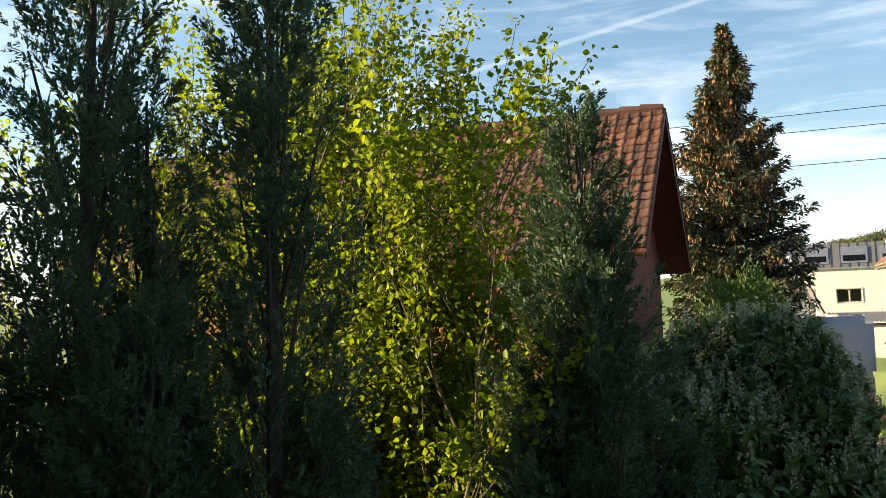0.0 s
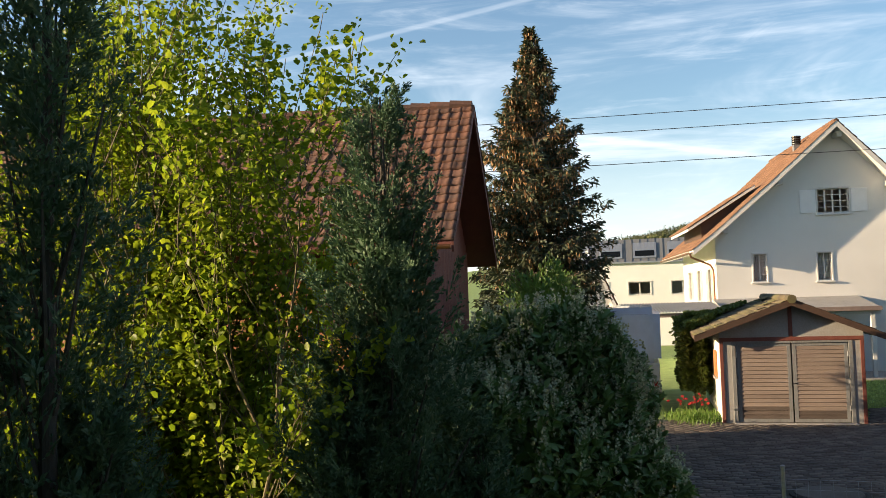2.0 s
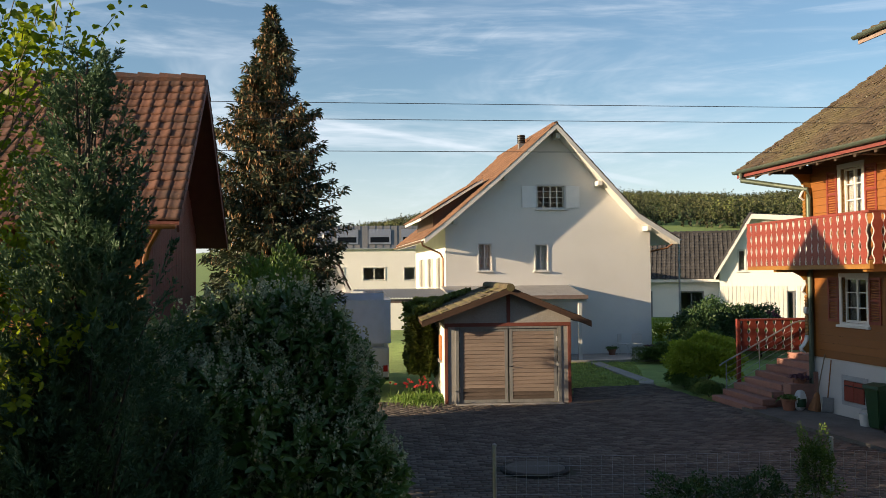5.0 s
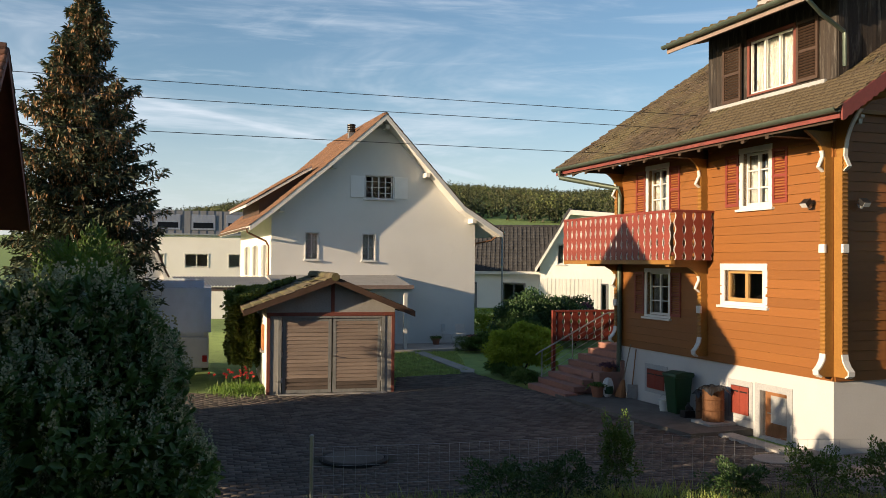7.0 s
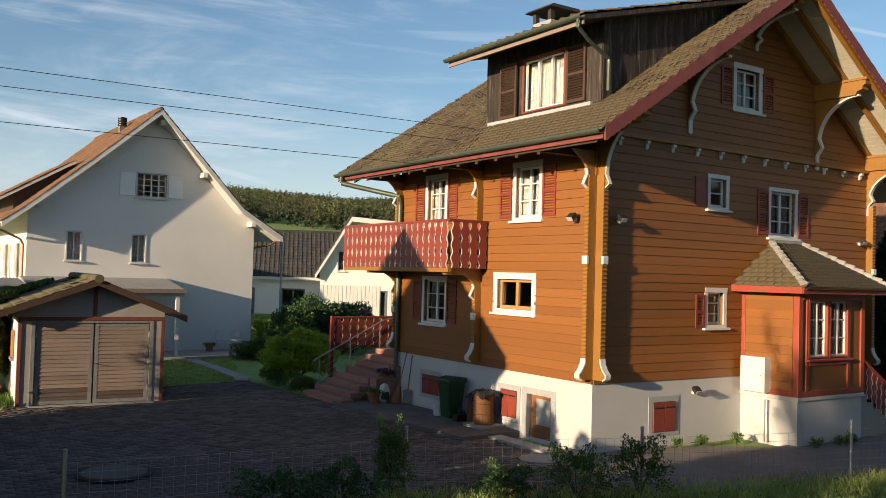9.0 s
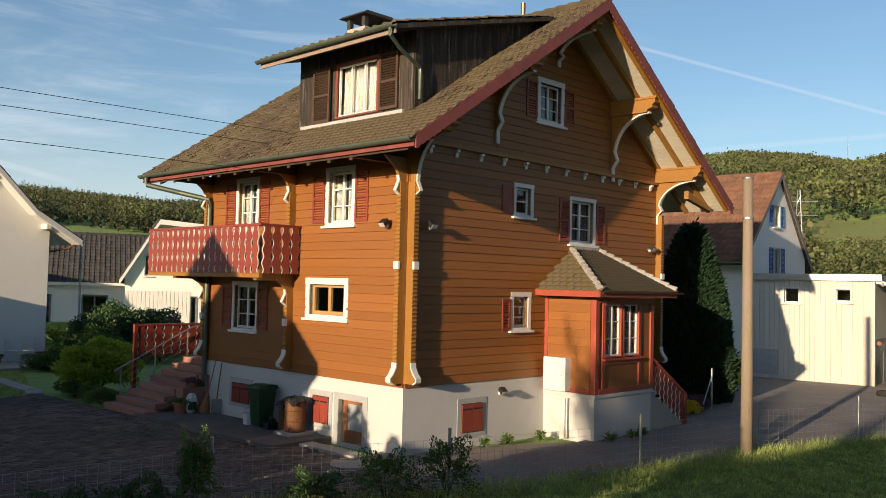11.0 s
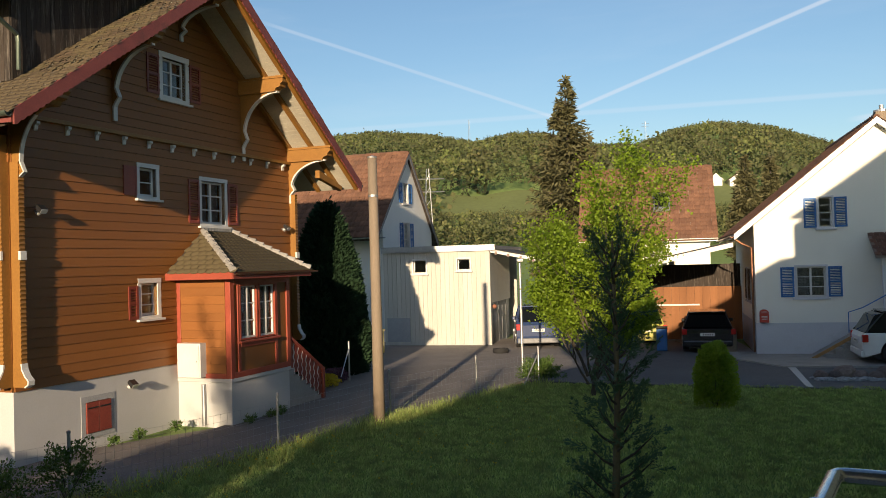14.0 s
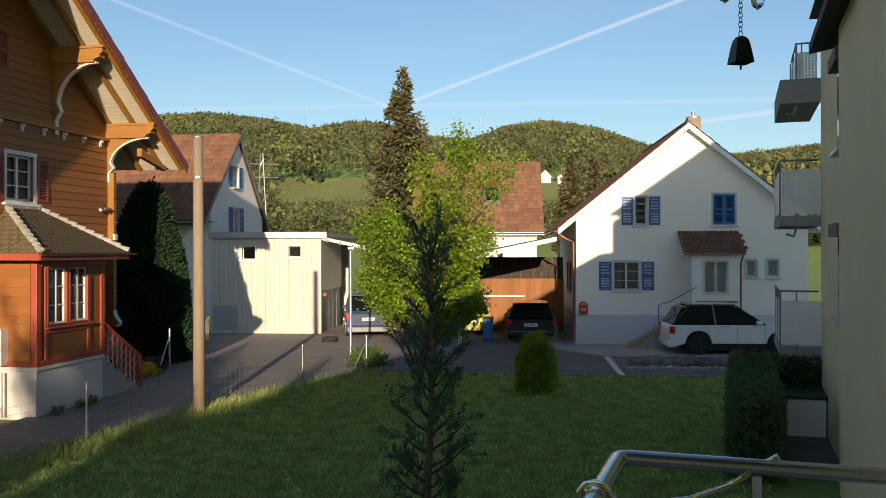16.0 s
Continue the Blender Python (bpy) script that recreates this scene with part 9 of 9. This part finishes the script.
# ---- vehicles ----
def car(name, m, label, L, W, H, body, cabin, paint, roof_mat, wheel_r=0.34, wheels=(0.18, 0.80), cabin_in=0.12, belt=0.58, rear_lamp=None, glass="car_glass"):
    """A car: x from tail (0) to nose (L). body: outline above the sills as fractions; cabin: glasshouse outline as fractions."""
    c = thing(name, m, label, "car", "parked cars")
    hw = W / 2
    sill = wheel_r * 0.62
    low = []
    for cx in wheels[::-1]:
        low += [(cx * L + wheel_r * 1.18 * math.cos(t), wheel_r + wheel_r * 1.18 * math.sin(t)) for t in [k * math.pi / 10 for k in range(11)]]
    outline = [(a * L, b * H) for a, b in body]
    poly = outline + [(L * 0.985, sill)] + [(x, max(z, sill)) for x, z in low] + [(L * 0.015, sill)]
    bm = prismed(poly, -hw, hw)
    sharp = [e for e in bm.edges if len(e.link_faces) == 2 and e.calc_face_angle(0) > 1.0]
    bmesh.ops.bevel(bm, geom=sharp, offset=0.05, segments=3, affect='EDGES', profile=0.6)
    part("body", bm, M[paint], c, smooth=False)
    part("underbody", boxed(0.12 * L, 0.9 * L, -hw * 0.85, hw * 0.85, sill * 0.6, sill * 1.6), M["black"], c)
    bm = bmesh.new()
    zs = [b for a, b in cabin]
    z0, z1 = min(zs), max(zs)
    rings = []
    for s in (-1, 1):
        rings.append([bm.verts.new((a * L, s * (hw * 0.95 - (b - z0) / (z1 - z0) * cabin_in), b * H)) for a, b in cabin])
    n = len(cabin)
    bm.faces.new(rings[0])
    bm.faces.new(rings[1][::-1])
    for k in range(n):
        bm.faces.new((rings[0][k], rings[1][k], rings[1][(k + 1) % n], rings[0][(k + 1) % n]))
    bmesh.ops.recalc_face_normals(bm, faces=bm.faces[:])
    bmesh.ops.bevel(bm, geom=bm.edges[:], offset=0.03, segments=2, affect='EDGES')
    part("glasshouse", bm, M[glass], c)
    tops = sorted([(a, b) for a, b in cabin if b > z1 - 0.06])
    ra, rb = tops[0][0] * L, tops[-1][0] * L
    rw = hw * 0.95 - cabin_in
    part("roof", boxed(ra, rb, -rw - 0.01, rw + 0.01, z1 * H - 0.035, z1 * H + 0.025, bevel=0.02), M[roof_mat], c)
    # pillars along both sides
    lows = sorted([(a, b) for a, b in cabin if b < z0 + 0.03])
    la, lb = lows[0], lows[-1]
    for s in (-1, 1):
        for p, q in ((la, tops[0]), (((la[0] + lb[0]) * 0.47, z0), ((tops[0][0] + tops[-1][0]) * 0.5, z1)), (lb, tops[-1])):
            part("pillar", tubed([(p[0] * L, s * hw * 0.945, p[1] * H), (q[0] * L, s * (hw * 0.95 - cabin_in), q[1] * H)], 0.032, 6), M[roof_mat], c)
        part("mirror", boxed(lb[0] * L - 0.32, lb[0] * L - 0.12, s * hw * 1.02 - 0.08, s * hw * 1.02 + 0.08, z0 * H + 0.02, z0 * H + 0.16, bevel=0.03), M[paint], c)
        for k in range(2):
            x = L * (0.40 + 0.20 * k)
            part("door_handle", boxed(x, x + 0.18, s * hw - 0.012, s * hw + 0.02, belt * H * 0.94, belt * H * 0.94 + 0.03), M["grey_metal"], c)
        for x in (0.28, 0.50, 0.70):
            part("door_seam", boxed(x * L, x * L + 0.012, s * hw - 0.01, s * hw + 0.004, sill + 0.1, belt * H), M["black"], c)
    for cx in wheels:
        for s in (-1, 1):
            y = s * (hw - 0.11)
            wh = part("wheel", tubed([(cx * L, y - 0.11, wheel_r), (cx * L, y + 0.11, wheel_r)], wheel_r, 28), M["rubber"], c)
            ya = y + s * 0.112
            part("rim", tubed([(cx * L, ya, wheel_r), (cx * L, ya + s * 0.012, wheel_r)], wheel_r * 0.68, 24), M["zinc"] if paint != "car_white" else M["black"], wh)
            for k in range(5):
                a = k * math.tau / 5
                part("spoke", tubed([(cx * L, ya + s * 0.02, wheel_r), (cx * L + wheel_r * 0.62 * math.cos(a), ya + s * 0.02, wheel_r + wheel_r * 0.62 * math.sin(a))], 0.03, 5), M["black"] if paint == "car_white" else M["grey_metal"], wh)
    for s in (-1, 1):
        lz = belt * H
        part("tail_lamp", boxed(-0.02, 0.16, s * hw * 0.97 - 0.14, s * hw * 0.97 + 0.035, lz * 0.72, lz * 0.96, bevel=0.02), M["lamp_red"], c)
        part("head_lamp", boxed(L - 0.30, L - 0.02, s * hw * 0.9 - 0.14, s * hw * 0.9 + 0.09, lz * 0.70, lz * 0.86, bevel=0.03), M["lamp_clear"], c)
    pl = part("number_plate", boxed(-0.035, -0.005, -0.26, 0.26, belt * H * 0.66, belt * H * 0.66 + 0.12), M["plate"], c)
    for k in range(5):
        part("plate_bar", boxed(-0.038, -0.034, -0.2 + 0.08 * k, -0.16 + 0.08 * k, belt * H * 0.66 + 0.03, belt * H * 0.66 + 0.09), M["black"], pl)
    part("rear_bumper", boxed(-0.04, 0.10, -hw * 0.96, hw * 0.96, sill, sill + 0.22, bevel=0.04), M["zinc"] if paint == "car_grey" else M[paint], c)
    return c


SUV_BODY = [(0.0, 0.30), (0.0, 0.52), (0.015, 0.60), (0.70, 0.60), (0.95, 0.545), (0.99, 0.50), (1.0, 0.36)]
SUV_CABIN = [(0.02, 0.595), (0.09, 0.93), (0.15, 0.975), (0.36, 1.0), (0.50, 0.97), (0.71, 0.595)]
CITY_BODY = [(0.0, 0.28), (0.0, 0.50), (0.02, 0.62), (0.66, 0.62), (0.93, 0.54), (0.99, 0.45), (1.0, 0.30)]
CITY_CABIN = [(0.02, 0.615), (0.09, 0.95), (0.16, 0.99), (0.42, 1.0), (0.55, 0.96), (0.70, 0.615)]
EST_BODY = [(0.0, 0.30), (0.0, 0.56), (0.03, 0.64), (0.68, 0.63), (0.94, 0.53), (0.99, 0.45), (1.0, 0.32)]
EST_CABIN = [(0.01, 0.635), (0.13, 0.95), (0.22, 0.99), (0.42, 1.0), (0.54, 0.96), (0.70, 0.625)]


def make_cars():
    # tail towards the camera's left, nose away along the house
    car("white_suv", pose(29.55, -13.05, 0.05, 0, 0, -103.7), "white off-road car with a black roof, parked before the house", 4.5, 1.9, 1.67, SUV_BODY, SUV_CABIN, "car_white", "car_black", 0.37, (0.215, 0.815), 0.16, 0.60)
    car("blue_suv", pose(37.0, -3.35, 0.0, 0, 0, -2), "dark blue compact off-road car seen from behind", 4.3, 1.8, 1.72, EST_BODY, SUV_CABIN, "car_grey", "car_grey", 0.35, (0.18, 0.80), 0.14, 0.62)
    car("yellow_car", pose(37.2, -7.75, 0.0, 0, 0, -10), "small yellow hatchback in front of the carport", 3.7, 1.68, 1.42, CITY_BODY, CITY_CABIN, "car_yellow", "car_yellow", 0.30, (0.16, 0.80), 0.16, 0.62)
    car("black_car", pose(33.6, -9.35, 0.05, 0, 0, -16), "black estate car under the carport", 4.7, 1.82, 1.45, EST_BODY, EST_CABIN, "car_black", "car_black", 0.33, (0.2, 0.80), 0.2, 0.62)
    car("grey_car", pose(38.6, -10.2, 0.05, 0, 0, -16), "dark grey car deep in the carport", 4.3, 1.78, 1.55, EST_BODY, EST_CABIN, "car_black", "car_black", 0.33, (0.2, 0.80), 0.2, 0.62)
    car("dark_car", pose(22.6, 33.4, 0.06, 0, 0, -110), "dark car under the lean-to canopy", 4.2, 1.75, 1.5, EST_BODY, EST_CABIN, "car_black", "car_black", 0.32, (0.2, 0.80), 0.2, 0.62)
    v = thing("camper_van", pose(10.47, 26.58, 0, 0, 0, -25), "pale blue-grey camper trailer behind the bushes", "van")
    bm = boxed(0, 2.1, 0, 4.2, 1.22, 3.05)
    bmesh.ops.bevel(bm, geom=bm.edges[:], offset=0.22, segments=4, affect='EDGES')
    part("body", bm, M["van_blue"], v)
    part("skirt", boxed(0.06, 2.04, 0.1, 4.1, 0.35, 1.3, bevel=0.04), M["white_paint"], v)
    for x in (0.1, 1.85):
        part("wheel", tubed([(x, 2.4, 0.33), (x + 0.2, 2.4, 0.33)], 0.33, 20), M["rubber"], v)
        part("tail_lamp", boxed(x + 0.0, x + 0.14, -0.02, 0.0, 0.55, 0.75), M["lamp_red"], v)
    w = thing("white_van", pose(32.5, 37.5, 0, 0, 0, 130), "white delivery van parked by the far houses", "van")
    part("body", prismed([(0.0, 0.35), (5.4, 0.35), (5.4, 1.15), (4.6, 1.35), (3.9, 2.25), (3.6, 2.4), (0.05, 2.4)], -0.95, 0.95), M["car_white"], w)
    part("windscreen", prismed([(4.62, 1.38), (3.96, 2.22), (3.92, 2.2), (4.56, 1.36)], -0.85, 0.85), M["car_glass"], w)
    part("side_window", boxed(3.2, 3.9, -0.965, -0.95, 1.35, 1.95), M["car_glass"], w)
    part("side_window", boxed(3.2, 3.9, 0.95, 0.965, 1.35, 1.95), M["car_glass"], w)
    for x in (0.9, 4.4):
        for y in (-0.96, 0.76):
            part("wheel", tubed([(x, y, 0.33), (x, y + 0.2, 0.33)], 0.33, 20), M["rubber"], w)


# ---- by the road ----
def make_roadside():
    rng = random.Random(4)
    for k in range(13):
        t = k / 12
        x, y = 26.4 + (25.2 - 26.4) * t, -10.5 + (-14.8 + 10.5) * t
        s = rng.uniform(0.16, 0.30)
        bm = bmesh.new()
        bmesh.ops.create_icosphere(bm, subdivisions=2, radius=1.0)
        for v in bm.verts:
            v.co = Vector((v.co.x * s * 1.3, v.co.y * s, v.co.z * s * 0.8)) * (1 + 0.18 * noise.noise(v.co * 1.6 + Vector((k * 3.1, 0, 0))))
        r = part("boulder", bm, M["boulder"], m=pose(x + rng.uniform(-0.15, 0.15), y, s * 0.45, 0, 0, rng.uniform(0, 360)))
        tagged(r, "reddish boulder in a stone border", "boulder", "stone border along the road")
    bm = bmesh.new()
    for k in range(420):
        t = rng.random()
        x, y = 26.0 + (24.9 - 26.0) * t + rng.uniform(-0.35, 0.35), -10.2 + (-14.9 + 10.2) * t
        s = rng.uniform(0.03, 0.07)
        box(bm, -s, s, -s * 0.8, s * 0.8, 0.0, s, m=pose(x, y, 0.0, rng.uniform(-20, 20), rng.uniform(-20, 20), rng.uniform(0, 360)))
    tagged(part("gravel", bm, M["grey_stone"]), "pale gravel along the boulders", "gravel", kind="stuff")
    b = thing("yellow_bin", pose(36.4, 3.3, 0.015, 0, 0, -104), "yellow plastic refuse bin beside the white block", "bin")
    part("body", boxed(-0.25, 0.25, -0.25, 0.25, 0.02, 0.9, bevel=0.03), M["yellow_plastic"], b)
    part("lid", boxed(-0.28, 0.28, -0.28, 0.28, 0.9, 1.0, bevel=0.02), M["yellow_plastic"], b)
    b = thing("blue_bin", pose(34.9, -7.95, 0.02, 0, 0, -15), "small blue plastic bin beside the carport post", "bin")
    part("body", boxed(-0.2, 0.2, -0.2, 0.2, 0.0, 0.85, bevel=0.03), M["blue_paint"], b)
    part("lid", boxed(-0.22, 0.22, -0.22, 0.22, 0.85, 0.93, bevel=0.03), M["black"], b)
    t = thing("stacked_tyres", pose(35.55, -1.7, 0.015), "old tyre leaning at the garage corner", "tyre")
    part("tyre", lathe(bmesh.new(), [(0.2, 0.0), (0.3, 0.0), (0.33, 0.08), (0.3, 0.18), (0.2, 0.18), (0.18, 0.09)], 24), M["rubber"], t)
    g = thing("garden_box", pose(16.5, -10.1, 0, 0, 0, -28.7), "cream garden storage box under a green tarpaulin", "box")
    part("box", boxed(-0.6, 0.6, -0.35, 0.35, 0, 0.75, bevel=0.02), M["render_cream"], g)
    part("tarpaulin", boxed(-0.64, 0.64, -0.39, 0.39, 0.74, 0.82, bevel=0.03), M["green_plastic"], g)
    # farmhouses and masts on the hill
    for az, r, sz in ((106.3, 366, 7), (107.5, 366, 10)):
        x, y = r * math.sin(radians(az)), r * math.cos(radians(az))
        gable_house("farmhouse", pose(x, y, float(terrain(x, y)), 0, 0, -az + 10), "small white farmhouse on the hillside", sz * 0.7, sz, (sz * 0.35, 6.0), [(-0.5, 3.2)], [(sz * 0.7 + 0.5, 3.2)], "render_white", "red_tile", over=(0.4, 0.4), tile=(1.2, 1.2), seed=40)
    for az, r, h, name in ((102.5, 790, 22, "power_pylon"), (91.2, 790, 24, "transmitter_mast"), (88.4, 170, 15, "power_pylon")):
        x, y = r * math.sin(radians(az)), r * math.cos(radians(az))
        p = thing(name, pose(x, y, float(terrain(x, y)), 0, 0, -az), "slender grey lattice mast on the wooded hill", "mast")
        for sx in (-1, 1):
            for sy in (-1, 1):
                part("leg", tubed([(sx * 1.2, sy * 1.2, 0), (sx * 0.2, sy * 0.2, h + 6)], 0.10, 4), M["grey_metal"], p)
        for k in range(8):
            z = (h + 6) * (k + 0.5) / 8.5
            q = 1.2 - z / (h + 6) * 1.0
            part("brace", tubed([(-q, -q, z), (q, -q, z + 1.4)], 0.06, 4), M["grey_metal"], p)
        if name == "power_pylon":
            for z in (h + 1.5, h + 4):
                part("cross_arm", tubed([(-3.2, 0, z), (3.2, 0, z)], 0.12, 4), M["grey_metal"], p)


# ---- on the balcony ----
def make_wind_chime():
    c = thing("wind_chime", pose(2.64, -1.13, 4.035) @ Matrix.Scale(0.7, 4), "small green bronze bell hanging on a chain", "wind chime")
    sq = lambda s: [(-s, -s), (s, -s), (s, s), (-s, s)]
    bm = bmesh.new()
    rings = [[bm.verts.new((x, y, z)) for x, y in sq(s)] for s, z in ((0.034, 0.0), (0.032, 0.015), (0.026, 0.055), (0.020, 0.082), (0.010, 0.092))]
    for a, b in zip(rings, rings[1:]):
        for k in range(4):
            bm.faces.new((a[k], a[(k + 1) % 4], b[(k + 1) % 4], b[k]))
    bm.faces.new(rings[-1])
    bmesh.ops.bevel(bm, geom=[e for e in bm.edges], offset=0.004, segments=2, affect='EDGES')
    part("bell", bm, M["bronze"], c)
    part("clapper", tubed([(0, 0, 0.03), (0, 0, -0.022)], 0.004, 6), M["black"], c)
    for k in range(8):
        z = 0.10 + 0.016 * k
        loop = [(0.006 * math.cos(t) * (1 if k % 2 else 0.3), 0.006 * math.cos(t) * (0.3 if k % 2 else 1), z + 0.010 * math.sin(t)) for t in [i * math.tau / 10 for i in range(11)]]
        part("chain_link", tubed(loop, 0.0016, 5), M["grey_metal"], c)
    part("hub", lathe(bmesh.new(), [(0.008, 0), (0.025, 0.01), (0.025, 0.035), (0.008, 0.045)], 12, (0, 0, 0.225)), M["black"], c)
    for x in (-0.075, 0.085):
        part("glass_drop", lathe(bmesh.new(), [(0.004, 0.0), (0.018, 0.012), (0.024, 0.03), (0.016, 0.06), (0.004, 0.085)], 14, (x * 0.35, -x * 0.95, 0.195)), M["glass"], c)
    part("cord", tubed([(0, 0, 0.26), (0, 0, 0.66)], 0.003, 5), M["black"], c)
    h = thing("yellow_hose", OWN, "clear yellow plastic cord looped over the handrail", "cord")
    pts = []
    for k in range(14):
        a = k / 13 * math.tau * 1.05
        pts.append((2.18 + 0.02 * k / 13, 1.73 + 0.040 * math.cos(a), 2.985 + 0.040 * math.sin(a)))
    pts += [(2.35, 1.66, 2.93), (2.50, 1.52, 2.92), (2.58, 1.42, 2.945), (2.62, 1.33, 3.0), (2.63, 1.30, 3.02), (2.66, 1.28, 2.98)]
    part("cord", tubed(pts, 0.0085, 10), M["clear_yellow"], h, smooth=True)
    part("braid", tubed(pts, 0.003, 6), M["yellow_plastic"], h)


make_steps()
make_small_things()
make_fence()
make_pole()
make_wires()
make_cars()
make_roadside()
make_wind_chime()


# ---- paving blocks, last ----
def make_pavers():
    rng = rng_of(12)
    a = radians(-25.5)
    bw, bd = 0.235, 0.155
    nx, ny = 90, 130
    i, j = np.meshgrid(np.arange(nx), np.arange(ny), indexing="ij")
    u = (i + 0.5 * (j % 2)).ravel() * bw
    v = j.ravel() * bd
    x = 1.5 + u * math.cos(a) - v * math.sin(a)
    y = 12.0 + u * math.sin(a) + v * math.cos(a)
    ok = inside(COURT, x, y) & (np.hypot(x - 9.51, y - 13.73) > 0.74)
    x, y = x[ok], y[ok]
    near = np.hypot(x - 10.0, y - 12.0)
    order = np.argsort(near)
    own, rest = order[:300], order[300:]
    hw, hd, e = bw / 2 - 0.006, bd / 2 - 0.006, 0.012
    t = np.array([(-hw, -hd, -0.01), (hw, -hd, -0.01), (hw, hd, -0.01), (-hw, hd, -0.01), (-hw + e, -hd + e, 0.018), (hw - e, -hd + e, 0.018), (hw - e, hd - e, 0.018), (-hw + e, hd - e, 0.018)])
    f = np.array([(4, 5, 6, 7), (0, 1, 5, 4), (1, 2, 6, 5), (2, 3, 7, 6), (3, 0, 4, 7)])
    rot = np.array([[math.cos(a), -math.sin(a), 0], [math.sin(a), math.cos(a), 0], [0, 0, 1]])
    w = (t @ rot.T)[None] + np.stack([x[rest], y[rest], rng.normal(size=len(rest)) * 0.004], 1)[:, None]
    tilt = rng.normal(size=(len(rest), 2)) * 0.02
    w[:, :, 2] += (t[None, :, 0] * tilt[:, :1] + t[None, :, 1] * tilt[:, 1:])
    fs = (f[None] + (np.arange(len(rest)) * 8)[:, None, None]).reshape(-1, 4)
    tagged(part("paving_blocks", pydata("paving_blocks", w.reshape(-1, 3), fs, M["paver"]), None, court), kind="stuff")
    me = pydata("paver", t, f, M["paver"])
    for k in own:
        part("paver", me, None, court, m=pose(x[k], y[k], rng.normal() * 0.004, rng.normal() * 0.8, rng.normal() * 0.8, math.degrees(a)))


make_pavers()
